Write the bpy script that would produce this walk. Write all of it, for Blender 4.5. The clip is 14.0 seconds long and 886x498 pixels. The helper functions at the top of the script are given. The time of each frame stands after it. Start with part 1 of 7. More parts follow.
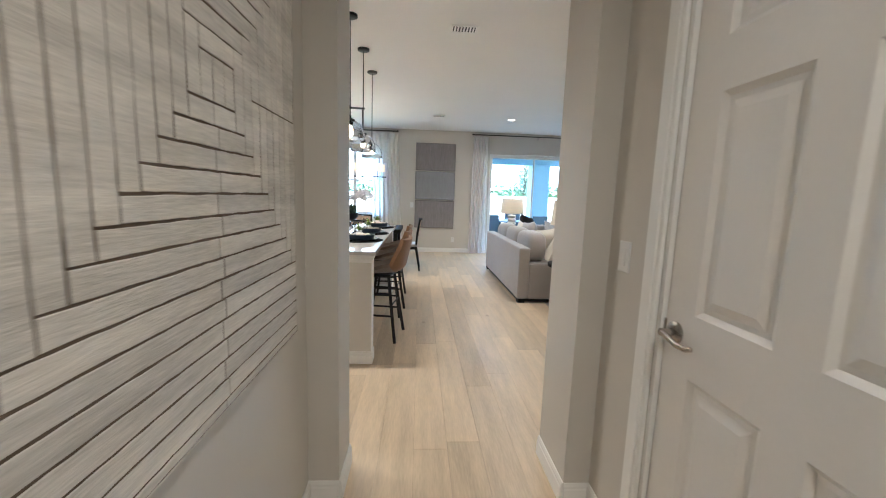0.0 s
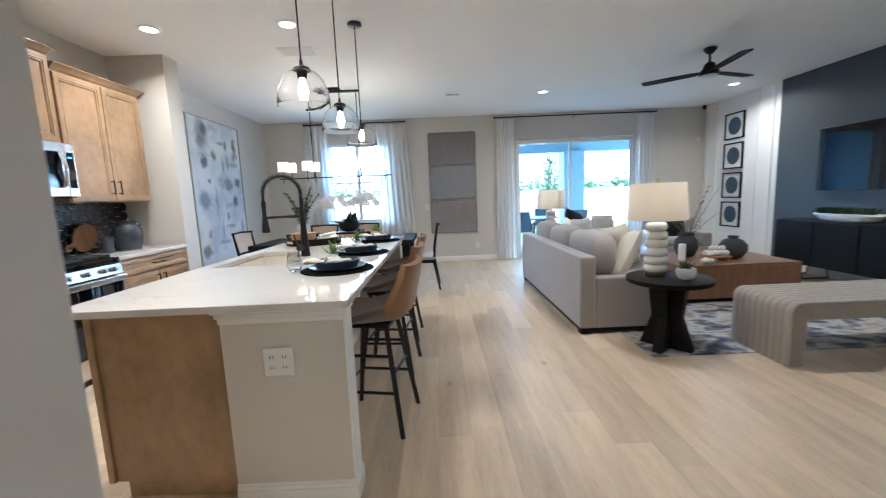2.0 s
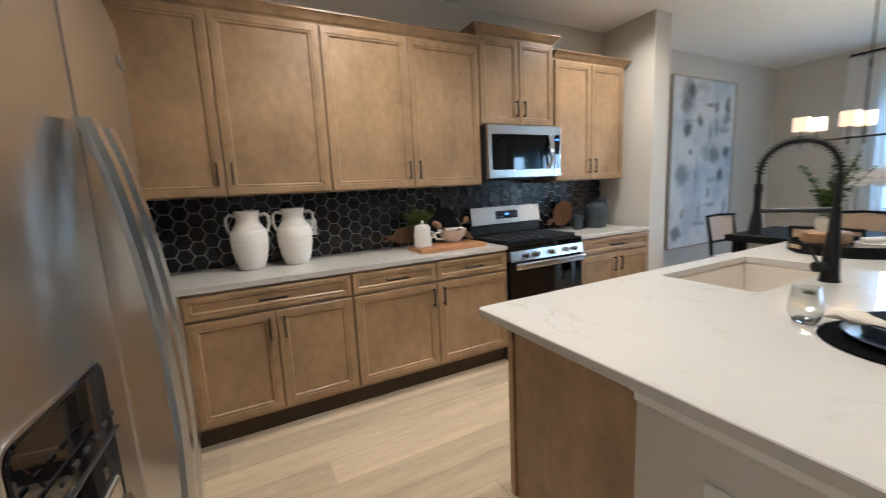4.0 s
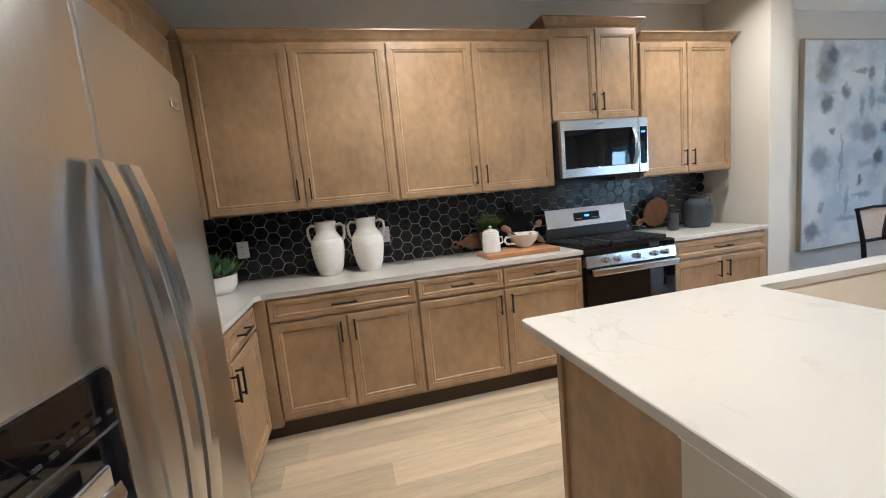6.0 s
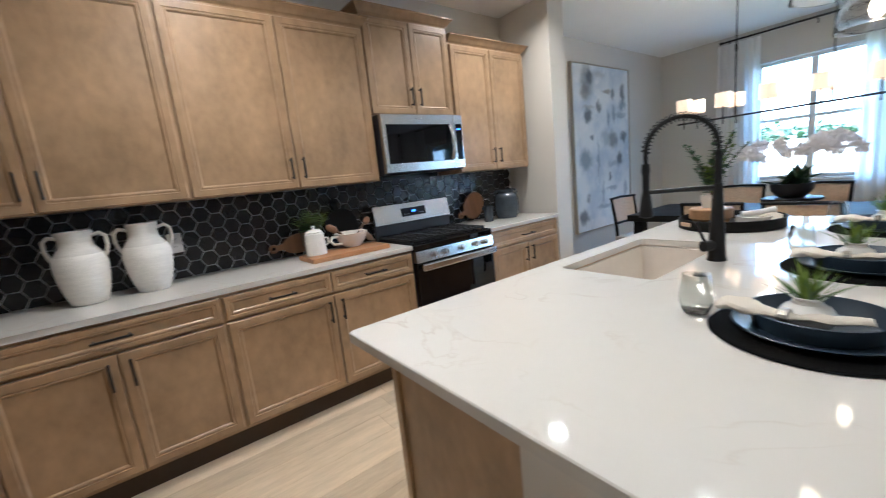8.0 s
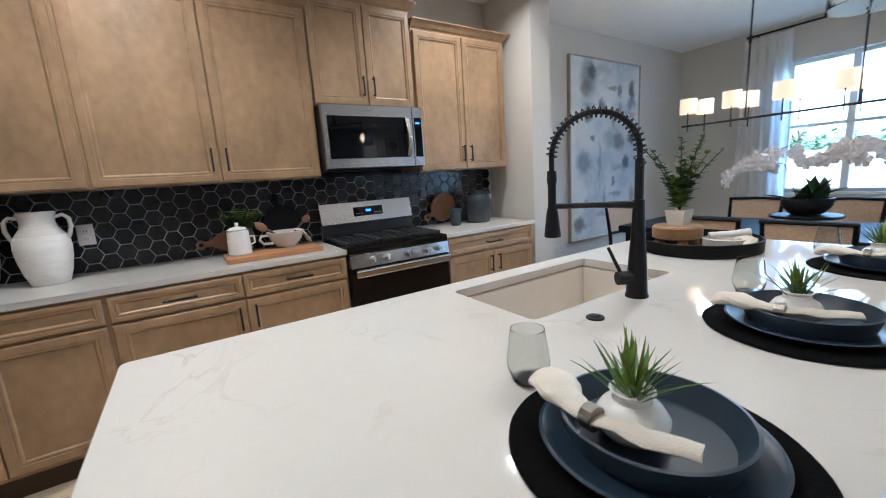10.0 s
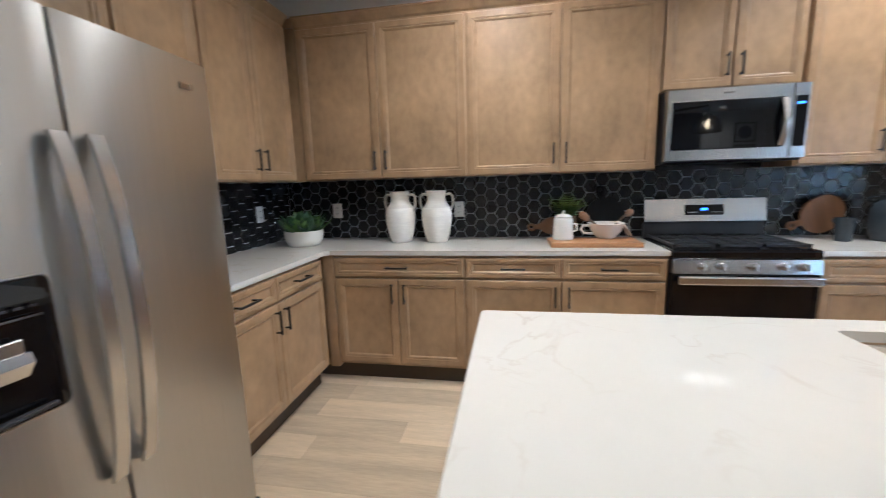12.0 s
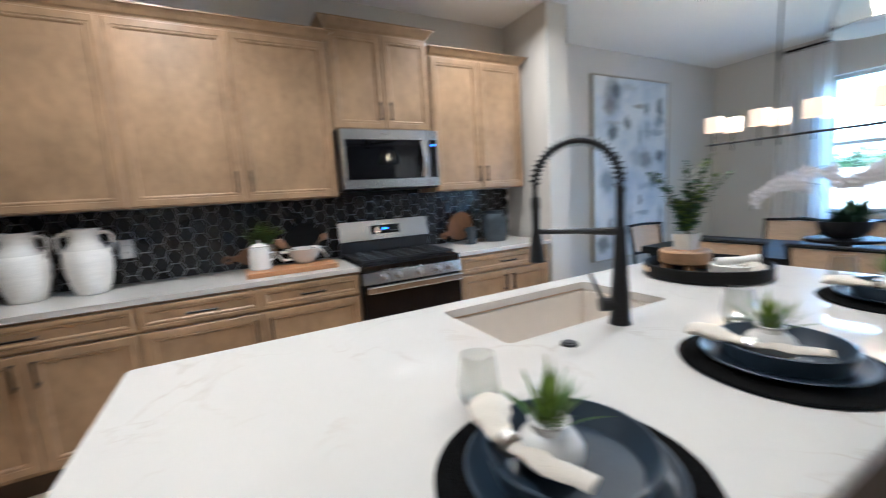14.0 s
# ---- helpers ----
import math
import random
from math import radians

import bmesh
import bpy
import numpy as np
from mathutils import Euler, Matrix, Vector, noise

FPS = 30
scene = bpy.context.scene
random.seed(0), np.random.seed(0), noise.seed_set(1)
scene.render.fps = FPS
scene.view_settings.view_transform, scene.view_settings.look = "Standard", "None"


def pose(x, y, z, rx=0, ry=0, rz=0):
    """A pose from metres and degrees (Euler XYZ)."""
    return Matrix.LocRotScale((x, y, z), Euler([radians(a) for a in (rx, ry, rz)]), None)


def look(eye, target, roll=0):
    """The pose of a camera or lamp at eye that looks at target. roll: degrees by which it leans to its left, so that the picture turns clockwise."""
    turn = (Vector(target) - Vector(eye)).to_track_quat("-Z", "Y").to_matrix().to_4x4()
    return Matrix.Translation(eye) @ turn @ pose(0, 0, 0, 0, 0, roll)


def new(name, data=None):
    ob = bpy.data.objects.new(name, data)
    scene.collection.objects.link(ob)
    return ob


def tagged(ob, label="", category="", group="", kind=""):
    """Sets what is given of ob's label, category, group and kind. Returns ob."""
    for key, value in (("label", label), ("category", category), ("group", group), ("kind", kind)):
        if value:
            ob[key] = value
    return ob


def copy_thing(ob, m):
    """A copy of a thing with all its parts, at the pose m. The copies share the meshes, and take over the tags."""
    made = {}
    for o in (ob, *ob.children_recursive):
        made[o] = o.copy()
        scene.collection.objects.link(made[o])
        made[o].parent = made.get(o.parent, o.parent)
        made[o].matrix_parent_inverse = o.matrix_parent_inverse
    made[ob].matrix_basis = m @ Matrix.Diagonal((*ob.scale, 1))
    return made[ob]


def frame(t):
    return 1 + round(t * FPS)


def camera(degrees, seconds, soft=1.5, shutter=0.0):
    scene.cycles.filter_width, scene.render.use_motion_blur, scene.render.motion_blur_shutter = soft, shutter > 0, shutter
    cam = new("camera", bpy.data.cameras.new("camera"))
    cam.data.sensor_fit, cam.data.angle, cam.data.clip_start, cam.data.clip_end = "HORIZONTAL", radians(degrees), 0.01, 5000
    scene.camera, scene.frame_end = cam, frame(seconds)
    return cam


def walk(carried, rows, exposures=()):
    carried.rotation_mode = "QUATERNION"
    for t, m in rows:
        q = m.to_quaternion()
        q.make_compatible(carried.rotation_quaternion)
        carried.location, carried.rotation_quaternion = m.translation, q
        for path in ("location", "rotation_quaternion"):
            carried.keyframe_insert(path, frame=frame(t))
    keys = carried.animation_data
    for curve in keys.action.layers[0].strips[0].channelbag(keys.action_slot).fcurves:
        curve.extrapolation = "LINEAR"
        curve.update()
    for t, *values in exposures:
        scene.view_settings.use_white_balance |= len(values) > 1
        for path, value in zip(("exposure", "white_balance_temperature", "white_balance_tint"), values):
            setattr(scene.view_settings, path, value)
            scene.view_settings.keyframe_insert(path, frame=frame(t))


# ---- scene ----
cam = camera(97.1, 14.0, soft=1.0, shutter=0.35)
PATH = [
    (0, (0.217, 0.052, 1.348), (0.342, 2.030, 1.076), 1.9),
    (0.5, (0.242, 0.412, 1.328), (0.345, 2.388, 1.031), 1.6),
    (1, (0.288, 0.765, 1.302), (0.404, 2.740, 1.009), 0.3),
    (1.5, (0.335, 1.121, 1.299), (0.449, 3.099, 1.030), -0.7),
    (2, (0.268, 1.499, 1.293), (0.28, 3.481, 1.029), -2.4),
    (2.5, (0.208, 1.824, 1.298), (-0.342, 3.727, 1.024), -1.8),
    (3, (0.126, 2.02, 1.297), (-0.98, 3.652, 0.957), -1.0),
    (3.5, (0.0, 2.14, 1.339), (-1.481, 3.441, 1.003), -1.8),
    (4, (-0.055, 2.217, 1.358), (-1.811, 3.124, 1.053), -2.8),
    (4.2, (-0.037, 2.253, 1.359), (-1.864, 3.011, 1.061), -3.0),
    (6.3, (-0.009, 2.427, 1.363), (-1.942, 2.875, 1.106), -5.5),
    (6.5, (-0.032, 2.415, 1.365), (-1.945, 2.934, 1.094), -6.1),
    (7, (-0.168, 2.399, 1.355), (-2.005, 3.136, 1.063), -6.4),
    (7.5, (-0.192, 2.444, 1.36), (-1.911, 3.41, 1.028), -6.5),
    (8, (-0.153, 2.535, 1.342), (-1.725, 3.721, 0.99), -6.1),
    (8.2, (-0.107, 2.587, 1.337), (-1.621, 3.843, 0.974), -6.0),
    (10.3, (-0.012, 3.249, 1.315), (-1.738, 4.194, 0.956), -2.5),
    (10.5, (0.016, 3.299, 1.324), (-1.795, 4.075, 0.978), -2.4),
    (11, (0.05, 3.356, 1.327), (-1.878, 3.773, 1.0), -2.4),
    (11.5, (0.033, 3.264, 1.332), (-1.941, 3.303, 1.013), -2.3),
    (12, (-0.009, 3.067, 1.331), (-1.951, 2.722, 0.999), -1.7),
    (12.5, (-0.037, 2.941, 1.324), (-1.922, 2.375, 0.965), -1.2),
    (13, (-0.055, 2.924, 1.323), (-1.979, 2.506, 0.972), -1.2),
    (13.5, (-0.048, 3.046, 1.337), (-2.018, 3.214, 1.037), -2.1),
    (14, (0.079, 3.275, 1.339), (-1.673, 4.202, 1.068), -3.6),
]
walk(cam, [(t, look(eye, target, roll)) for t, eye, target, roll in PATH], exposures=[
    (0, 2.78, 5350, 10), (0.5, 2.85, 5250, 10), (1.5, 2.75, 5150, 10), (2, 2.74, 5100, 10), (2.5, 2.42, 5150, 10), (3, 2.24, 5300, 10),
    (4, 2.34, 5450, 10), (6.5, 2.58, 5350, 10), (7.5, 2.50, 5300, 10), (8, 2.34, 5150, 10), (10.5, 2.22, 5050, 10),
    (11, 2.38, 5050, 10), (11.5, 2.46, 5050, 10), (12.5, 2.52, 5100, 10), (13, 2.52, 5150, 10), (13.5, 2.50, 5050, 10), (14, 2.46, 4950, 10)])

# ---------------------------------------------------------------- world and light
sky_world = bpy.data.worlds.new("sky_world")
scene.world = sky_world
sky_world.use_nodes = True
_wn = sky_world.node_tree
_sky = _wn.nodes.new("ShaderNodeTexSky")
_sky.sky_type = "NISHITA"
_sky.sun_disc = False
_sky.sun_elevation = radians(52)
_sky.sun_rotation = radians(200)
_wn.links.new(_sky.outputs[0], _wn.nodes["Background"].inputs[0])
_wn.nodes["Background"].inputs[1].default_value = 0.15

sun = new("sun", bpy.data.lights.new("sun", "SUN"))
sun.data.energy = 5.0
sun.data.angle = radians(0.5)
sun.data.color = (1.0, 0.95, 0.87)
sun.matrix_world = look((1.5, -5.0, 9.0), (0.2, 0.0, 0.0))

C = 2.82            # ceiling height
FW = 9.32           # inner face of the far wall
KX = -3.00          # inner face of the kitchen wall
DX = -3.06          # inner face of the dining wall
SY = 1.25           # inner face of the wall behind the refrigerator
RX = 5.53           # inner face of the living room's end wall
WARM = (1.0, 0.87, 0.68)
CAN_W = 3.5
SKY_GLOW = 3.3      # the hazy sky seen through the windows


def lamp(name, kind, energy, colour, m, size=0.1, spread=None):
    d = bpy.data.lights.new(name, kind)
    d.energy, d.color = energy, colour
    if kind == "AREA":
        d.shape, d.size = "DISK", size
        if spread:
            d.spread = radians(spread)
    else:
        d.shadow_soft_size = size
    ob = new(name, d)
    ob.matrix_world = m
    return ob


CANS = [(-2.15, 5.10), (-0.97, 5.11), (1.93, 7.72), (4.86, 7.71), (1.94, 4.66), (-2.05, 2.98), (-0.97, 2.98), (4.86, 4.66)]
# unseen can, added behind the walk's start to brighten the hallway
ADDED_HALL_CANS = [(0.66, -0.45)]
for _x, _y in CANS + ADDED_HALL_CANS:
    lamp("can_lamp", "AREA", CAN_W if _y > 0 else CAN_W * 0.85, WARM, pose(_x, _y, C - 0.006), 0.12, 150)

# ---------------------------------------------------------------- materials


def mk(name, colour, rough=0.5, metal=0.0, vary=0.12, scale=3.0, fine=60.0, bump=0.05, bump_scale=None, stretch=(1, 1, 1), spec=0.5,
       per_object=0.0, coat=0.0, rough_vary=0.08, trans=0.0, sheen=0.0, objspace=False):
    """Principled surface with colour variation at two scales, roughness variation and fine relief."""
    m = bpy.data.materials.new(name)
    m.use_nodes = True
    nt = m.node_tree
    b = nt.nodes["Principled BSDF"]
    L = nt.links.new
    if objspace:
        src = nt.nodes.new("ShaderNodeTexCoord").outputs["Object"]
    else:
        src = nt.nodes.new("ShaderNodeNewGeometry").outputs["Position"]
    mp = nt.nodes.new("ShaderNodeMapping")
    mp.inputs["Scale"].default_value = stretch
    L(src, mp.inputs[0])

    def noise_node(s, detail):
        n = nt.nodes.new("ShaderNodeTexNoise")
        n.inputs["Scale"].default_value = s
        n.inputs["Detail"].default_value = detail
        L(mp.outputs[0], n.inputs["Vector"])
        return n.outputs[0]

    big, small = noise_node(scale, 4), noise_node(fine, 3)
    mix = nt.nodes.new("ShaderNodeMath")
    mix.operation = "MULTIPLY_ADD"
    mix.inputs[1].default_value = 0.65
    L(big, mix.inputs[0])
    sm = nt.nodes.new("ShaderNodeMath")
    sm.operation = "MULTIPLY"
    sm.inputs[1].default_value = 0.35
    L(small, sm.inputs[0])
    L(sm.outputs[0], mix.inputs[2])
    val = mix.outputs[0]
    if per_object:
        oi = nt.nodes.new("ShaderNodeObjectInfo")
        po = nt.nodes.new("ShaderNodeMath")
        po.operation = "MULTIPLY_ADD"
        po.inputs[1].default_value = per_object
        L(oi.outputs["Random"], po.inputs[0])
        add = nt.nodes.new("ShaderNodeMath")
        add.operation = "SUBTRACT"
        add.inputs[1].default_value = per_object * 0.5
        L(val, add.inputs[0])
        L(add.outputs[0], po.inputs[2])
        val = po.outputs[0]
    mr = nt.nodes.new("ShaderNodeMapRange")
    mr.inputs[1].default_value, mr.inputs[2].default_value = 0.25, 0.75
    L(val, mr.inputs[0])
    ramp = nt.nodes.new("ShaderNodeMix")
    ramp.data_type = "RGBA"
    ramp.inputs[6].default_value = tuple(c * (1 - vary) for c in colour) + (1,)
    ramp.inputs[7].default_value = tuple(min(1, c * (1 + vary)) for c in colour) + (1,)
    L(mr.outputs[0], ramp.inputs[0])
    L(ramp.outputs[2], b.inputs["Base Color"])
    rr = nt.nodes.new("ShaderNodeMapRange")
    rr.inputs[3].default_value, rr.inputs[4].default_value = max(0.02, rough - rough_vary), min(1, rough + rough_vary)
    L(big, rr.inputs[0])
    L(rr.outputs[0], b.inputs["Roughness"])
    b.inputs["Metallic"].default_value = metal
    b.inputs["Specular IOR Level"].default_value = spec
    b.inputs["Coat Weight"].default_value = coat
    b.inputs["Sheen Weight"].default_value = sheen
    if trans:
        b.inputs["Transmission Weight"].default_value = trans
    if bump:
        bn = nt.nodes.new("ShaderNodeBump")
        bn.inputs["Strength"].default_value = bump
        bn.inputs["Distance"].default_value = 0.004
        h = noise_node(bump_scale, 4) if bump_scale else small
        L(h, bn.inputs["Height"])
        L(bn.outputs[0], b.inputs["Normal"])
    return m


def glow(name, colour, strength):
    m = bpy.data.materials.new(name)
    m.use_nodes = True
    b = m.node_tree.nodes["Principled BSDF"]
    b.inputs["Base Color"].default_value = (*colour, 1)
    b.inputs["Emission Color"].default_value = (*colour, 1)
    b.inputs["Emission Strength"].default_value = strength
    return m


def glass(name, colour, rough=0.0, ior=1.45, bump=0.0):
    m = bpy.data.materials.new(name)
    m.use_nodes = True
    nt = m.node_tree
    b = nt.nodes["Principled BSDF"]
    b.inputs["Base Color"].default_value = (*colour, 1)
    b.inputs["Roughness"].default_value = rough
    b.inputs["IOR"].default_value = ior
    b.inputs["Transmission Weight"].default_value = 1.0
    if bump:
        v = nt.nodes.new("ShaderNodeTexVoronoi")
        v.inputs["Scale"].default_value = 90
        bn = nt.nodes.new("ShaderNodeBump")
        bn.inputs["Strength"].default_value = bump
        bn.inputs["Distance"].default_value = 0.003
        nt.links.new(nt.nodes.new("ShaderNodeNewGeometry").outputs["Position"], v.inputs["Vector"])
        nt.links.new(v.outputs["Distance"], bn.inputs["Height"])
        nt.links.new(bn.outputs[0], b.inputs["Normal"])
    return m


def cloth(name, colour, through_light):
    """Thin weave: part diffuse, part translucent, part open."""
    m = bpy.data.materials.new(name)
    m.use_nodes = True
    nt = m.node_tree
    b = nt.nodes["Principled BSDF"]
    b.inputs["Base Color"].default_value = (*colour, 1)
    b.inputs["Roughness"].default_value = 0.9
    tl = nt.nodes.new("ShaderNodeBsdfTranslucent")
    tl.inputs[0].default_value = (*colour, 1)
    mx = nt.nodes.new("ShaderNodeMixShader")
    w = nt.nodes.new("ShaderNodeTexNoise")
    w.inputs["Scale"].default_value = 7
    mr = nt.nodes.new("ShaderNodeMapRange")
    mr.inputs[3].default_value, mr.inputs[4].default_value = through_light * 0.8, through_light * 1.2
    nt.links.new(w.outputs[0], mr.inputs[0])
    nt.links.new(mr.outputs[0], mx.inputs[0])
    nt.links.new(b.outputs[0], mx.inputs[1])
    nt.links.new(tl.outputs[0], mx.inputs[2])
    nt.links.new(mx.outputs[0], nt.nodes["Material Output"].inputs[0])
    return m


M_WALL = mk("wall_paint", (0.60, 0.57, 0.52), 0.75, vary=0.02, scale=1.5, fine=250, bump=0.06, spec=0.3)
M_CEIL = mk("ceiling_paint", (0.86, 0.85, 0.83), 0.9, vary=0.02, scale=2, fine=120, bump=0.15, spec=0.2)
M_TRIM = mk("trim_paint", (0.80, 0.79, 0.76), 0.35, vary=0.02, scale=4, fine=100, bump=0.02)
M_DOORP = mk("door_paint", (0.74, 0.71, 0.67), 0.4, vary=0.03, scale=3, fine=90, bump=0.05)
M_PLANK = mk("oak_plank", (0.55, 0.435, 0.30), 0.34, vary=0.25, scale=2.2, fine=16, bump=0.06, stretch=(7, 0.8, 1), per_object=0.34, rough_vary=0.10)


def add_knots(m):
    nt = m.node_tree
    L = nt.links.new
    b = nt.nodes["Principled BSDF"]
    base = b.inputs["Base Color"].links[0].from_socket
    mp = nt.nodes.new("ShaderNodeMapping")
    mp.inputs["Scale"].default_value = (1.0, 0.55, 1.0)
    L(nt.nodes.new("ShaderNodeNewGeometry").outputs["Position"], mp.inputs[0])
    v = nt.nodes.new("ShaderNodeTexVoronoi")
    v.inputs["Scale"].default_value = 2.6
    L(mp.outputs[0], v.inputs["Vector"])
    r = nt.nodes.new("ShaderNodeMapRange")
    r.inputs[1].default_value, r.inputs[2].default_value = 0.02, 0.075
    r.inputs[3].default_value, r.inputs[4].default_value = 0.6, 0.0
    L(v.outputs["Distance"], r.inputs[0])
    mx = nt.nodes.new("ShaderNodeMix")
    mx.data_type = "RGBA"
    mx.inputs[7].default_value = (0.20, 0.125, 0.065, 1)
    L(r.outputs[0], mx.inputs[0])
    L(base, mx.inputs[6])
    L(mx.outputs[2], b.inputs["Base Color"])


add_knots(M_PLANK)
M_GAP = mk("plank_joint", (0.40, 0.31, 0.205), 0.8, bump=0)
M_CAB = mk("stained_maple", (0.34, 0.222, 0.122), 0.34, vary=0.38, scale=4.2, fine=22, bump=0.03, stretch=(1, 1, 0.7), rough_vary=0.07)
# maple darkened: the shade of the toe recess is put into the colour
M_TOESHADE = mk("toe_kick_painted_shade", (0.06, 0.04, 0.025), 0.7, bump=0)
M_TILE = mk("black_tile", (0.007, 0.008, 0.0105), 0.26, vary=0.25, scale=6, fine=60, bump=0.04, per_object=0.3)
M_GROUT = mk("pale_grout", (0.52, 0.51, 0.49), 0.9, vary=0.1, scale=20, fine=200, bump=0.1)
M_STEEL = mk("brushed_steel", (0.56, 0.55, 0.53), 0.30, 1.0, vary=0.05, scale=2, fine=8, bump=0.02, stretch=(90, 90, 0.6), rough_vary=0.05)
_b = M_STEEL.node_tree.nodes["Principled BSDF"]
_tn = M_STEEL.node_tree.nodes.new("ShaderNodeTangent")
_tn.direction_type, _tn.axis = "RADIAL", "Z"
M_STEEL.node_tree.links.new(_tn.outputs[0], _b.inputs["Tangent"])
_b.inputs["Anisotropic"].default_value, _b.inputs["Anisotropic Rotation"].default_value = 0.75, 0.25
M_STEELH = mk("brushed_steel_trim", (0.62, 0.61, 0.60), 0.24, 1.0, vary=0.03, scale=2, fine=6, bump=0, rough_vary=0.04)
M_BLKGLS = mk("black_glass", (0.004, 0.004, 0.005), 0.03, vary=0.1, bump=0, rough_vary=0.01)
M_BLKMET = mk("matte_black_metal", (0.008, 0.008, 0.009), 0.42, 0.15, vary=0.15, scale=8, bump=0.03)
M_IRON = mk("cast_iron", (0.012, 0.012, 0.012), 0.6, 0.0, vary=0.2, scale=20, fine=200, bump=0.2)
M_DARKPL = mk("dark_plastic", (0.02, 0.02, 0.022), 0.4, vary=0.1, bump=0)
M_WHITEPL = mk("white_plastic", (0.72, 0.71, 0.69), 0.35, vary=0.02, bump=0)
M_CERAM = mk("white_ceramic", (0.72, 0.70, 0.66), 0.25, vary=0.03, scale=8, bump=0.02)
M_PLASTER = mk("chalky_white_plaster", (0.74, 0.71, 0.66), 0.85, vary=0.13, scale=14, fine=90, bump=0.35, bump_scale=45, stretch=(1, 1, 4))
M_BISQUE = mk("bare_bisque", (0.60, 0.57, 0.52), 0.85, vary=0.10, scale=18, fine=90, bump=0.35, bump_scale=50, stretch=(1, 1, 4))
M_SINK = mk("bisque_composite", (0.66, 0.60, 0.53), 0.5, vary=0.04, scale=30, fine=300, bump=0.03)
M_LEATH = mk("tan_leather", (0.235, 0.122, 0.055), 0.45, vary=0.22, scale=7, fine=160, bump=0.15)
M_SUEDE = mk("grey_brown_suede", (0.17, 0.13, 0.10), 0.8, vary=0.2, scale=9, fine=160, bump=0.15, sheen=0.3)
M_SOFA = mk("grey_linen", (0.32, 0.29, 0.268), 0.95, vary=0.09, scale=5, fine=280, bump=0.25, sheen=0.4)
M_PILW = mk("cream_linen", (0.70, 0.65, 0.56), 0.95, vary=0.06, scale=6, fine=240, bump=0.3)
M_PILG = mk("pale_grey_linen", (0.50, 0.48, 0.46), 0.95, vary=0.14, scale=18, fine=240, bump=0.3)
M_PILB = mk("black_velvet", (0.008, 0.008, 0.009), 0.9, vary=0.2, scale=8, fine=200, bump=0.2)
M_BLKWD = mk("black_stained_wood", (0.007, 0.0068, 0.0066), 0.55, spec=0.14, vary=0.3, scale=4, fine=30, bump=0.12, stretch=(1, 1, 12))
M_WALN = mk("walnut", (0.20, 0.098, 0.048), 0.42, vary=0.35, scale=3, fine=14, bump=0.08, stretch=(9, 9, 0.7), objspace=True)
M_ACACIA = mk("acacia_wood", (0.36, 0.175, 0.075), 0.45, vary=0.45, scale=6, fine=30, bump=0.1, stretch=(9, 1, 9))
M_RAW = mk("turned_mango_wood", (0.40, 0.23, 0.11), 0.55, vary=0.35, scale=18, fine=90, bump=0.2)
M_CANE = mk("woven_cane", (0.50, 0.36, 0.24), 0.7, vary=0.25, scale=60, fine=300, bump=0.4)
M_DARKWALL = mk("dark_slate_paint", (0.052, 0.062, 0.072), 0.6, vary=0.04, scale=2, fine=200, bump=0.05)
M_NAVY = mk("navy_stoneware", (0.022, 0.036, 0.056), 0.32, vary=0.18, scale=14, fine=120, bump=0.04)
M_MAT = mk("black_seagrass", (0.005, 0.005, 0.005), 0.95, vary=0.3, scale=40, fine=400, bump=0.6, bump_scale=220, spec=0.04)
M_NAPK = mk("ivory_napkin", (0.68, 0.62, 0.53), 0.95, vary=0.06, scale=12, fine=300, bump=0.4)
M_LEAF = mk("green_leaf", (0.085, 0.16, 0.035), 0.5, vary=0.4, scale=25, fine=120, bump=0.1)
M_LEAFD = mk("dark_green_leaf", (0.022, 0.06, 0.022), 0.5, vary=0.4, scale=25, fine=120, bump=0.1)
M_LEAFY = mk("yellow_green_leaf", (0.17, 0.25, 0.03), 0.5, vary=0.45, scale=30, fine=120, bump=0.05)
M_EUCA = mk("eucalyptus_leaf", (0.05, 0.105, 0.045), 0.55, vary=0.5, scale=16, fine=90, bump=0.05)
M_PETAL = mk("white_petal", (0.84, 0.81, 0.82), 0.6, vary=0.06, scale=30, bump=0.05)
M_STEM = mk("brown_stem", (0.09, 0.055, 0.03), 0.7, vary=0.3, scale=30, bump=0.1)
M_CHAR = mk("charcoal_pottery", (0.035, 0.036, 0.04), 0.7, vary=0.25, scale=12, fine=90, bump=0.2)
M_GLAZE = mk("slate_blue_glaze", (0.035, 0.045, 0.056), 0.12, vary=0.4, scale=9, fine=60, bump=0.03)
M_BRASS = mk("antique_brass", (0.55, 0.40, 0.18), 0.3, 1.0, vary=0.1, bump=0.02)
M_CHAMP = mk("champagne_leaf", (0.50, 0.45, 0.37), 0.42, 1.0, vary=0.1, bump=0.03)
M_NICKEL = mk("satin_nickel", (0.42, 0.39, 0.35), 0.28, 1.0, vary=0.05, bump=0.01)
M_HANG = mk("mauve_grey_woven_panel", (0.26, 0.235, 0.235), 0.95, vary=0.2, scale=6, fine=120, bump=0.7, stretch=(5, 1, 1))
M_HANG2 = mk("blue_grey_woven_panel", (0.30, 0.30, 0.315), 0.95, vary=0.14, scale=6, fine=120, bump=0.7, stretch=(5, 1, 1))
M_CURT = cloth("sheer_linen", (0.84, 0.82, 0.79), 0.5)
M_SHADE = cloth("linen_shade", (0.86, 0.82, 0.75), 0.55)
M_BENCH = mk("channel_tufted_linen", (0.36, 0.325, 0.285), 0.95, vary=0.12, scale=40, fine=260, bump=0.4)
M_SEEDED = glass("seeded_glass", (1, 1, 1), 0.0, 1.24, 0.12)
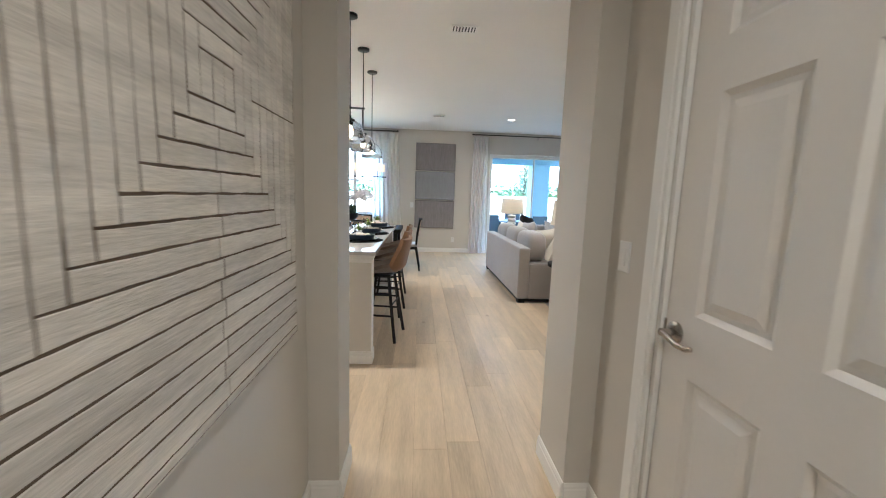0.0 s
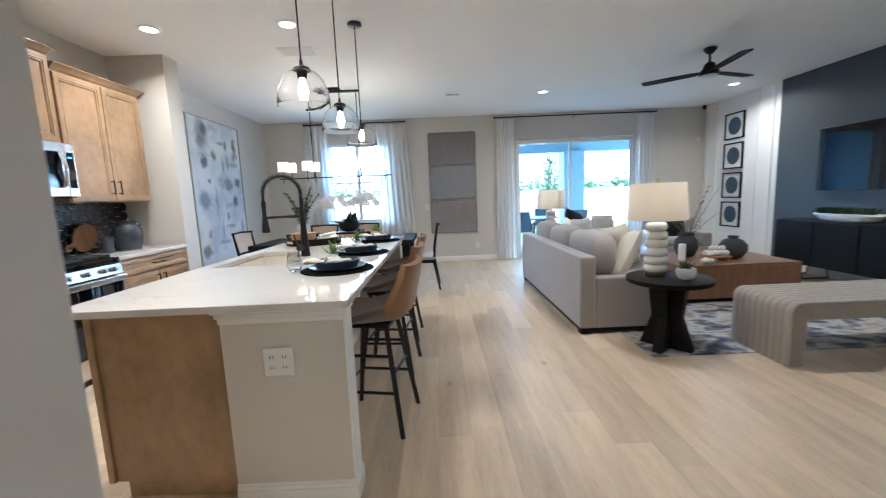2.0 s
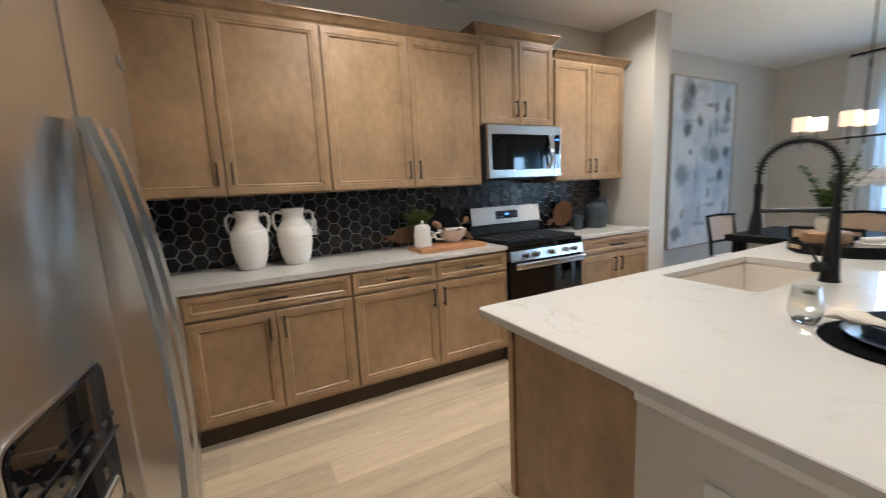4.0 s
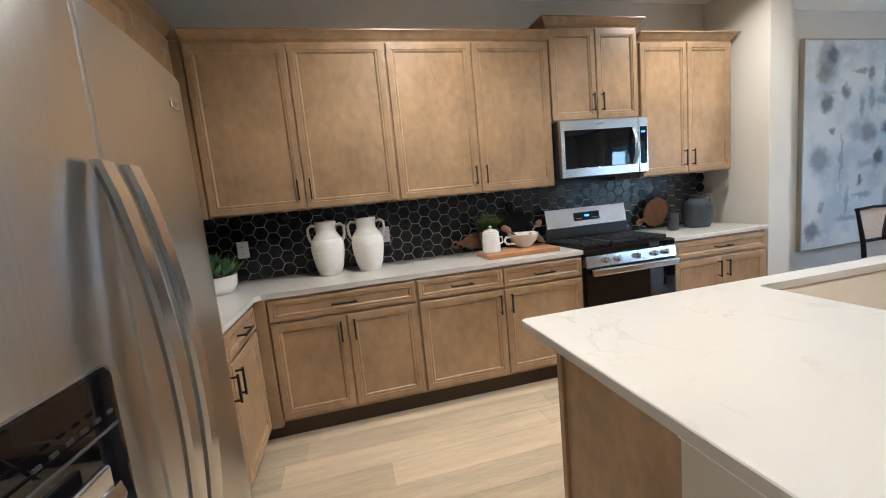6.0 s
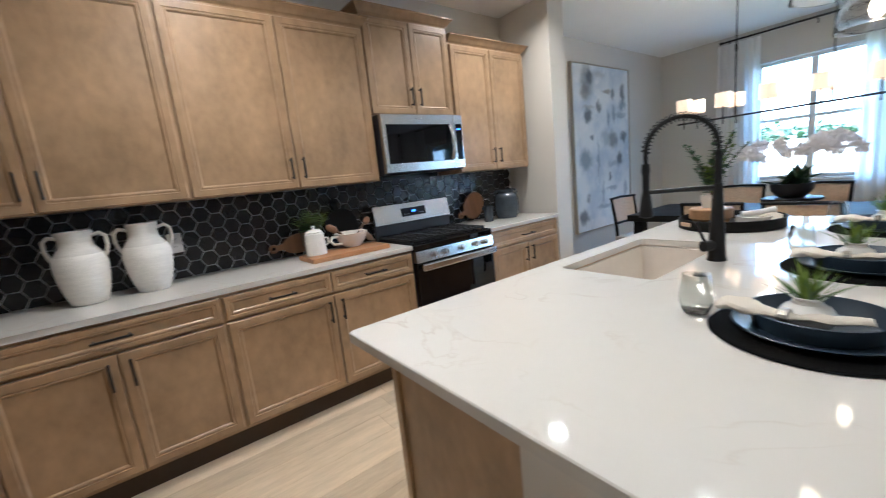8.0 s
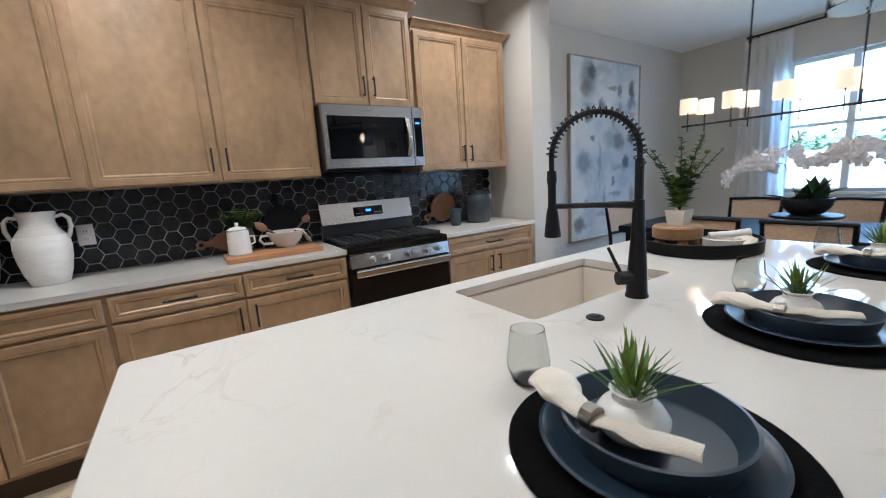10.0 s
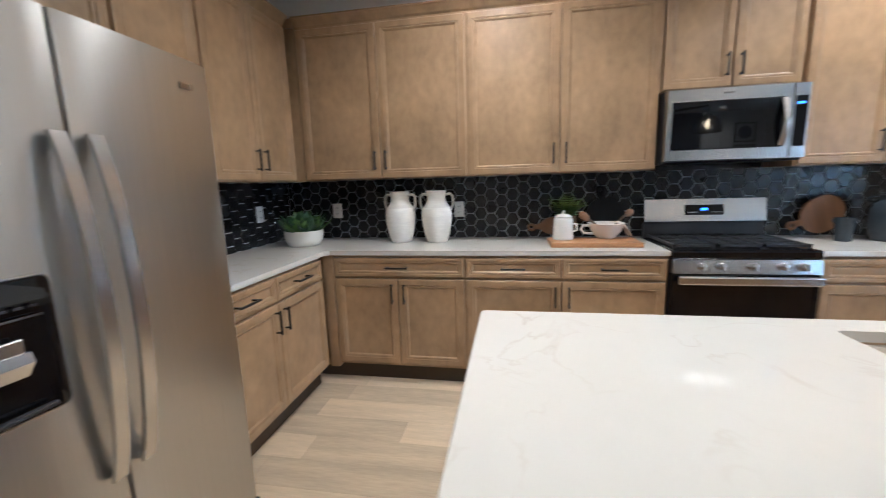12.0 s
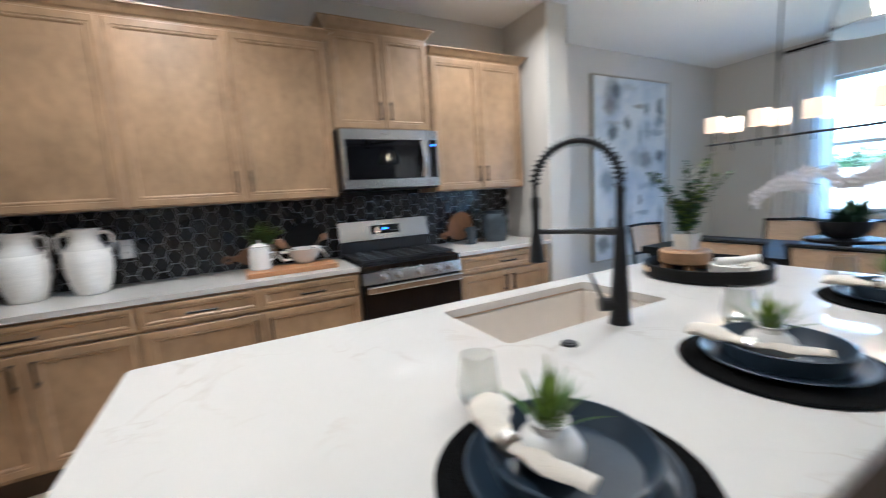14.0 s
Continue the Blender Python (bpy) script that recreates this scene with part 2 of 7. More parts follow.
M_SMOKE = glass("smoked_glass", (0.82, 0.83, 0.81), 0.0, 1.45)
M_PANE = glass("clear_pane", (0.97, 0.99, 1.0), 0.0, 1.02)
M_BULB = glow("filament_bulb", (1.0, 0.72, 0.42), 5)
M_CANL = glow("can_lens", (1.0, 0.86, 0.66), 1.7)
M_SHGLOW = glow("lit_candle_shade", (1.0, 0.74, 0.47), 0.17)
M_DISPB = glow("blue_display", (0.06, 0.2, 1.0), 0.8)
M_LAWN = mk("lawn", (0.07, 0.13, 0.03), 0.9, vary=0.3, scale=0.6, fine=30, bump=0.3)
M_CONC = mk("patio_concrete", (0.42, 0.41, 0.39), 0.85, vary=0.1, scale=2, fine=60, bump=0.15)
# pale stucco with the blue of the sky's light put into its colour
M_STUCCO = mk("stucco_daylight_tint", (0.42, 0.56, 0.70), 0.9, vary=0.05, scale=3, fine=140, bump=0.3)
M_FENCE = mk("white_vinyl", (0.80, 0.80, 0.79), 0.45, vary=0.03, scale=1, bump=0)
M_TREE = mk("tree_leaf", (0.17, 0.25, 0.16), 0.6, vary=0.45, scale=1.5, fine=20, bump=0)
M_BARK = mk("bark", (0.12, 0.09, 0.065), 0.9, vary=0.3, scale=8, bump=0.4)
M_PATIO = mk("grey_patio_mesh", (0.10, 0.13, 0.16), 0.6, vary=0.1, bump=0.1)
M_WASH = mk("whitewashed_board", (0.63, 0.59, 0.53), 0.8, vary=0.34, scale=6, fine=60, bump=0.45, bump_scale=70, stretch=(1, 0.35, 3.2), per_object=0.12)
M_GROOVE = mk("dark_groove", (0.13, 0.092, 0.06), 0.9, bump=0)


def quartz_material():
    m = mk("white_quartz", (0.61, 0.585, 0.545), 0.055, vary=0.025, scale=3, fine=20, bump=0, rough_vary=0.015)
    nt = m.node_tree
    L = nt.links.new
    b = nt.nodes["Principled BSDF"]
    base = b.inputs["Base Color"].links[0].from_socket
    geo = nt.nodes.new("ShaderNodeNewGeometry").outputs["Position"]
    n1 = nt.nodes.new("ShaderNodeTexNoise")
    n1.inputs["Scale"].default_value, n1.inputs["Detail"].default_value, n1.inputs["Distortion"].default_value = 2.9, 9, 0.9
    L(geo, n1.inputs["Vector"])
    d = nt.nodes.new("ShaderNodeMath")
    d.operation = "SUBTRACT"
    d.inputs[1].default_value = 0.5
    L(n1.outputs[0], d.inputs[0])
    a = nt.nodes.new("ShaderNodeMath")
    a.operation = "ABSOLUTE"
    L(d.outputs[0], a.inputs[0])
    mr = nt.nodes.new("ShaderNodeMapRange")
    mr.inputs[1].default_value, mr.inputs[2].default_value = 0.0, 0.014
    mr.inputs[3].default_value, mr.inputs[4].default_value = 1.0, 0.0
    L(a.outputs[0], mr.inputs[0])
    n2 = nt.nodes.new("ShaderNodeTexNoise")
    n2.inputs["Scale"].default_value = 3.4
    L(geo, n2.inputs["Vector"])
    m2 = nt.nodes.new("ShaderNodeMapRange")
    m2.inputs[1].default_value, m2.inputs[2].default_value = 0.48, 0.66
    m2.inputs[4].default_value = 0.40
    L(n2.outputs[0], m2.inputs[0])
    k = nt.nodes.new("ShaderNodeMath")
    k.operation = "MULTIPLY"
    L(mr.outputs[0], k.inputs[0])
    L(m2.outputs[0], k.inputs[1])
    mx = nt.nodes.new("ShaderNodeMix")
    mx.data_type = "RGBA"
    mx.inputs[7].default_value = (0.42, 0.34, 0.27, 1)
    L(k.outputs[0], mx.inputs[0])
    L(base, mx.inputs[6])
    L(mx.outputs[2], b.inputs["Base Color"])
    return m


# soft marks of the painting: across and down its width and height, half sizes, strength
DARK_MARKS = ((0.24, 0.10, 0.10, 0.09, 0.55), (0.29, 0.075, 0.055, 0.035, 0.8), (0.24, 0.295, 0.06, 0.042, 0.85), (0.44, 0.245, 0.05, 0.032, 0.8),
              (0.69, 0.165, 0.035, 0.028, 0.7), (0.88, 0.15, 0.045, 0.055, 0.85), (0.68, 0.445, 0.085, 0.055, 0.7), (0.88, 0.43, 0.055, 0.033, 0.85),
              (0.80, 0.565, 0.05, 0.038, 0.85), (0.60, 0.68, 0.028, 0.026, 0.8), (0.12, 0.905, 0.075, 0.045, 0.75), (0.30, 0.425, 0.03, 0.02, 0.7), (0.20, 0.80, 0.04, 0.028, 0.6))
SLATE_MARKS = ((0.87, 0.225, 0.06, 0.035, 0.8), (0.84, 0.29, 0.10, 0.018, 0.6), (0.60, 0.315, 0.028, 0.05, 0.7), (0.70, 0.285, 0.03, 0.05, 0.7),
               (0.54, 0.43, 0.07, 0.05, 0.5), (0.18, 0.56, 0.10, 0.06, 0.85), (0.90, 0.80, 0.035, 0.085, 0.6), (0.48, 0.865, 0.12, 0.018, 0.6),
               (0.47, 0.78, 0.022, 0.07, 0.6), (0.40, 0.57, 0.016, 0.12, 0.6), (0.63, 0.755, 0.10, 0.012, 0.6), (0.70, 0.60, 0.12, 0.02, 0.45))
TAUPE_MARKS = ((0.20, 0.155, 0.07, 0.05, 0.6), (0.58, 0.145, 0.07, 0.012, 0.75), (0.45, 0.05, 0.10, 0.02, 0.25), (0.25, 0.245, 0.10, 0.012, 0.4))


def painting_material(hw, hh):
    """Pale cool washes with soft-edged dark, slate and taupe marks."""
    m = bpy.data.materials.new("abstract_canvas")
    m.use_nodes = True
    nt = m.node_tree
    L = nt.links.new
    b = nt.nodes["Principled BSDF"]
    b.inputs["Roughness"].default_value = 0.6
    src = nt.nodes.new("ShaderNodeTexCoord").outputs["Object"]

    def noise_tex(scale, detail):
        n = nt.nodes.new("ShaderNodeTexNoise")
        n.inputs["Scale"].default_value, n.inputs["Detail"].default_value = scale, detail
        L(src, n.inputs["Vector"])
        return n

    def layer(col, fac, ink):
        mx = nt.nodes.new("ShaderNodeMix")
        mx.data_type = "RGBA"
        mx.inputs[7].default_value = (*ink, 1)
        L(fac, mx.inputs[0])
        if isinstance(col, tuple):
            mx.inputs[6].default_value = (*col, 1)
        else:
            L(col, mx.inputs[6])
        return mx.outputs[2]

    def ranged(sock, a0, a1, b0, b1):
        r = nt.nodes.new("ShaderNodeMapRange")
        r.interpolation_type = "SMOOTHSTEP"
        for k, v in enumerate((a0, a1, b0, b1)):
            r.inputs[k + 1].default_value = v
        L(sock, r.inputs[0])
        return r.outputs[0]
    col = layer((0.70, 0.71, 0.71), ranged(noise_tex(2.4, 6).outputs[0], 0.40, 0.64, 0.0, 0.85), (0.44, 0.50, 0.57))
    col = layer(col, ranged(noise_tex(9, 6).outputs[0], 0.56, 0.72, 0.0, 0.5), (0.78, 0.78, 0.77))
    wob = nt.nodes.new("ShaderNodeVectorMath")
    wob.operation = "MULTIPLY_ADD"
    wob.inputs[1].default_value = (0.13, 0.0, 0.13)
    L(noise_tex(11, 4).outputs["Color"], wob.inputs[0])
    L(src, wob.inputs[2])
    for marks, ink in ((SLATE_MARKS, (0.19, 0.24, 0.30)), (TAUPE_MARKS, (0.24, 0.20, 0.16)), (DARK_MARKS, (0.07, 0.082, 0.10))):
        for u, v, ru, rv, k in marks:
            mp = nt.nodes.new("ShaderNodeMapping")
            mp.vector_type = "TEXTURE"
            mp.inputs["Location"].default_value = (hw * (2 * u - 1) + 0.065, 0, hh * (1 - 2 * v) + 0.065)
            mp.inputs["Scale"].default_value = (2 * hw * ru * 1.4, 1.0e3, 2 * hh * rv * 1.4)
            L(wob.outputs[0], mp.inputs[0])
            ln = nt.nodes.new("ShaderNodeVectorMath")
            ln.operation = "LENGTH"
            L(mp.outputs[0], ln.inputs[0])
            col = layer(col, ranged(ln.outputs["Value"], 0.35, 1.05, k, 0.0), ink)
    L(col, b.inputs["Base Color"])
    return m


def rug_material():
    m = mk("abstract_rug", (0.3, 0.3, 0.32), 0.95, fine=150, bump=0.6)
    nt = m.node_tree
    b = nt.nodes["Principled BSDF"]
    n = nt.nodes.new("ShaderNodeTexNoise")
    n.inputs["Scale"].default_value, n.inputs["Detail"].default_value, n.inputs["Distortion"].default_value = 3.0, 11, 0.25
    mp = nt.nodes.new("ShaderNodeMapping")
    mp.inputs["Scale"].default_value = (1.5, 2.2, 1)
    nt.links.new(nt.nodes.new("ShaderNodeNewGeometry").outputs["Position"], mp.inputs[0])
    nt.links.new(mp.outputs[0], n.inputs["Vector"])
    r = nt.nodes.new("ShaderNodeValToRGB")
    r.color_ramp.elements[0].position, r.color_ramp.elements[0].color = 0.36, (0.045, 0.055, 0.08, 1)
    r.color_ramp.elements[1].position, r.color_ramp.elements[1].color = 0.66, (0.24, 0.19, 0.14, 1)
    for p, c in ((0.45, (0.16, 0.17, 0.20, 1)), (0.53, (0.46, 0.44, 0.42, 1)), (0.60, (0.34, 0.31, 0.28, 1))):
        e = r.color_ramp.elements.new(p)
        e.color = c
    nt.links.new(n.outputs[0], r.inputs[0])
    nt.links.new(r.outputs[0], b.inputs["Base Color"])
    return m


M_QUARTZ, M_PAINTING, M_RUG = quartz_material(), painting_material(0.67, 1.04), rug_material()
M_PRINT = mk("indigo_round_print", (0.045, 0.075, 0.115), 0.8, vary=0.5, scale=30, fine=120, bump=0.1)
M_PAPER = mk("print_paper", (0.66, 0.65, 0.62), 0.8, vary=0.03, bump=0.02)
M_TV = mk("television_screen", (0.005, 0.005, 0.006), 0.035, bump=0, rough_vary=0.01)

# ---------------------------------------------------------------- builders


def thing(name, label, category, x=0, y=0, z=0, rz=0, group="", kind=""):
    ob = new(name)
    ob.empty_display_size = 0.1
    ob.matrix_basis = pose(x, y, z, 0, 0, rz)
    return tagged(ob, label, category, group, kind)


def part(name, bm, material, parent=None, label="", at=None, smooth=False):
    """Links a bmesh as one mesh object, under a thing or under a part."""
    me = bpy.data.meshes.new(name)
    bmesh.ops.recalc_face_normals(bm, faces=bm.faces)
    if smooth:
        for f in bm.faces:
            f.smooth = True
    bm.to_mesh(me)
    bm.free()
    me.materials.append(material)
    if smooth:
        me.set_sharp_from_angle(angle=radians(40))
    ob = new(name, me)
    ob.parent = parent
    if at is not None:
        ob.matrix_basis = at
    if label:
        ob["label"] = label
    return ob


def box(bm, x0, x1, y0, y1, z0, z1, r=0.0, seg=2):
    g = bmesh.ops.create_cube(bm, size=1, matrix=Matrix.Translation(((x0 + x1) / 2, (y0 + y1) / 2, (z0 + z1) / 2)) @ Matrix.Diagonal((x1 - x0, y1 - y0, z1 - z0, 1)))
    if r:
        es = list({e for v in g["verts"] for e in v.link_edges})
        bmesh.ops.bevel(bm, geom=es, offset=min(r, 0.49 * min(abs(x1 - x0), abs(y1 - y0), abs(z1 - z0))), segments=seg, affect="EDGES", profile=0.5)
    return bm


def bbox(x0, x1, y0, y1, z0, z1, r=0.0, seg=2):
    return box(bmesh.new(), x0, x1, y0, y1, z0, z1, r, seg)


def rings(bm, loops, closed=True, cap0=True, cap1=True):
    """Joins loops of points (all of one length) into a skin."""
    vs = [[bm.verts.new(p) for p in lp] for lp in loops]
    n = len(vs[0])
    for a, b in zip(vs, vs[1:]):
        for i in range(n if closed else n - 1):
            j = (i + 1) % n
            bm.faces.new((a[i], a[j], b[j], b[i]))
    if closed and cap0:
        bm.faces.new(vs[0][::-1])
    if closed and cap1:
        bm.faces.new(vs[-1])
    return bm


def lathe(profile, seg=32, cx=0, cy=0, cz=0, sx=1.0, sy=1.0, cap0=True, cap1=True, bm=None):
    """Profile: (radius, height) pairs."""
    bm = bm or bmesh.new()
    return rings(bm, [[(cx + sx * r * math.cos(2 * math.pi * k / seg), cy + sy * r * math.sin(2 * math.pi * k / seg), cz + z) for k in range(seg)] for r, z in profile], True, cap0, cap1)


def tube(bm, pts, r, seg=8, flat=1.0):
    """A tube along points; r is one radius or one for each point."""
    pts = [Vector(p) for p in pts]
    rs = r if isinstance(r, (list, tuple)) else [r] * len(pts)
    loops = []
    up = Vector((0, 0, 1))
    for i, p in enumerate(pts):
        d = (pts[min(i + 1, len(pts) - 1)] - pts[max(i - 1, 0)]).normalized()
        if i == 0:
            if abs(d.z) > 0.95:
                up = Vector((0, 1, 0))
            u = d.cross(up).normalized()
        else:
            u = (u - d * u.dot(d)).normalized()
        w = d.cross(u)
        loops.append([p + rs[i] * (math.cos(2 * math.pi * k / seg) * u + flat * math.sin(2 * math.pi * k / seg) * w) for k in range(seg)])
    return rings(bm, loops)


def blade(bm, base, heading, lift, length, width, droop=0.5, seg=4, fold=0.0):
    """A leaf: a strip that starts at base, goes out at heading (radians) and lift, and droops."""
    p = Vector(base)
    side = Vector((-math.sin(heading), math.cos(heading), 0))
    prev = None
    for i in range(seg + 1):
        s = i / seg
        w = width * (math.sin(math.pi * min(0.97, 0.18 + 0.8 * s)) if s < 1 else 0.05)
        a, c, b = bm.verts.new(p - side * w / 2), bm.verts.new(p - Vector((0, 0, fold * w))), bm.verts.new(p + side * w / 2)
        if prev:
            bm.faces.new((prev[0], prev[1], c, a))
            bm.faces.new((prev[1], prev[2], b, c))
        prev = (a, c, b)
        e = lift - droop * s
        p = p + Vector((math.cos(heading) * math.cos(e), math.sin(heading) * math.cos(e), math.sin(e))) * (length / seg)
    return bm


def rect_loop(u0, u1, v0, v1, d):
    return [(u0, -d, v0), (u1, -d, v0), (u1, -d, v1), (u0, -d, v1)]


def panel_door(w, h, t=0.02, stile=0.055, field=-0.011):
    """A framed door front: outer edge eased, a stepped moulding, a flat field. Width x, height z, front to -y."""
    s = stile
    prof = [(0.0, 0.0), (0.0, t - 0.005), (0.002, t - 0.002), (0.005, t), (s - 0.020, t), (s - 0.0185, t - 0.004), (s - 0.012, t - 0.0045), (s - 0.010, t - 0.002), (s - 0.004, t - 0.004), (s + 0.002, t + field)]
    return rings(bmesh.new(), [rect_loop(i, w - i, i, h - i, d) for i, d in prof])


def pull(parent, x, z, length, upright):
    """A black bar pull with two posts, on a front at y = -0.02."""
    h = length / 2
    g = bmesh.new()
    if upright:
        box(g, x - 0.005, x + 0.005, -0.055, -0.045, z - h, z + h, 0.0015, 1)
        for s in (-1, 1):
            box(g, x - 0.004, x + 0.004, -0.046, -0.0, z + s * (h - 0.012) - 0.004, z + s * (h - 0.012) + 0.004)
    else:
        box(g, x - h, x + h, -0.055, -0.045, z - 0.005, z + 0.005, 0.0015, 1)
        for s in (-1, 1):
            box(g, x + s * (h - 0.012) - 0.004, x + s * (h - 0.012) + 0.004, -0.046, -0.0, z - 0.004, z + 0.004)
    return part("handle", g, M_BLKMET, parent, "slim black bar pull")


def front(cab, name, x0, x1, z0, z1, handle=None, material=None):
    """A door or drawer front of a cabinet, with its pull. handle: ('v', x, z) or ('h',), places within the front."""
    g = 0.003
    w, h = x1 - x0 - 2 * g, z1 - z0 - 2 * g
    d = part(name, panel_door(w, h, stile=0.058 if name == "door" else 0.040), material or M_CAB, cab, at=pose(x0 + g, 0.0, z0 + g))
    if handle and handle[0] == "v":
        pull(d, handle[1], handle[2], 0.13, True)
    elif handle:
        pull(d, w / 2, h / 2, 0.15, False)
    return d


def crown(cab, w, d, z, left=False, right=False, out=0.05, high=0.06):
    """A cove moulding along the front of a cabinet's top, with returns where an end stands free."""
    prof = [(0.0, 0.0), (0.006, 0.008), (0.012, 0.012), (out * 0.55, high * 0.55), (out * 0.85, high * 0.8), (out, high * 0.85), (out, high)]
    g = bmesh.new()
    loops = []
    for o, h in prof:
        lo, ro = (o if left else 0), (o if right else 0)
        loops.append([(-lo, -o - 0.0, z + h), (w + ro, -o - 0.0, z + h), (w + ro, d, z + h), (-lo, d, z + h)])
    rings(g, loops)
    return part("crown_moulding", g, M_CAB, cab)


def wall_piece(name, axis, a0, a1, t0, t1, z0, z1, holes=(), material=None, kind="structure", label="", category="wall"):
    """A wall along axis 'x' or 'y' from a0 to a1, between t0 and t1 across, with rectangular openings (a, b, low, high)."""
    g = bmesh.new()

    def slab(p, q, lo, hi):
        if q - p > 1e-4 and hi - lo > 1e-4:
            if axis == "x":
                box(g, p, q, t0, t1, lo, hi)
            else:
                box(g, t0, t1, p, q, lo, hi)
    pos = a0
    for p, q, lo, hi in sorted(holes):
        slab(pos, p, z0, z1)
        slab(p, q, z0, lo)
        slab(p, q, hi, z1)
        pos = q
    slab(pos, a1, z0, z1)
    bmesh.ops.remove_doubles(g, verts=g.verts, dist=1e-5)
    ob = part(name, g, material or M_WALL)
    return tagged(ob, label, category, kind=kind)


def baseboard(x0, y0, x1, y1, nx, ny, h=0.10, t=0.014):
    """A skirting from (x0, y0) to (x1, y1) that stands out along (nx, ny)."""
    prof = [(0, 0), (t, 0), (t, h * 0.72), (t * 0.75, h * 0.78), (t * 0.75, h * 0.88), (t * 0.35, h), (0, h)]
    g = rings(bmesh.new(), [[(x + nx * o, y + ny * o, z) for o, z in prof] for x, y in ((x0, y0), (x1, y1))])
    return tagged(part("baseboard", g, M_TRIM), "white painted wooden baseboard along the wall", "baseboard", kind="structure")


# ---------------------------------------------------------------- structure
WIN = (-1.86, -0.74, 0.87, 2.38)
SLD = (1.83, 4.19, 0.0, 2.34)
wall_piece("wall_far", "x", DX - 0.15, RX + 0.15, FW, FW + 0.2, 0, C, [WIN, SLD], label="greige painted wall with window and glass door", category="wall")
wall_piece("wall_kitchen", "y", SY - 0.15, 5.70, KX - 0.15, KX, 0, C, label="greige painted wall behind the kitchen cabinets")
wall_piece("wall_dining", "y", 5.86, FW, DX - 0.15, DX, 0, C, label="greige painted dining room wall")
wall_piece("wall_stub", "x", DX - 0.15, -2.43, 5.66, 5.88, 0, C, label="short greige wall stub beside the kitchen counter")
wall_piece("wall_refrigerator", "x", KX, -0.42, SY - 0.15, SY, 0, C, label="greige painted wall behind the refrigerator")
wall_piece("wall_hall_left", "y", -1.6, 1.885, -0.437, -0.235, 0, C, label="greige painted hallway wall")
wall_piece("wall_hall_jamb_left", "y", 1.63, 1.885, -0.235, -0.105, 0, C, label="greige wall return at the hallway's mouth")
DOOR = (0.342, 1.240, 0.0, 2.06)
wall_piece("wall_hall_right", "y", -1.6, 1.597, 1.0, 1.12, 0, C, [DOOR], label="greige hallway wall with a white panel door")
wall_piece("wall_hall_jamb_right", "y", 1.597, 1.945, 0.885, 1.12, 0, C, label="greige wall return at the hallway's mouth")
wall_piece("wall_living_near", "x", 1.12, RX + 0.15, 1.805, 1.945, 0, C, label="plain greige living room wall")
wall_piece("wall_hall_end", "x", -0.42, 1.12, -1.75, -1.6, 0, C, label="plain greige wall closing the hallway")
wall_piece("wall_living_end", "y", 1.945, FW, RX, RX + 0.15, 0, C, material=M_TRIM, label="white board-and-batten wall of the living room")
wall_piece("wall_accent", "y", 3.2, 7.58, RX - 0.035, RX - 0.001, 0, C - 0.004, material=M_DARKWALL, label="dark slate painted accent wall behind the television")
wall_piece("wall_closet", "y", 0.1, 1.4, 1.5, 1.6, 0, C, label="plain wall behind the hallway door")
for _k, _y in enumerate((7.75, 8.05, 8.98, 9.24)):
    tagged(part("trim", bbox(RX - 0.018, RX - 0.001, _y - 0.03, _y + 0.03, 0.11, C - 0.004, 0.003, 1), M_TRIM), "white vertical wall batten", "trim", kind="structure")

tagged(part("ceiling", bbox(DX - 0.15, RX + 0.15, -1.75, FW + 0.2, C, C + 0.15), M_CEIL), "smooth white painted ceiling", "ceiling", kind="structure")

floor = tagged(part("floor", bbox(DX - 0.15, RX + 0.15, -1.75, FW + 0.06, -0.12, -0.0055), M_GAP), "pale oak plank floor", "floor", kind="structure")

for _a in ((-0.105, 1.885, -0.105, 1.63, 1, 0), (-0.235, 1.63, -0.105, 1.63, 0, -1), (-0.235, 1.63, -0.235, -1.6, 1, 0), (0.885, 1.597, 0.885, 1.945, -1, 0), (0.885, 1.597, 1.0, 1.597, 0, -1),
           (1.0, 1.327, 1.0, 1.597, -1, 0), (0.885, 1.945, RX, 1.945, 0, 1), (DX, FW, SLD[0] - 0.06, FW, 0, -1), (SLD[1] + 0.06, FW, RX, FW, 0, -1), (RX, 7.6, RX, FW, -1, 0),
           (DX, 5.88, DX, FW, 1, 0), (-2.43, 5.66, -2.43, 5.88, 1, 0), (-0.436, 1.885, -0.105, 1.885, 0, 1), (RX - 0.036, 3.2, RX - 0.036, 7.58, -1, 0)):
    baseboard(*_a)


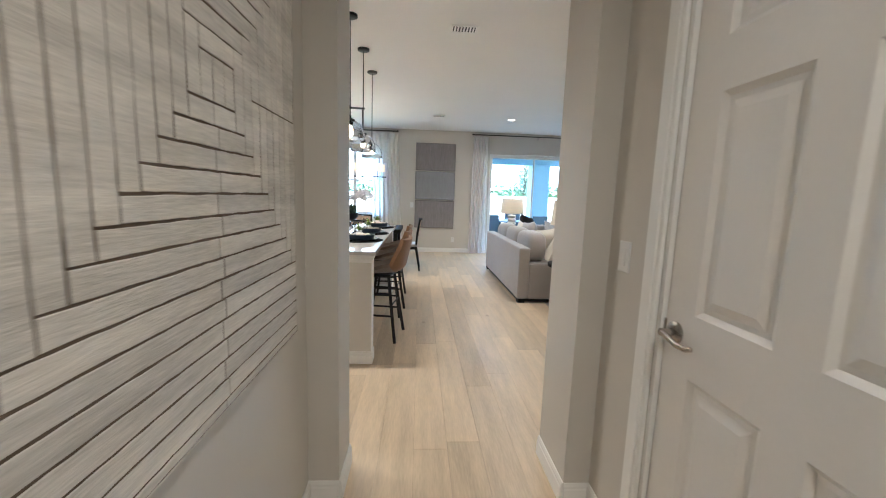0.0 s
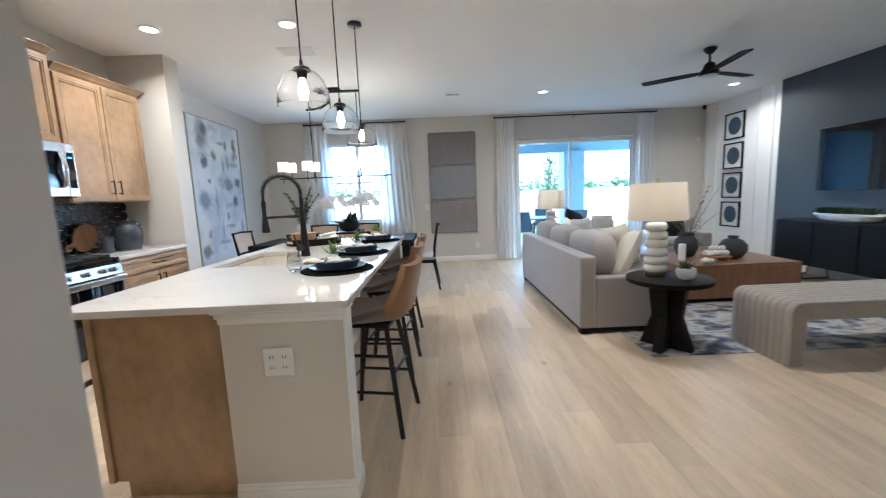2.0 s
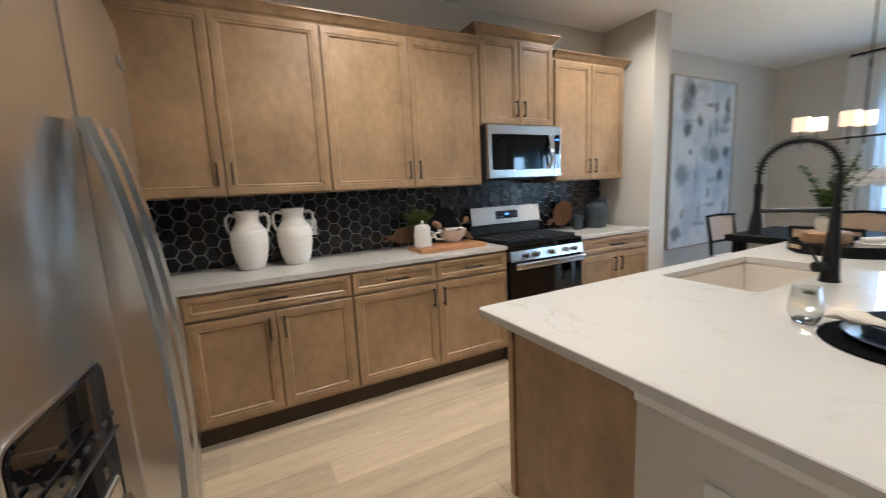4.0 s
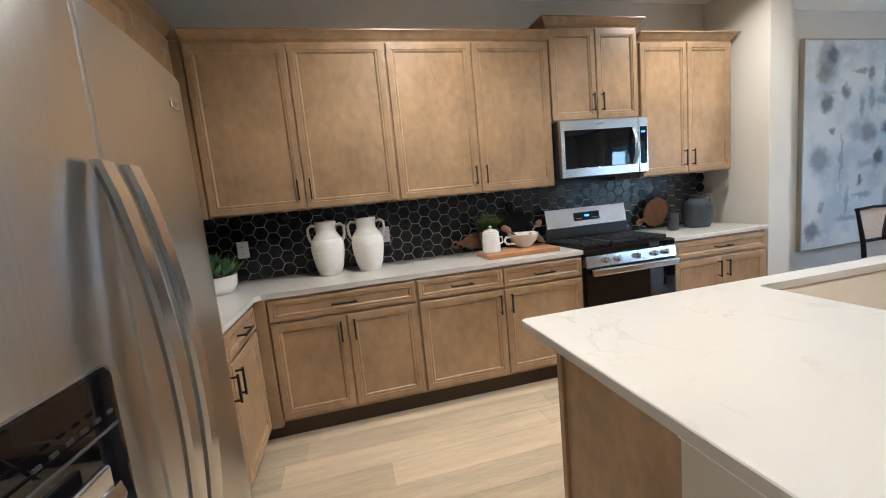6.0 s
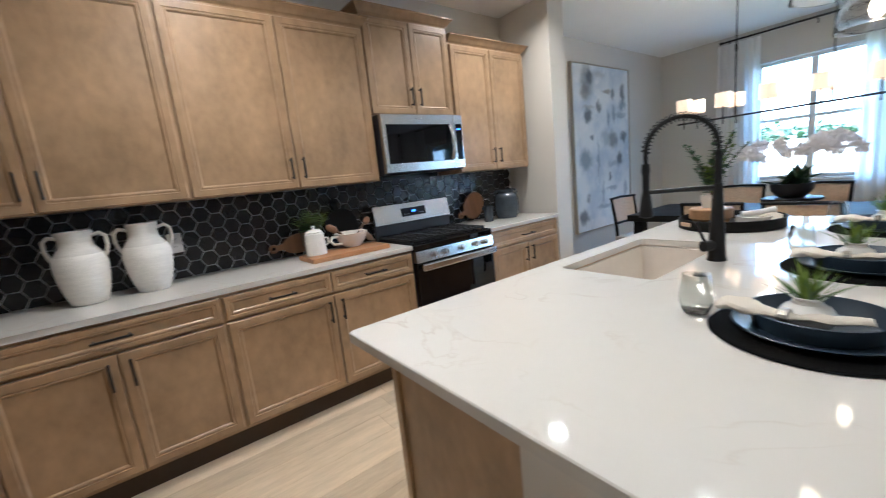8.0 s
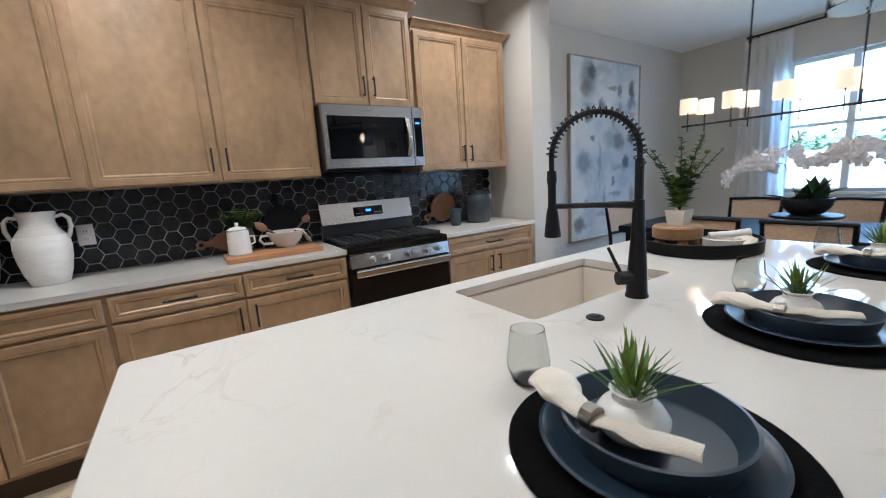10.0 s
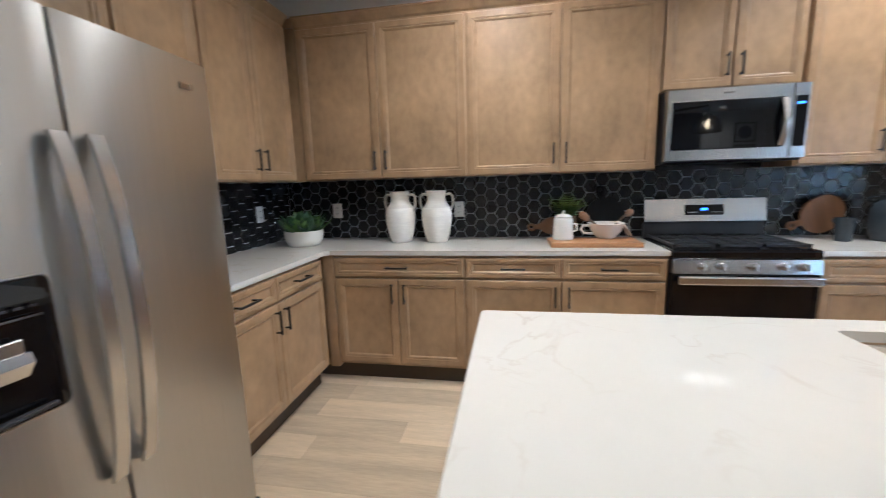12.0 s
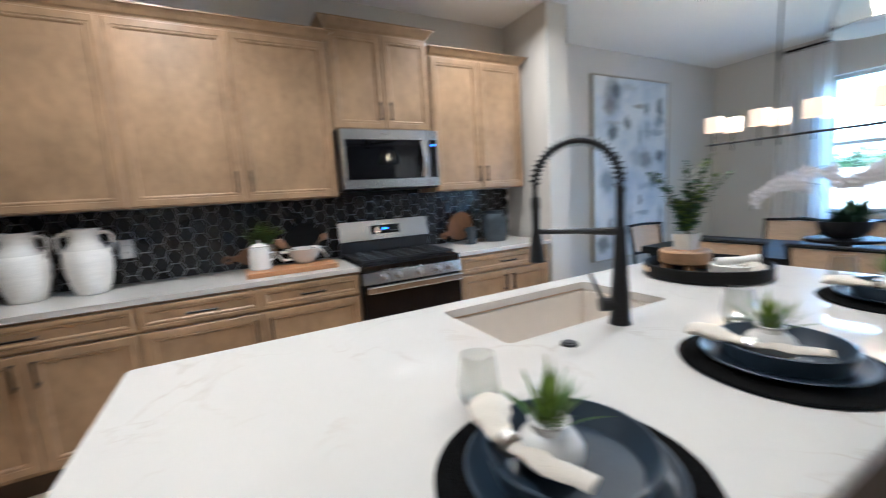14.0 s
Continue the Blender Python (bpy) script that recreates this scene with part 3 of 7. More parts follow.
# ---------------------------------------------------------------- window and glass door
def window_unit():
    x0, x1, z0, z1 = WIN
    w = tagged(new("window_1"), "white double window with two single-hung sashes", "window", kind="structure")
    y0, y1 = FW + 0.09, FW + 0.15
    g = bmesh.new()
    for a in ((x0, x1, z0, z0 + 0.04), (x0, x1, z1 - 0.04, z1), (x0, x0 + 0.04, z0 + 0.04, z1 - 0.04), (x1 - 0.04, x1, z0 + 0.04, z1 - 0.04)):
        box(g, a[0], a[1], y0, y1, a[2], a[3], 0.004, 1)
    part("window_frame", g, M_TRIM, w)
    xm = (x0 + x1) / 2
    part("mullion", bbox(xm - 0.035, xm + 0.035, y0, y1, z0 + 0.04, z1 - 0.04, 0.004, 1), M_TRIM, w)
    for a, b in ((x0 + 0.04, xm - 0.035), (xm + 0.035, x1 - 0.04)):
        part("meeting_rail", bbox(a, b, y0 + 0.01, y1 - 0.005, 1.62, 1.66, 0.003, 1), M_TRIM, w)
        for lo, hi in ((z0 + 0.04, 1.62), (1.66, z1 - 0.04)):
            s = part("pane", bbox(a, b, y0 + 0.028, y0 + 0.034, lo, hi), M_PANE, w)
            s.visible_shadow = False
    part("window_sill", bbox(x0 - 0.02, x1 + 0.02, FW - 0.02, y0, z0 - 0.03, z0, 0.004, 1), M_TRIM, w)


def sliding_door():
    x0, x1, z0, z1 = SLD
    d = tagged(new("door_1"), "sliding glass patio door in a pale metal frame", "door", kind="structure")
    y0, y1 = FW + 0.07, FW + 0.15
    g = bmesh.new()
    for a in ((x0, x1, z1 - 0.035, z1), (x0, x1, 0.0, 0.03), (x0, x0 + 0.035, 0.03, z1 - 0.035), (x1 - 0.035, x1, 0.03, z1 - 0.035)):
        box(g, a[0], a[1], y0, y1, a[2], a[3], 0.004, 1)
    part("door_frame", g, M_TRIM, d)
    xm = 2.90
    for a, b, yy in ((x0 + 0.035, xm + 0.03, y0 + 0.012), (xm - 0.005, x1 - 0.035, y0 + 0.045)):
        s = bmesh.new()
        for q in ((a, b, 0.03, 0.09), (a, b, z1 - 0.085, z1 - 0.035), (a, a + 0.045, 0.09, z1 - 0.085), (b - 0.045, b, 0.09, z1 - 0.085)):
            box(s, q[0], q[1], yy, yy + 0.028, q[2], q[3], 0.003, 1)
        sash = part("sash", s, M_TRIM, d)
        p = part("pane", bbox(a + 0.045, b - 0.045, yy + 0.011, yy + 0.017, 0.09, z1 - 0.085), M_PANE, sash)
        p.visible_shadow = False


window_unit()
sliding_door()


def curtain(x0, x1, xb0, xb1, folds):
    """A hung sheer panel with soft folds, a little wider at the hem."""
    c = thing("curtain", "floor-length sheer off-white linen curtain on a black rod", "curtain", (x0 + x1) / 2, FW - 0.11, 0, group="curtains at the far wall")
    cx = (x0 + x1) / 2
    nu, nv = folds * 8, 14
    g = bmesh.new()
    grid = []
    for j in range(nv + 1):
        s = j / nv
        row = []
        for i in range(nu + 1):
            u = i / nu
            a, b = x0 + (xb0 - x0) * (1 - s) ** 1.4, x1 + (xb1 - x1) * (1 - s) ** 1.4
            x = a + (b - a) * u - cx
            amp = 0.018 + 0.016 * (1 - s)
            y = amp * math.sin(u * folds * 2 * math.pi + 0.5 * math.sin(3 * s + x0)) + 0.012 * noise.noise((u * 6, s * 2, x0))
            row.append(g.verts.new((x, y, 0.012 + s * 2.70)))
        grid.append(row)
    for j in range(nv):
        for i in range(nu):
            g.faces.new((grid[j][i], grid[j][i + 1], grid[j + 1][i + 1], grid[j + 1][i]))
    part("panel", g, M_CURT, c, smooth=True)


for a in ((-2.27, -1.80, -2.33, -1.74, 5), (-0.86, -0.30, -0.86, -0.16, 6), (1.42, 1.76, 1.38, 1.80, 5), (4.12, 4.47, 4.10, 4.56, 5)):
    curtain(*a)


def rod(x0, x1):
    r = thing("curtain_rod", "thin matte black curtain rod on the wall", "curtain rod", (x0 + x1) / 2, FW, 2.745)
    h = (x1 - x0) / 2
    part("pole", tube(bmesh.new(), [(-h, -0.11, 0), (h, -0.11, 0)], 0.012, 10), M_BLKMET, r, smooth=True)
    for s in (-1, 1):
        part("finial", tube(bmesh.new(), [(s * h, -0.11, 0), (s * (h + 0.03), -0.11, 0)], 0.017, 10), M_BLKMET, r)
    for x in (-h + 0.08, 0, h - 0.08):
        part("bracket", tube(bmesh.new(), [(x, -0.11, -0.014), (x, -0.002, -0.014), (x, -0.002, -0.05)], 0.007, 6), M_BLKMET, r)


rod(-2.22, -0.33)
rod(1.41, 4.48)


# ---------------------------------------------------------------- hallway
def hall_door():
    """A six-panel door in its casing, shut."""
    y0, y1, _, z1 = DOOR
    cas = bmesh.new()
    for a, b, lo, hi in ((y1, y1 + 0.075, 0, z1 + 0.075), (y0 - 0.075, y0, 0, z1 + 0.075), (y0, y1, z1, z1 + 0.075)):
        box(cas, 0.984, 1.0, a, b, lo, hi, 0.005, 2)
        box(cas, 0.978, 0.99, a + 0.018 if a >= y1 else a, b if a >= y1 else b - 0.018, lo, hi, 0.004, 1)
    tagged(part("trim", cas, M_TRIM), "white moulded door casing", "trim", kind="structure")
    j = bmesh.new()
    for a, b, lo, hi in ((y1 - 0.018, y1, 0, z1), (y0, y0 + 0.018, 0, z1), (y0 + 0.018, y1 - 0.018, z1 - 0.018, z1)):
        box(j, 1.0, 1.12, a, b, lo, hi)
    tagged(part("trim", j, M_TRIM), "white door jamb", "trim", kind="structure")
    d = tagged(new("door_2"), "closed white six-panel door with a nickel lever", "door", kind="structure")
    w, h = y1 - y0 - 0.042, z1 - 0.03
    # the door lies in the plane x = 1.012; local x runs to -y, local -y faces the hall
    d.matrix_basis = pose(1.03, y1 - 0.021, 0.008, 0, 0, -90)
    part("slab", bbox(0, w, 0.0, 0.022, 0, h), M_DOORP, d)
    st, mid = 0.122, 0.11
    pw = (w - 2 * st - mid) / 2
    rows = ((0.22, 0.828), (1.018, 1.640), (1.782, h - 0.12))
    f = bmesh.new()
    for a, b in ((0, st), (st + pw, st + pw + mid), (w - st, w)):
        box(f, a, b, -0.014, 0.0, 0, h)
    zs = [0] + [z for r in rows for z in r] + [h]
    for lo, hi in zip(zs[::2], zs[1::2]):
        for a in (st, st + pw + mid):
            box(f, a, a + pw, -0.014, 0.0, lo, hi)
    part("stiles_and_rails", f, M_DOORP, d)
    for lo, hi in rows:
        for a in (st, st + pw + mid):
            prof = [(0.0, 0.014), (0.008, 0.008), (0.016, 0.002), (0.03, 0.003), (0.055, 0.011), (0.06, 0.011)]
            part("panel", rings(bmesh.new(), [rect_loop(a + i, a + pw - i, lo + i, hi - i, q) for i, q in prof], cap0=False), M_DOORP, d)
    k = part("door_handle", lathe([(0.034, 0), (0.034, 0.006), (0.026, 0.012), (0.012, 0.014), (0.012, 0.05), (0.0, 0.052)], 24), M_NICKEL, d, "satin nickel lever handle", at=pose(0.05, -0.014, 0.945, 90), smooth=True)
    part("lever", tube(bmesh.new(), [(0, 0, 0.045), (0.03, -0.004, 0.047), (0.07, -0.014, 0.047), (0.105, -0.014, 0.042), (0.125, -0.006, 0.040)], [0.011, 0.010, 0.009, 0.009, 0.007], 10, 0.8), M_NICKEL, k, smooth=True)
    part("strike_plate", bbox(-0.012, 0.004, -0.02, -0.006, 0.92, 0.975, 0.003, 1), M_NICKEL, d)


hall_door()


def plate(name, label, m, w, h, kind_of, category):
    """A wall plate; local x is its width, z its height, front to -y."""
    p = new(name)
    p.matrix_basis = m
    tagged(p, label, category)
    part("cover", rings(bmesh.new(), [rect_loop(-w / 2 + i, w / 2 - i, -h / 2 + i, h / 2 - i, d) for i, d in ((0, 0), (0, 0.004), (0.004, 0.007))]), M_WHITEPL, p)
    if kind_of == "switch":
        part("rocker", bbox(-0.016, 0.016, -0.010, -0.006, -0.033, 0.033, 0.002, 1), M_WHITEPL, p)
    else:
        n = 2 if kind_of == "double" else 1
        for k in range(n):
            cx = 0 if n == 1 else (k - 0.5) * w * 0.42
            for s in (-1, 1):
                r = part("socket", bbox(cx - 0.016, cx + 0.016, -0.009, -0.006, s * 0.022 - 0.014, s * 0.022 + 0.014, 0.003, 1), M_WHITEPL, p)
                sl = bmesh.new()
                for dx in (-0.006, 0.006):
                    box(sl, cx + dx - 0.0015, cx + dx + 0.0015, -0.0098, -0.008, s * 0.022 - 0.005, s * 0.022 + 0.006)
                part("slots", sl, M_DARKPL, r)
    return p


plate("light_switch", "white rocker light switch on the hallway wall", pose(1.0, 1.474, 1.14, 0, 0, -90), 0.075, 0.117, "switch", "switch")
plate("wall_outlet", "white double outlet on the island's end", pose(-0.415, 3.04, 0.65), 0.125, 0.122, "double", "outlet")
plate("wall_outlet", "white outlet on the black tiles", pose(-2.982, 1.686, 1.135, 0, 0, 90), 0.075, 0.117, "single", "outlet")
plate("wall_outlet", "white outlet on the black tiles", pose(-2.982, 2.674, 1.131, 0, 0, 90), 0.075, 0.117, "single", "outlet")
plate("wall_outlet", "white outlet on the black tiles", pose(-2.58, SY + 0.018, 1.145, 0, 0, 180), 0.075, 0.117, "single", "outlet")
plate("wall_outlet", "white outlet low on the greige far wall", pose(1.02, FW, 0.30), 0.075, 0.117, "single", "outlet")
plate("light_switch", "white switch beside the woven wall panels", pose(0.035, FW, 1.10), 0.075, 0.117, "switch", "switch")


def maze_art():
    """A large relief of whitewashed boards laid in nested rectangles on a dark ground."""
    hw, hh, n, pitch = 0.515, 0.721, 16, 0.0465
    cy, cz = 0.92, 1.568
    a = new("wall_relief")
    a.matrix_basis = pose(-0.235, cy, cz, 0, 0, 90)
    tagged(a, "large whitewashed wood relief of nested rectangles on the hallway wall", "wall art")
    part("backing", bbox(-hw, hw, -0.022, 0.0, -hh, hh), M_GROOVE, a)
    part("edge_strip", rings(bmesh.new(), [rect_loop(-hw - i, hw + i, -hh - i, hh + i, d) for i, d in ((0.004, 0), (0.004, 0.024), (0, 0.024), (0, 0.02))], cap0=False, cap1=False), M_WASH, a)
    g = 0.0026
    rnd = random.Random(4)

    def board(x0, x1, z0, z1):
        if x1 - x0 > 0.006 and z1 - z0 > 0.006:
            t = 0.0246 + rnd.uniform(-0.0006, 0.0006)
            part("board", worn_board(x0 + g, x1 - g, z0 + g, z1 - g, t), M_WASH, a)

    def worn_board(x0, x1, z0, z1, t):
        """A board with uneven hand-cut edges, laid along its longer side."""
        along = x1 - x0 > z1 - z0
        l0, l1, w0, w1 = (x0, x1, z0, z1) if along else (z0, z1, x0, x1)
        n = max(2, int((l1 - l0) / 0.03))
        loops = []
        for k in range(n + 1):
            q = l0 + (l1 - l0) * k / n
            lo, hi = w0 + rnd.uniform(-0.0010, 0.0010), w1 + rnd.uniform(-0.0010, 0.0010)
            sec = ((lo, -0.0215), (lo, -t + 0.0012), (lo + 0.0012, -t), (hi - 0.0012, -t), (hi, -t + 0.0012), (hi, -0.0215))
            loops.append([(q, y, w) if along else (w, y, q) for w, y in sec])
        return rings(bmesh.new(), loops)

    def clip(v, m):
        return max(-m, min(m, v))
    for k in range(n):
        o, i = pitch * (k + 1), pitch * k
        xo, xi, zo, zi = clip(o, hw), clip(i, hw), clip(o, hh), clip(i, hh)
        if k == 0:
            board(-xo, 0, -zo, zo)
            board(0, xo, -zo, zo)
            continue
        board(-xo, -xi, -zi, zo)
        if k > 3:
            board(xi, xo, 0, zi)
            board(xi, xo, -zi, 0)
        else:
            board(xi, xo, -zi, zi)
        board(-xi, xo, zi, zo)
        cut = -0.004 if k % 2 else 0.012
        board(-xo, cut, -zo, -zi)
        board(cut, xo, -zo, -zi)


maze_art()

# ---------------------------------------------------------------- kitchen cabinets
BX = -2.402         # front plane of base cabinets (door backs)
UX = -2.69          # front plane of wall cabinets


def base_unit(y0, y1, kind_of, end_right=False, rz=90, x=None, y=None, label="stained maple base cabinet with black bar pulls"):
    w, d, h = y1 - y0, 0.575, 0.884
    c = thing("base_cabinet", label, "cabinet", BX if x is None else x, y0 if y is None else y, 0, rz, group="kitchen base cabinets")
    part("carcass", bbox(0, w, 0.0, d, 0.122, h), M_CAB, c)
    # toe kick carries its recess shade as a darker colour
    part("toe_kick", bbox(0, w, 0.055, d, 0.0, 0.122), M_TOESHADE, c)
    zd = 0.730
    if kind_of == "wide":
        front(c, "drawer_front", 0.006, w - 0.006, zd + 0.008, 0.870, ("h",))
        m = w / 2
        front(c, "door", 0.006, m, 0.140, zd, ("v", m - 0.045, 0.49))
        front(c, "door", m, w - 0.006, 0.140, zd, ("v", 0.04, 0.49))
    else:
        m = kind_of
        front(c, "drawer_front", 0.006, m, zd + 0.008, 0.870, ("h",))
        front(c, "drawer_front", m, w - 0.006, zd + 0.008, 0.870, ("h",))
        front(c, "door", 0.006, m, 0.140, zd, ("v", m - 0.045, 0.49))
        front(c, "door", m, w - 0.006, 0.140, zd, ("v", 0.04, 0.49))
    return c


base_unit(1.90, 2.78, "wide")
base_unit(2.78, 3.955, 0.583)
base_unit(4.712, 5.585, "wide", label="stained maple base cabinet beside the range")
base_unit(0, 1.012, 0.505, rz=180, x=-1.318, y=1.832, label="stained maple base cabinet between corner and refrigerator")
_c = thing("corner_cabinet", "stained maple corner base filler", "cabinet", KX + 0.02, SY + 0.01, 0, group="kitchen base cabinets")
part("carcass", bbox(0, 0.575, 0, 0.64, 0.10, 0.884), M_CAB, _c)
part("toe_kick", bbox(0, 0.525, 0, 0.64, 0.0, 0.10), M_TOESHADE, _c)
part("stile", bbox(0.575, 0.598, 0.575, 0.64, 0.10, 0.884, 0.002, 1), M_CAB, _c)


def wall_unit(a0, a1, joints, z0, z1, depth, rz, x, y, crown_ends=(False, False), label="stained maple wall cabinet with black bar pulls", single=None):
    w = a1 - a0
    c = thing("wall_cabinet", label, "cabinet", x, y, z0, rz, group="kitchen wall cabinets")
    h = z1 - z0
    part("carcass", bbox(0, w, 0.0, depth, 0, h), M_CAB, c)
    xs = [0.006] + [j - a0 for j in joints] + [w - 0.006]
    for k, (p, q) in enumerate(zip(xs, xs[1:])):
        right_side = (k % 2 == 0) if single is None else single
        front(c, "door", p, q, 0.004, h - 0.012, ("v", (q - p - 0.04) if right_side else 0.036, 0.12))
    crown(c, w, depth, h, *crown_ends)
    return c


wall_unit(1.60, 2.778, [2.177], 1.372, 2.40, 0.305, 90, UX, 1.60)
wall_unit(2.778, 3.95, [3.368], 1.372, 2.40, 0.305, 90, UX, 2.778, (False, True))
wall_unit(3.953, 4.708, [4.338], 1.835, 2.50, 0.29, 90, UX - 0.015, 3.953, (True, True), "short stained maple wall cabinet above the microwave")
wall_unit(4.715, 5.60, [5.158], 1.372, 2.40, 0.29, 90, UX - 0.015, 4.715, (False, True), "stained maple wall cabinet beside the wall stub")
wall_unit(0, 0.80, [0.39], 1.372, 2.40, 0.305, 180, -1.83, 1.545, label="stained maple wall cabinet beside the corner")
wall_unit(0, 0.44, [], 1.372, 2.40, 0.305, 180, -1.83 + 0.44, 1.545, label="narrow stained maple wall cabinet by the refrigerator", single=False)
wall_unit(0, 0.96, [0.48], 1.86, 2.40, 0.305, 180, -1.385 + 0.96, 1.545, label="stained maple cabinet above the refrigerator")
_c = thing("wall_cabinet", "stained maple corner filler of the wall cabinets", "cabinet", KX + 0.005, SY + 0.005, 1.372)
part("carcass", bbox(0, 0.318, 0, 0.342, 0, 1.028), M_CAB, _c)
part("crown_moulding", bbox(0, 0.33, 0, 0.342, 1.028, 1.088), M_CAB, _c)

# counters: an L along two walls, and a short run beside the range
g = bmesh.new()
_ol = [(KX + 0.003, SY + 0.003), (-1.312, SY + 0.003), (-1.312, 1.855), (-2.350, 1.855), (-2.380, 1.885), (-2.380, 3.958), (KX + 0.003, 3.958)]
rings(g, [[(x, y, z) for x, y in _ol] for z in (0.884, 0.914)])
bmesh.ops.bevel(g, geom=[e for e in g.edges if abs(e.verts[0].co.z - e.verts[1].co.z) < 1e-6], offset=0.003, segments=2, affect="EDGES")
tagged(part("countertop", g, M_QUARTZ), "white veined quartz countertop on the base cabinets", "countertop")
tagged(part("countertop", bbox(KX + 0.003, -2.380, 4.708, 5.605, 0.884, 0.914, 0.003, 2), M_QUARTZ), "white veined quartz countertop beside the range", "countertop")

# ---------------------------------------------------------------- range, microwave, refrigerator


def gas_range():
    r = thing("gas_range", "stainless steel gas range with black cooktop", "range", -2.385, 3.963, 0, 90)
    w, d = 0.74, 0.60
    part("body", bbox(0, w, 0.02, d, 0.0, 0.895), M_DARKPL, r)
    part("oven_door", bbox(0.003, w - 0.003, -0.025, 0.02, 0.225, 0.784, 0.006), M_BLKGLS, r, "black glass oven door")
    part("lower_drawer", bbox(0.003, w - 0.003, -0.02, 0.02, 0.06, 0.215, 0.006), M_STEELH, r, "stainless storage drawer")
    hd = part("oven_handle", bbox(0.02, w - 0.02, -0.085, -0.060, 0.735, 0.783, 0.008), M_STEELH, r)
    for x in (0.06, w - 0.06):
        part("handle_post", bbox(x - 0.012, x + 0.012, -0.062, -0.02, 0.745, 0.773, 0.002, 1), M_STEELH, hd)
    cp = part("control_panel", rings(bmesh.new(), [[(x, -0.035, 0.790), (x, -0.022, 0.868), (x, 0.03, 0.868), (x, 0.03, 0.790)] for x in (0.003, w - 0.003)]), M_STEELH, r, "stainless knob panel")
    for k in (0.15, 0.25, 0.405, 0.55, 0.645):
        kn = part("knob", lathe([(0.022, 0), (0.022, 0.006), (0.018, 0.008), (0.016, 0.034), (0.013, 0.036)], 20), M_STEELH, cp, at=pose(k, -0.028, 0.830, 81), smooth=True)
        part("grip", bbox(-0.004, 0.004, -0.018, 0.018, 0.034, 0.042, 0.002, 1), M_STEEL, kn)
    part("cooktop", bbox(-0.002, w + 0.002, -0.02, d - 0.03, 0.868, 0.918, 0.01), M_BLKGLS, r)
    for k in range(3):
        x0, x1 = 0.02 + k * 0.235, 0.02 + k * 0.235 + 0.23
        gr = bmesh.new()
        for yy in (0.04, 0.50):
            box(gr, x0, x1, yy, yy + 0.014, 0.928, 0.944)
        for xx in (x0, x1 - 0.014):
            box(gr, xx, xx + 0.014, 0.04, 0.514, 0.928, 0.944)
        for yy in (0.10, 0.16, 0.22, 0.30, 0.36, 0.42):
            box(gr, x0 + 0.02, x1 - 0.02, yy, yy + 0.011, 0.930, 0.945)
        box(gr, (x0 + x1) / 2 - 0.006, (x0 + x1) / 2 + 0.006, 0.05, 0.50, 0.929, 0.943)
        for xx in (x0, x1 - 0.016):
            for yy in (0.04, 0.498):
                box(gr, xx, xx + 0.016, yy, yy + 0.016, 0.916, 0.930)
        part("grate", gr, M_IRON, r, "black cast iron grate")
    for x, y, q in ((0.135, 0.15, 0.04), (0.135, 0.40, 0.035), (0.37, 0.275, 0.045), (0.605, 0.15, 0.045), (0.605, 0.40, 0.03)):
        part("burner", lathe([(q, 0), (q, 0.006), (q * 0.7, 0.008), (q * 0.7, 0.014), (q * 0.6, 0.016)], 20, x, y, 0.917), M_IRON, r)
    bg = part("backguard", rings(bmesh.new(), [[(x, d - 0.085, 1.02), (x, d - 0.115, 1.03), (x, d - 0.085, 1.178), (x, d - 0.01, 1.178), (x, d - 0.01, 0.90), (x, d - 0.07, 0.90)] for x in (0.0, w)]), M_STEELH, r, "stainless backguard")
    part("backguard_base", bbox(0.0, w, d - 0.10, d - 0.072, 0.905, 1.022), M_DARKPL, r)
    sc = part("control_screen", bbox(-0.118, 0.118, -0.004, 0.003, -0.034, 0.034, 0.002, 1), M_BLKGLS, bg, at=pose(0.37, d - 0.102, 1.105, -11))
    part("clock_digits", bbox(-0.022, 0.018, -0.006, -0.003, -0.004, 0.012), M_DISPB, sc, "blue lit clock")
    kb = bmesh.new()
    for i in range(4):
        for sx in (-1, 1):
            box(kb, sx * (0.05 + 0.015 * i) - 0.004, sx * (0.05 + 0.015 * i) + 0.004, -0.0055, -0.003, -0.018, -0.013)
    part("key_marks", kb, M_STEEL, bg, at=pose(0.37, d - 0.102, 1.105, -11))


gas_range()


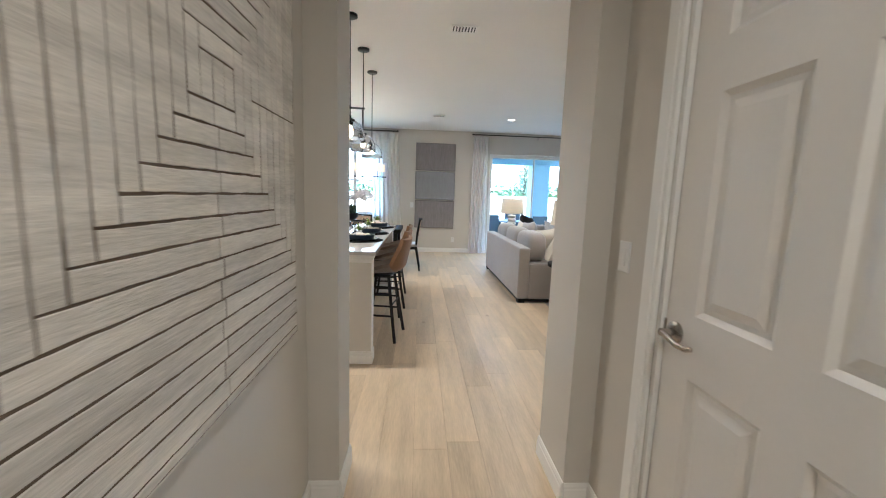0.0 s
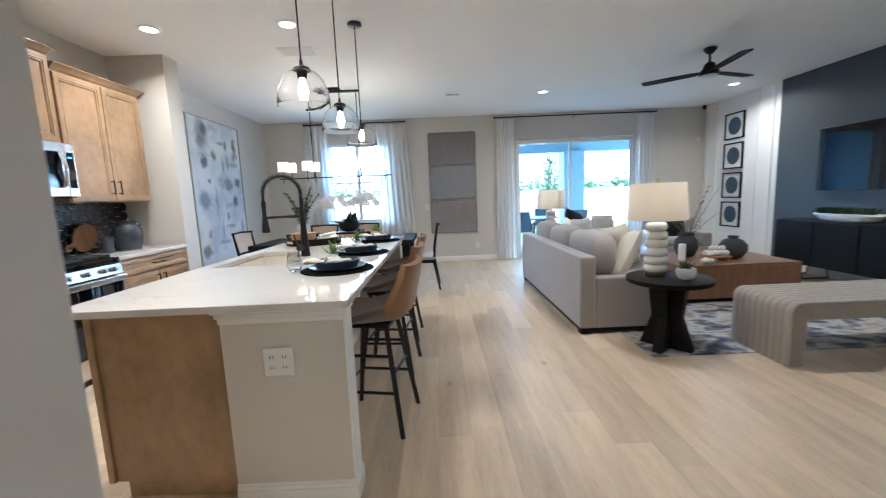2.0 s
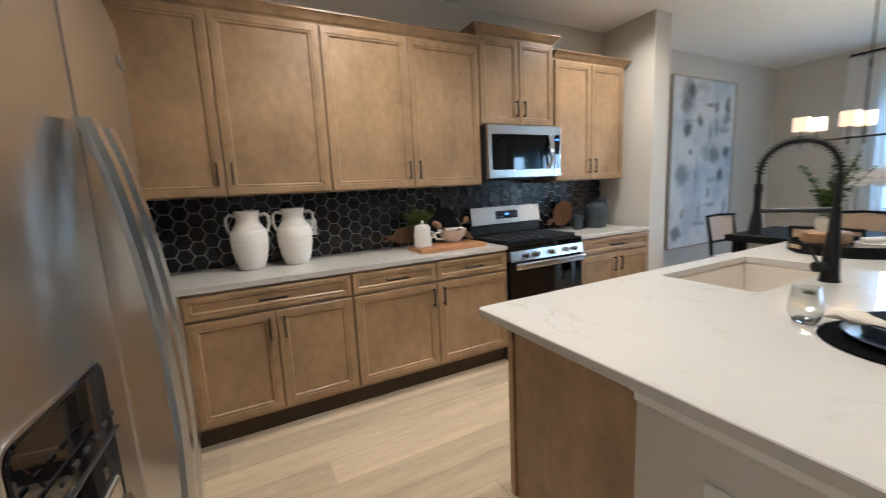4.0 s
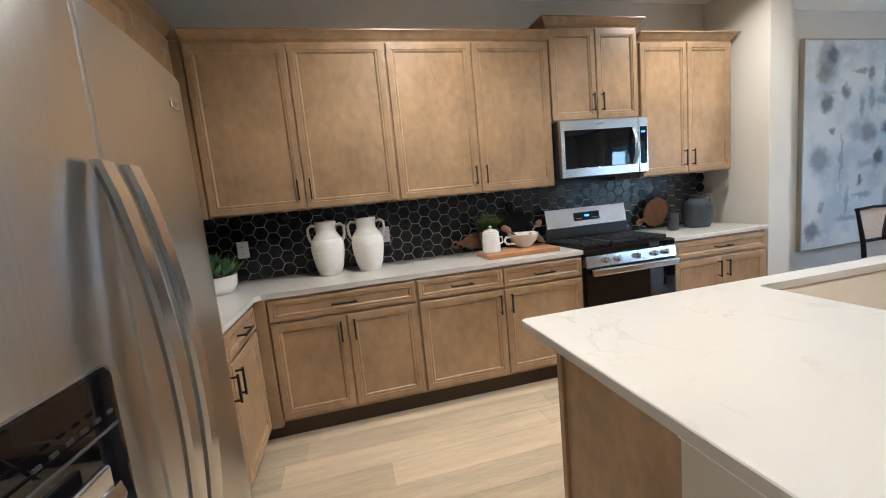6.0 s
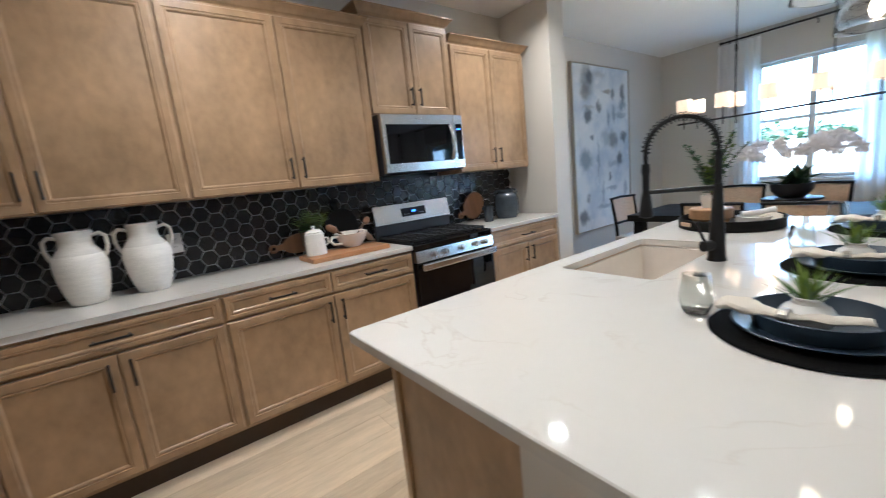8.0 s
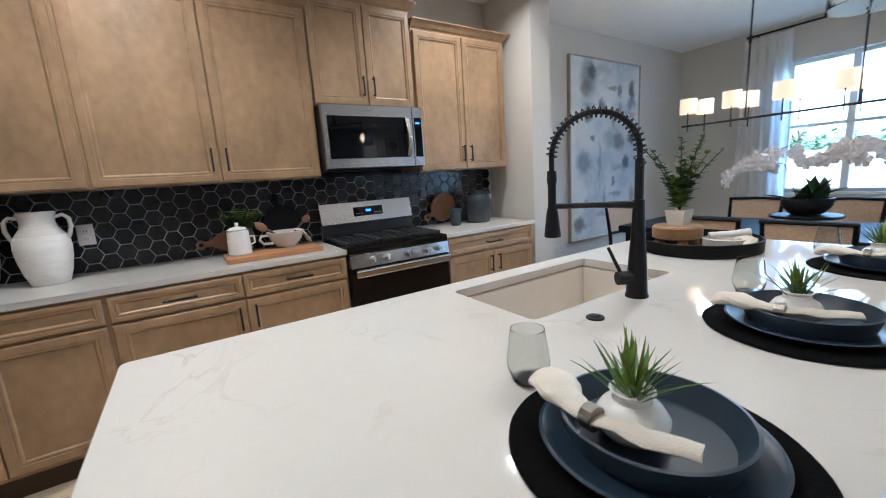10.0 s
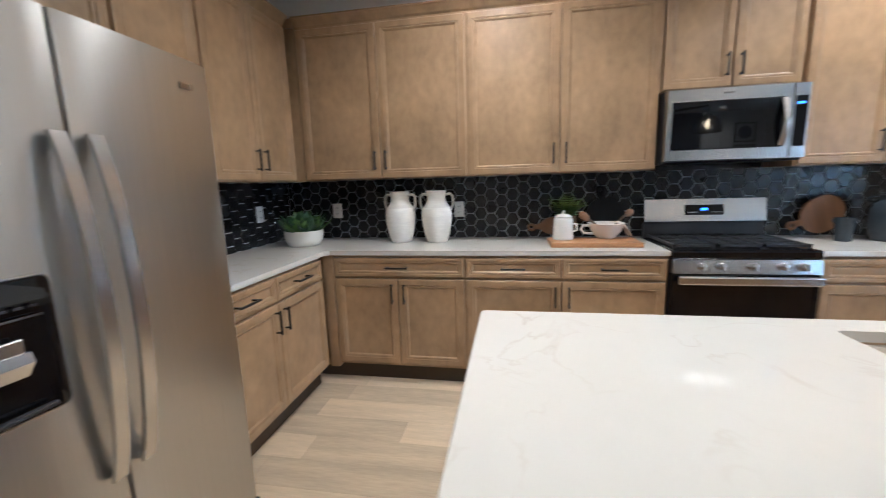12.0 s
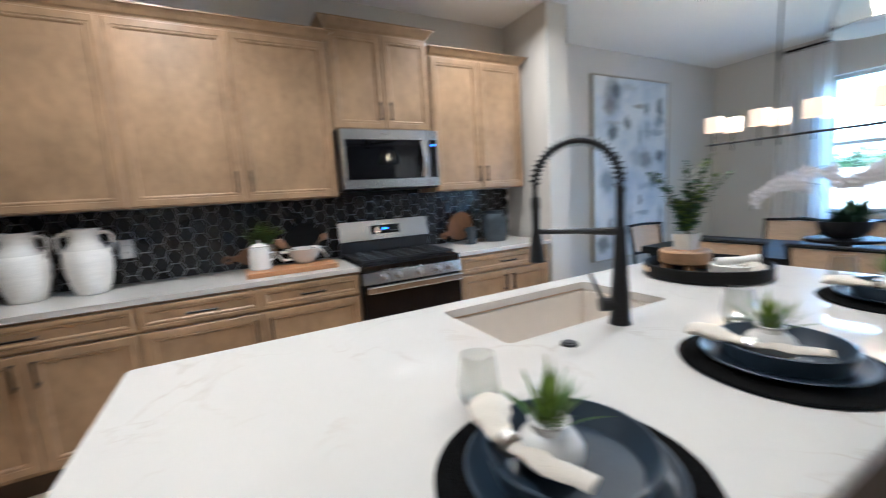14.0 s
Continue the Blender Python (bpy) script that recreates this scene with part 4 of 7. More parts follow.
def microwave():
    m = thing("microwave", "stainless over-the-range microwave with black glass door", "microwave", -2.605, 3.965, 1.405, 90)
    w, h = 0.74, 0.42
    part("body", bbox(0, w, 0.03, 0.385, 0.0, h), M_DARKPL, m)
    dw = 0.655
    d = part("door", rings(bmesh.new(), [rect_loop(0.0 + i, dw - i, 0.012 + i, h - i, q) for i, q in ((0, -0.03), (0, 0.0), (0.004, 0.004), (0.03, 0.004))] + [rect_loop(0.032, dw - 0.032, 0.075, h - 0.07, 0.004), rect_loop(0.036, dw - 0.036, 0.079, h - 0.074, 0.001)]), M_STEELH, m, "stainless door frame")
    part("door_glass", bbox(0.034, dw - 0.034, -0.005, 0.0, 0.077, h - 0.072, 0.002, 1), M_BLKGLS, d, "black glass door pane")
    c = part("control_strip", rings(bmesh.new(), [rect_loop(dw + 0.003 + i, w - i, 0.012 + i, h - i, q) for i, q in ((0, -0.03), (0, 0.0), (0.004, 0.004))]), M_STEELH, m)
    part("keypad", bbox(dw + 0.012, w - 0.012, -0.006, -0.003, 0.075, h - 0.07, 0.002, 1), M_BLKGLS, c)
    part("clock_digits", bbox(dw + 0.022, w - 0.03, -0.0075, -0.0055, h - 0.115, h - 0.103), M_DISPB, c, "blue lit clock")
    pts = [(dw - 0.045, -0.012 - 0.034 * math.sin(math.pi * k / 8), 0.085 + 0.255 * k / 8) for k in range(9)]
    part("handle", tube(bmesh.new(), pts, 0.017, 10, 0.55), M_STEELH, d, "bowed stainless handle", smooth=True)
    v = bmesh.new()
    for k in range(10):
        box(v, 0.03 + k * 0.068, 0.085 + k * 0.068, 0.03, 0.033, 0.001, 0.009)
    part("vent_grille", v, M_BLKMET, m)
    part("maker_badge", bbox(0.30, 0.35, -0.006, -0.003, h - 0.035, h - 0.027), M_NICKEL, d, "small maker's badge")


microwave()


def refrigerator():
    x0, x1, xs, top = -1.303, -0.439, -0.805, 1.752
    r = thing("refrigerator", "stainless side-by-side refrigerator with ice dispenser", "refrigerator", x1, 2.012, 0, 180)
    # local x runs to world -x from the freezer side, local -y to the room
    W, S = x1 - x0, x1 - xs
    part("body", bbox(0.004, W - 0.004, 0.075, 0.74, 0.03, top - 0.02, 0.004), M_DARKPL, r, "dark grey cabinet body")

    def door_skin(a, b):
        """A slightly bowed door front."""
        g = bmesh.new()
        n = 10
        prof = []
        for k in range(n + 1):
            u = k / n
            prof.append((a + (b - a) * u, -0.022 * (1 - (2 * (a + (b - a) * u) / W - 1) ** 2)))
        prof = [(a, 0.062), (a, prof[0][1] + 0.012), (a + 0.004, prof[0][1] + 0.003)] + prof[1:-1] + [(b - 0.004, prof[-1][1] + 0.003), (b, prof[-1][1] + 0.012), (b, 0.062)]
        rings(g, [[(x, y, z) for x, y in prof] for z in (0.055, top)])
        return g
    fz = part("freezer_door", door_skin(0.0, S - 0.003), M_STEEL, r, "brushed stainless door with dispenser", smooth=True)
    fd = part("fridge_door", door_skin(S + 0.003, W), M_STEEL, r, "brushed stainless door", smooth=True)
    for own, x in ((fz, S - 0.042), (fd, S + 0.042)):
        y = -0.024
        pts = []
        for k in range(15):
            s = k / 14
            pts.append((x, y - 0.012 - 0.052 * math.sin(math.pi * s) ** 0.75, 0.590 + 0.884 * s))
        bar = []
        for px, py, pz in pts:
            bar.append([(px - 0.021, py - 0.002, pz), (px - 0.018, py - 0.011, pz), (px + 0.018, py - 0.011, pz), (px + 0.021, py - 0.002, pz), (px + 0.014, py + 0.008, pz), (px - 0.014, py + 0.008, pz)])
        part("handle", rings(bmesh.new(), bar), M_STEELH, own, "long bowed stainless handle", smooth=True)
    dz0, dz1, dx0, dx1 = 0.843, 1.160, 0.048, 0.269

    def bow(x):
        return 0.022 * (1 - (2 * x / W - 1) ** 2)

    def round_rect(i, d, r):
        out = []
        for cx, cz, st in ((dx1 - i - r, dz1 - i - r, 0), (dx0 + i + r, dz1 - i - r, 90), (dx0 + i + r, dz0 + i + r, 180), (dx1 - i - r, dz0 + i + r, 270)):
            for k in range(5):
                q = radians(st + 22.5 * k)
                px = cx + r * math.cos(q)
                out.append((px, -bow(px) + 0.025 - d, cz + r * math.sin(q)))
        return out
    dp = part("dispenser", rings(bmesh.new(), [round_rect(0.003, 0.018, 0.018), round_rect(0.003, 0.0285, 0.018), round_rect(0.006, 0.030, 0.016)]), M_BLKGLS, fz, "black ice and water dispenser")
    part("dispenser_trim", rings(bmesh.new(), [round_rect(i, d, 0.02 - i) for i, d in ((-0.001, 0.018), (-0.001, 0.027), (0.003, 0.0275), (0.003, 0.018))], cap0=False, cap1=False), M_STEELH, dp, "thin polished rim")
    part("cavity_lip", bbox(dx0 + 0.022, dx1 - 0.022, -0.034, -0.029, dz1 - 0.088, dz1 - 0.084, 0.001, 1), M_DARKPL, dp)
    part("spout", bbox(0.13, 0.20, -0.042, -0.030, 1.000, 1.035, 0.004), M_STEELH, dp, "grey ice spout")
    part("paddle", rings(bmesh.new(), [[(0.145 - q, -0.034 - e, z), (0.20 + q, -0.034 - e, z), (0.20 + q, -0.030, z), (0.145 - q, -0.030, z)] for q, e, z in ((0.0, 0.004, 0.95), (0.008, 0.016, 0.98), (0.006, 0.012, 1.003))]), M_STEELH, dp, "silver dispenser paddle")
    part("drip_tray", bbox(dx0 + 0.03, dx1 - 0.03, -0.046, -0.03, dz0 + 0.02, dz0 + 0.03, 0.003), M_DARKPL, dp)
    mk_ = bmesh.new()
    for k in range(6):
        box(mk_, dx0 + 0.05 + 0.026 * k, dx0 + 0.062 + 0.026 * k, -0.033, -0.030, dz1 - 0.066, dz1 - 0.061)
    part("key_marks", mk_, M_DARKPL, dp)
    for o in dp.children:
        if not o.name.startswith("dispenser_trim"):
            o.matrix_basis = pose(-0.010, 0.009, 0, 0, 0, -3)
    part("maker_badge", bbox(W - 0.14, W - 0.085, -0.017, -0.010, 1.655, 1.675, 0.002, 1), M_NICKEL, fd, "small silver maker's badge")
    part("base_grille", bbox(0.01, W - 0.01, 0.05, 0.10, 0.01, 0.05), M_DARKPL, r)
    for x in (0.05, W - 0.02):
        part("hinge_foot", bbox(x - 0.03, x + 0.03, -0.005, 0.07, 0.0, 0.045, 0.004), M_DARKPL, r)


refrigerator()

# ---------------------------------------------------------------- island
IX0, IX1, IY0, IY1 = -1.254, -0.102, 2.967, 5.53


def island():
    isl = thing("kitchen_island", "kitchen island with beige end walls and stained maple cabinets", "island", 0, 0, 0)
    for y0, y1 in ((3.045, 3.165), (5.36, 5.47)):
        p = part("end_wall", bbox(-0.645, -0.142, y0, y1, 0, 0.884), M_WALL, isl, "beige painted end wall")
        face, fy = (y0, -1) if y0 < 4 else (y1, 1)
        cap = bmesh.new()
        for o, z0, z1 in ((0.006, 0.815, 0.84), (0.014, 0.84, 0.862), (0.024, 0.862, 0.884)):
            box(cap, -0.645 - o, -0.142 + o, y0 - o, y1 + o, z0, z1, 0.003, 1)
        part("cap_moulding", cap, M_TRIM, p, "white cap moulding")
        bs = bmesh.new()
        for o, z0, z1 in ((0.014, 0.0, 0.075), (0.010, 0.075, 0.095), (0.006, 0.095, 0.105)):
            box(bs, -0.645 - 0.002, -0.142 + o, y0 - o, y1 + o, z0, z1, 0.003, 1)
        part("base_moulding", bs, M_TRIM, p, "white base moulding")
        part("corner_trim", bbox(-0.142, -0.136, y0 - 0.001, y1 + 0.001, 0.10, 0.82), M_TRIM, p, "white corner board")
    part("knee_wall", bbox(-0.645, -0.56, 3.165, 5.36, 0, 0.884), M_WALL, isl, "beige painted knee wall")
    part("base_moulding", bbox(-0.56, -0.548, 3.165, 5.36, 0, 0.10, 0.003, 1), M_TRIM, isl)
    part("carcass", bbox(-1.215, -0.647, 3.12, 5.45, 0.10, 0.66), M_CAB, isl)
    part("rail", bbox(-1.215, -1.165, 3.12, 5.45, 0.66, 0.884), M_CAB, isl)
    part("toe_kick", bbox(-1.16, -0.647, 3.104, 5.45, 0.0, 0.10), M_CAB, isl)
    part("end_panel", bbox(-1.235, -0.648, 3.10, 3.118, 0.10, 0.884, 0.002, 1), M_CAB, isl, "stained maple end panel")
    part("end_stile", bbox(-1.235, -1.205, 3.088, 3.12, 0.10, 0.884, 0.002, 1), M_CAB, isl)
    part("shoe_moulding", bbox(-1.17, -0.648, 3.096, 3.112, 0.0, 0.022, 0.004), M_CAB, isl)
    part("end_panel", bbox(-1.235, -0.648, 5.452, 5.47, 0.10, 0.884, 0.002, 1), M_CAB, isl)


island()


def slab_with_hole(x0, x1, y0, y1, z0, z1, hx0, hx1, hy0, hy1, r):
    """A slab with a round-cornered outline and a rectangular opening."""
    def rounded(a0, a1, b0, b1, q):
        pts = []
        for cx, cy, st in ((a1 - q, b1 - q, 0), (a0 + q, b1 - q, 90), (a0 + q, b0 + q, 180), (a1 - q, b0 + q, 270)):
            for k in range(5):
                t = radians(st + 22.5 * k)
                pts.append((cx + q * math.cos(t), cy + q * math.sin(t)))
        return pts
    e = 0.003
    outer, outer_in = rounded(x0, x1, y0, y1, r), rounded(x0 + e, x1 - e, y0 + e, y1 - e, r)
    inner = rounded(hx0, hx1, hy0, hy1, 0.02)
    g = bmesh.new()
    loops = [[(x, y, z0) for x, y in inner], [(x, y, z0) for x, y in outer], [(x, y, z1 - e) for x, y in outer], [(x, y, z1) for x, y in outer_in], [(x, y, z1) for x, y in inner], [(x, y, z0) for x, y in inner]]
    rings(g, loops, True, False, False)
    bmesh.ops.remove_doubles(g, verts=g.verts, dist=1e-6)
    return g


SX0, SX1, SY0, SY1 = -1.160, -0.770, 3.913, 4.637
tagged(part("island_countertop", slab_with_hole(IX0, IX1, IY0, IY1, 0.884, 0.914, SX0, SX1, SY0, SY1, 0.018), M_QUARTZ), "white quartz island countertop with faint brown veins", "countertop")


def sink():
    s = thing("sink", "bisque composite undermount sink in the island", "sink", (SX0 + SX1) / 2, (SY0 + SY1) / 2, 0.884)
    hx, hy = (SX1 - SX0) / 2, (SY1 - SY0) / 2
    prof = [(0.025, 0.0, -0.001), (0.008, 0.0, -0.001), (0.008, 0.0, -0.006), (0.0, 0.0, -0.012), (-0.02, 0.0, -0.205), (-0.05, 0.0, -0.213)]
    loops = [[(sx * (hx + o), sy * (hy + o), z) for sx, sy in ((-1, -1), (1, -1), (1, 1), (-1, 1))] for o, _, z in prof]
    part("basin", rings(bmesh.new(), loops, True, False, True), M_SINK, s)
    part("drain", lathe([(0.045, -0.2125), (0.045, -0.209), (0.03, -0.2085), (0.028, -0.211)], 20), M_STEEL, s, "steel drain")


sink()


def faucet():
    f = thing("faucet", "matte black spring-neck kitchen faucet on the island", "faucet", -0.702, 4.293, 0.914)
    part("body", lathe([(0.034, 0), (0.034, 0.006), (0.031, 0.012), (0.027, 0.10), (0.020, 0.20), (0.016, 0.30)], 24), M_BLKMET, f, smooth=True)
    ax, ay = -0.80, -0.60       # the neck leans over the basin
    q = math.hypot(ax, ay)
    ax, ay = ax / q, ay / q
    neck = part("neck", tube(bmesh.new(), [(0, 0, 0.28), (0, 0, 0.42)], 0.013, 12), M_BLKMET, f)
    R, top = 0.125, 0.44
    arc = [(0, 0, 0.40)] + [(ax * (R - R * math.cos(radians(a))), ay * (R - R * math.cos(radians(a))), top + R * math.sin(radians(a))) for a in range(0, 181, 9)] + [(ax * 2 * R, ay * 2 * R, 0.36)]
    part("hose", tube(bmesh.new(), arc, 0.0085, 10), M_BLKMET, f, smooth=True)
    # the coil round the hose
    dense = []
    P = [Vector(p) for p in arc]
    turns = 27
    for k in range(turns * 10 + 1):
        s = k / (turns * 10) * (len(P) - 1) * 0.955
        i = min(int(s), len(P) - 2)
        p = P[i].lerp(P[i + 1], s - i)
        d = (P[i + 1] - P[i]).normalized()
        u = Vector((-ay, ax, 0))
        v = d.cross(u)
        a = 2 * math.pi * k / 10
        dense.append(p + 0.0165 * (math.cos(a) * u + math.sin(a) * v))
    part("spring", tube(bmesh.new(), dense, 0.0022, 5), M_BLKMET, f, "coiled black spring")
    ex, ey = ax * 2 * R, ay * 2 * R
    head = part("spray_head", lathe([(0.014, 0.40), (0.016, 0.37), (0.013, 0.355), (0.013, 0.29), (0.018, 0.27), (0.026, 0.20), (0.026, 0.19), (0.02, 0.188)], 20, ex, ey), M_BLKMET, f, smooth=True)
    part("dock_arm", tube(bmesh.new(), [(0, 0, 0.285), (ax * 0.12, ay * 0.12, 0.288), (ex, ey, 0.288)], [0.013, 0.009, 0.009], 8), M_BLKMET, f)
    lv = part("valve", tube(bmesh.new(), [(0, 0, 0.062), (-0.03, -0.055, 0.062)], 0.021, 16), M_BLKMET, f)
    part("lever", tube(bmesh.new(), [(-0.022, -0.045, 0.07), (-0.05, -0.075, 0.16)], [0.006, 0.005], 8), M_BLKMET, lv, "slim black lever")


faucet()
tagged(part("air_switch", lathe([(0.024, 0), (0.024, 0.004), (0.021, 0.006), (0.012, 0.006), (0.012, 0.008), (0.0, 0.008)], 20, cap1=False), M_BLKMET, at=pose(-0.672, 4.045, 0.914)), "round black disposal button beside the sink", "button")


# ---------------------------------------------------------------- lights that hang or sit in the ceiling
def can_light(x, y):
    c = thing("can_light", "round white recessed ceiling light, lit", "ceiling light", x, y, C, group="recessed lights")
    part("trim_ring", lathe([(0.062, -0.002), (0.066, -0.008), (0.088, -0.007), (0.092, 0.0)], 28, cap0=False, cap1=False), M_TRIM, c, smooth=True)
    part("lens", lathe([(0.0, -0.003), (0.063, -0.003)], 28, cap0=False, cap1=False), M_CANL, c, "glowing warm lens")


# fixtures for all cans, the added hallway one too
for _x, _y in CANS + ADDED_HALL_CANS:
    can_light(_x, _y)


def air_vent(x, y, w, d, n, label):
    v = thing("air_vent", label, "vent", x, y, C, group="ceiling vents")
    f = bmesh.new()
    for a in ((-w / 2, w / 2, -d / 2, -d / 2 + 0.02), (-w / 2, w / 2, d / 2 - 0.02, d / 2), (-w / 2, -w / 2 + 0.02, -d / 2 + 0.02, d / 2 - 0.02), (w / 2 - 0.02, w / 2, -d / 2 + 0.02, d / 2 - 0.02)):
        box(f, *a, -0.010, -0.001, 0.003, 1)
    part("rim", f, M_TRIM, v)
    part("backing", bbox(-w / 2 + 0.02, w / 2 - 0.02, -d / 2 + 0.02, d / 2 - 0.02, -0.003, -0.001), M_DARKPL, v)
    for k in range(n):
        x0 = -w / 2 + 0.025 + (w - 0.05) * (k + 0.5) / n
        part("slat", rings(bmesh.new(), [[(x0 - 0.006, yy, -0.003), (x0 + 0.004, yy, -0.013), (x0 + 0.006, yy, -0.012), (x0 - 0.004, yy, -0.002)] for yy in (-d / 2 + 0.02, d / 2 - 0.02)]), M_TRIM, v)


air_vent(0.54, 7.66, 0.22, 0.16, 6, "small white ceiling air vent")
air_vent(0.575, 3.75, 0.24, 0.16, 7, "small white ceiling air vent near the hallway")
_v = thing("return_grille", "flat white return-air grille in the ceiling", "vent", -1.10, 5.72, C)
part("plate", bbox(-0.19, 0.19, -0.12, 0.12, -0.010, -0.001, 0.004), M_TRIM, _v)
for _k in range(9):
    part("slat", bbox(-0.165, 0.165, -0.098 + 0.0235 * _k, -0.087 + 0.0235 * _k, -0.015, -0.009), M_TRIM, _v)


def pendant(x, y):
    p = thing("pendant_light", "clear seeded glass dome pendant on a thin black rod, lit", "pendant light", x, y, C, group="pendants over the island")
    part("canopy", lathe([(0.06, -0.001), (0.06, -0.02), (0.05, -0.026), (0.006, -0.027)], 28), M_BLKMET, p, smooth=True)
    part("rod", tube(bmesh.new(), [(0, 0, -0.02), (0, 0, -0.84)], 0.0045, 8), M_BLKMET, p)
    part("cap", lathe([(0.008, -0.81), (0.01, -0.835), (0.026, -0.842), (0.04, -0.85), (0.044, -0.862), (0.028, -0.864), (0.022, -0.90), (0.016, -0.90)], 28), M_BLKMET, p, smooth=True)
    prof = [(0.04, -0.862)] + [(0.04 + 0.093 * math.sin(radians(a)), -0.862 - 0.17 * (1 - math.cos(radians(a)))) for a in range(15, 91, 15)]
    inner = [(r - 0.0025, z - 0.0005) for r, z in prof[::-1]]
    part("dome", lathe(prof + [(0.1335, -1.036)] + inner, 40, cap0=False, cap1=False), M_SEEDED, p, "clear seeded glass dome", smooth=True)
    b = part("bulb", lathe([(0.013, -0.895), (0.014, -0.91), (0.024, -0.945), (0.026, -0.965), (0.018, -0.985), (0.004, -0.992)], 16), M_BULB, p, "glowing filament bulb", smooth=True)


for _y in (3.60, 4.38, 5.14):
    pendant(-0.40, _y)


def chandelier():
    c = thing("chandelier", "black linear chandelier with ten small lit drum shades", "chandelier", -1.16, 7.08, C)
    part("canopy", bbox(-0.33, 0.40, -0.03, 0.03, -0.06, -0.035, 0.004), M_BLKMET, c)
    part("ceiling_plate", bbox(-0.15, 0.15, -0.05, 0.05, -0.036, -0.001, 0.004), M_BLKMET, c)
    for x in (-0.29, 0.36):
        part("hanging_rod", tube(bmesh.new(), [(x, 0, -0.05), (x, 0, -1.19)], 0.0065, 8), M_BLKMET, c)
        part("coupling", lathe([(0.011, -0.62), (0.011, -0.56)], 10, x), M_BLKMET, c)
    part("bar", tube(bmesh.new(), [(-0.78, 0, -1.19), (0.78, 0, -1.19)], 0.009, 8), M_BLKMET, c)
    for k in range(5):
        x = -0.66 + 0.33 * k
        for s in (-1, 1):
            y = 0.11 * s
            xx = x + 0.02 * s
            a = part("arm", tube(bmesh.new(), [(x, 0, -1.19), (xx, y, -1.19), (xx, y, -1.14)], 0.006, 6), M_BLKMET, c)
            part("stem", tube(bmesh.new(), [(xx, y, -1.25), (xx, y, -1.09)], 0.0055, 6), M_BLKMET, a)
            part("shade", lathe([(0.062, -1.095), (0.064, -1.093), (0.064, -0.972), (0.060, -0.972), (0.060, -1.095)], 24, xx, y, cap0=False, cap1=False), M_SHGLOW, c, "small glowing cream drum shade", smooth=True)


chandelier()
for _x in (-1.66, -1.16, -0.66):
    lamp("chandelier_bulb", "POINT", 1.5, (1.0, 0.84, 0.62), pose(_x, 7.08, C - 0.94), 0.06)


# ---------------------------------------------------------------- on the kitchen counters
def amphora(x, y, rz):
    v = thing("amphora_vase", "chalky white two-handled pottery vase on the counter", "vase", x, y, 0.914, rz, group="pair of white vases")
    prof = [(0.068, 0.0), (0.074, 0.004), (0.092, 0.06), (0.105, 0.13), (0.110, 0.185), (0.107, 0.225), (0.098, 0.248)]
    part("body", lathe(prof, 40, cap1=False), M_PLASTER, v, "whitewashed lower body", smooth=True)
    part("neck", lathe([(0.0965, 0.248), (0.084, 0.268), (0.070, 0.287), (0.066, 0.31), (0.067, 0.335), (0.073, 0.360), (0.069, 0.366), (0.062, 0.35), (0.058, 0.29)], 40, cap0=False), M_BISQUE, v, "bare greige neck", smooth=True)
    for s in (-1, 1):
        part("handle", tube(bmesh.new(), [(s * 0.066, 0, 0.335), (s * 0.10, 0, 0.345), (s * 0.122, 0, 0.325), (s * 0.124, 0, 0.28), (s * 0.112, 0, 0.24), (s * 0.095, 0, 0.215)], 0.0095, 10), M_BISQUE, v, smooth=True)


amphora(-2.79, 2.265, 78)
amphora(-2.79, 2.535, 84)


def rosette(owner, material, x, y, z, n, length, width, rnd, up=0.7):
    for k in range(n):
        s = k / n
        part("leaf", blade(bmesh.new(), (x, y, z), k * 2.4 + rnd.uniform(-0.2, 0.2), up * (0.3 + 1.2 * s), length * (1.05 - 0.5 * s), width, -0.5, 4, 0.25), material, owner)


def succulent_bowl():
    b = thing("succulent_bowl", "ribbed white bowl of green artificial succulents", "plant", -2.62, 1.58, 0.914)
    prof = [(0.100, 0.0), (0.110, 0.005), (0.131, 0.045), (0.138, 0.110), (0.133, 0.111), (0.126, 0.08)]
    part("bowl", lathe(prof, 48), M_CERAM, b, smooth=True)
    rnd = random.Random(3)
    for k in range(6):
        a = k * 1.05
        rosette(b, M_LEAFD if k % 2 else M_LEAF, 0.068 * math.cos(a), 0.068 * math.sin(a), 0.095, 18, 0.165, 0.058, rnd, 1.0)
    rosette(b, M_LEAFD, 0, 0, 0.11, 22, 0.195, 0.066, rnd, 1.1)
    g = bmesh.new()
    for k in range(90):
        blade(g, (rnd.uniform(-0.11, 0.11), rnd.uniform(-0.11, 0.11), 0.10), rnd.uniform(0, 6.28), rnd.uniform(0.2, 1.2), rnd.uniform(0.07, 0.14), 0.016, 0.4, 3)
    part("sprigs", g, M_EUCA, b, "grey-green sprigs")


succulent_bowl()


def cutting_board():
    b = thing("chopping_board", "thick live-edge acacia chopping board on the counter", "board", -2.62, 3.58, 0.914, 90)
    g = bbox(-0.27, 0.27, -0.13, 0.13, 0.0, 0.03, 0.005)
    part("slab", g, M_ACACIA, b)


cutting_board()


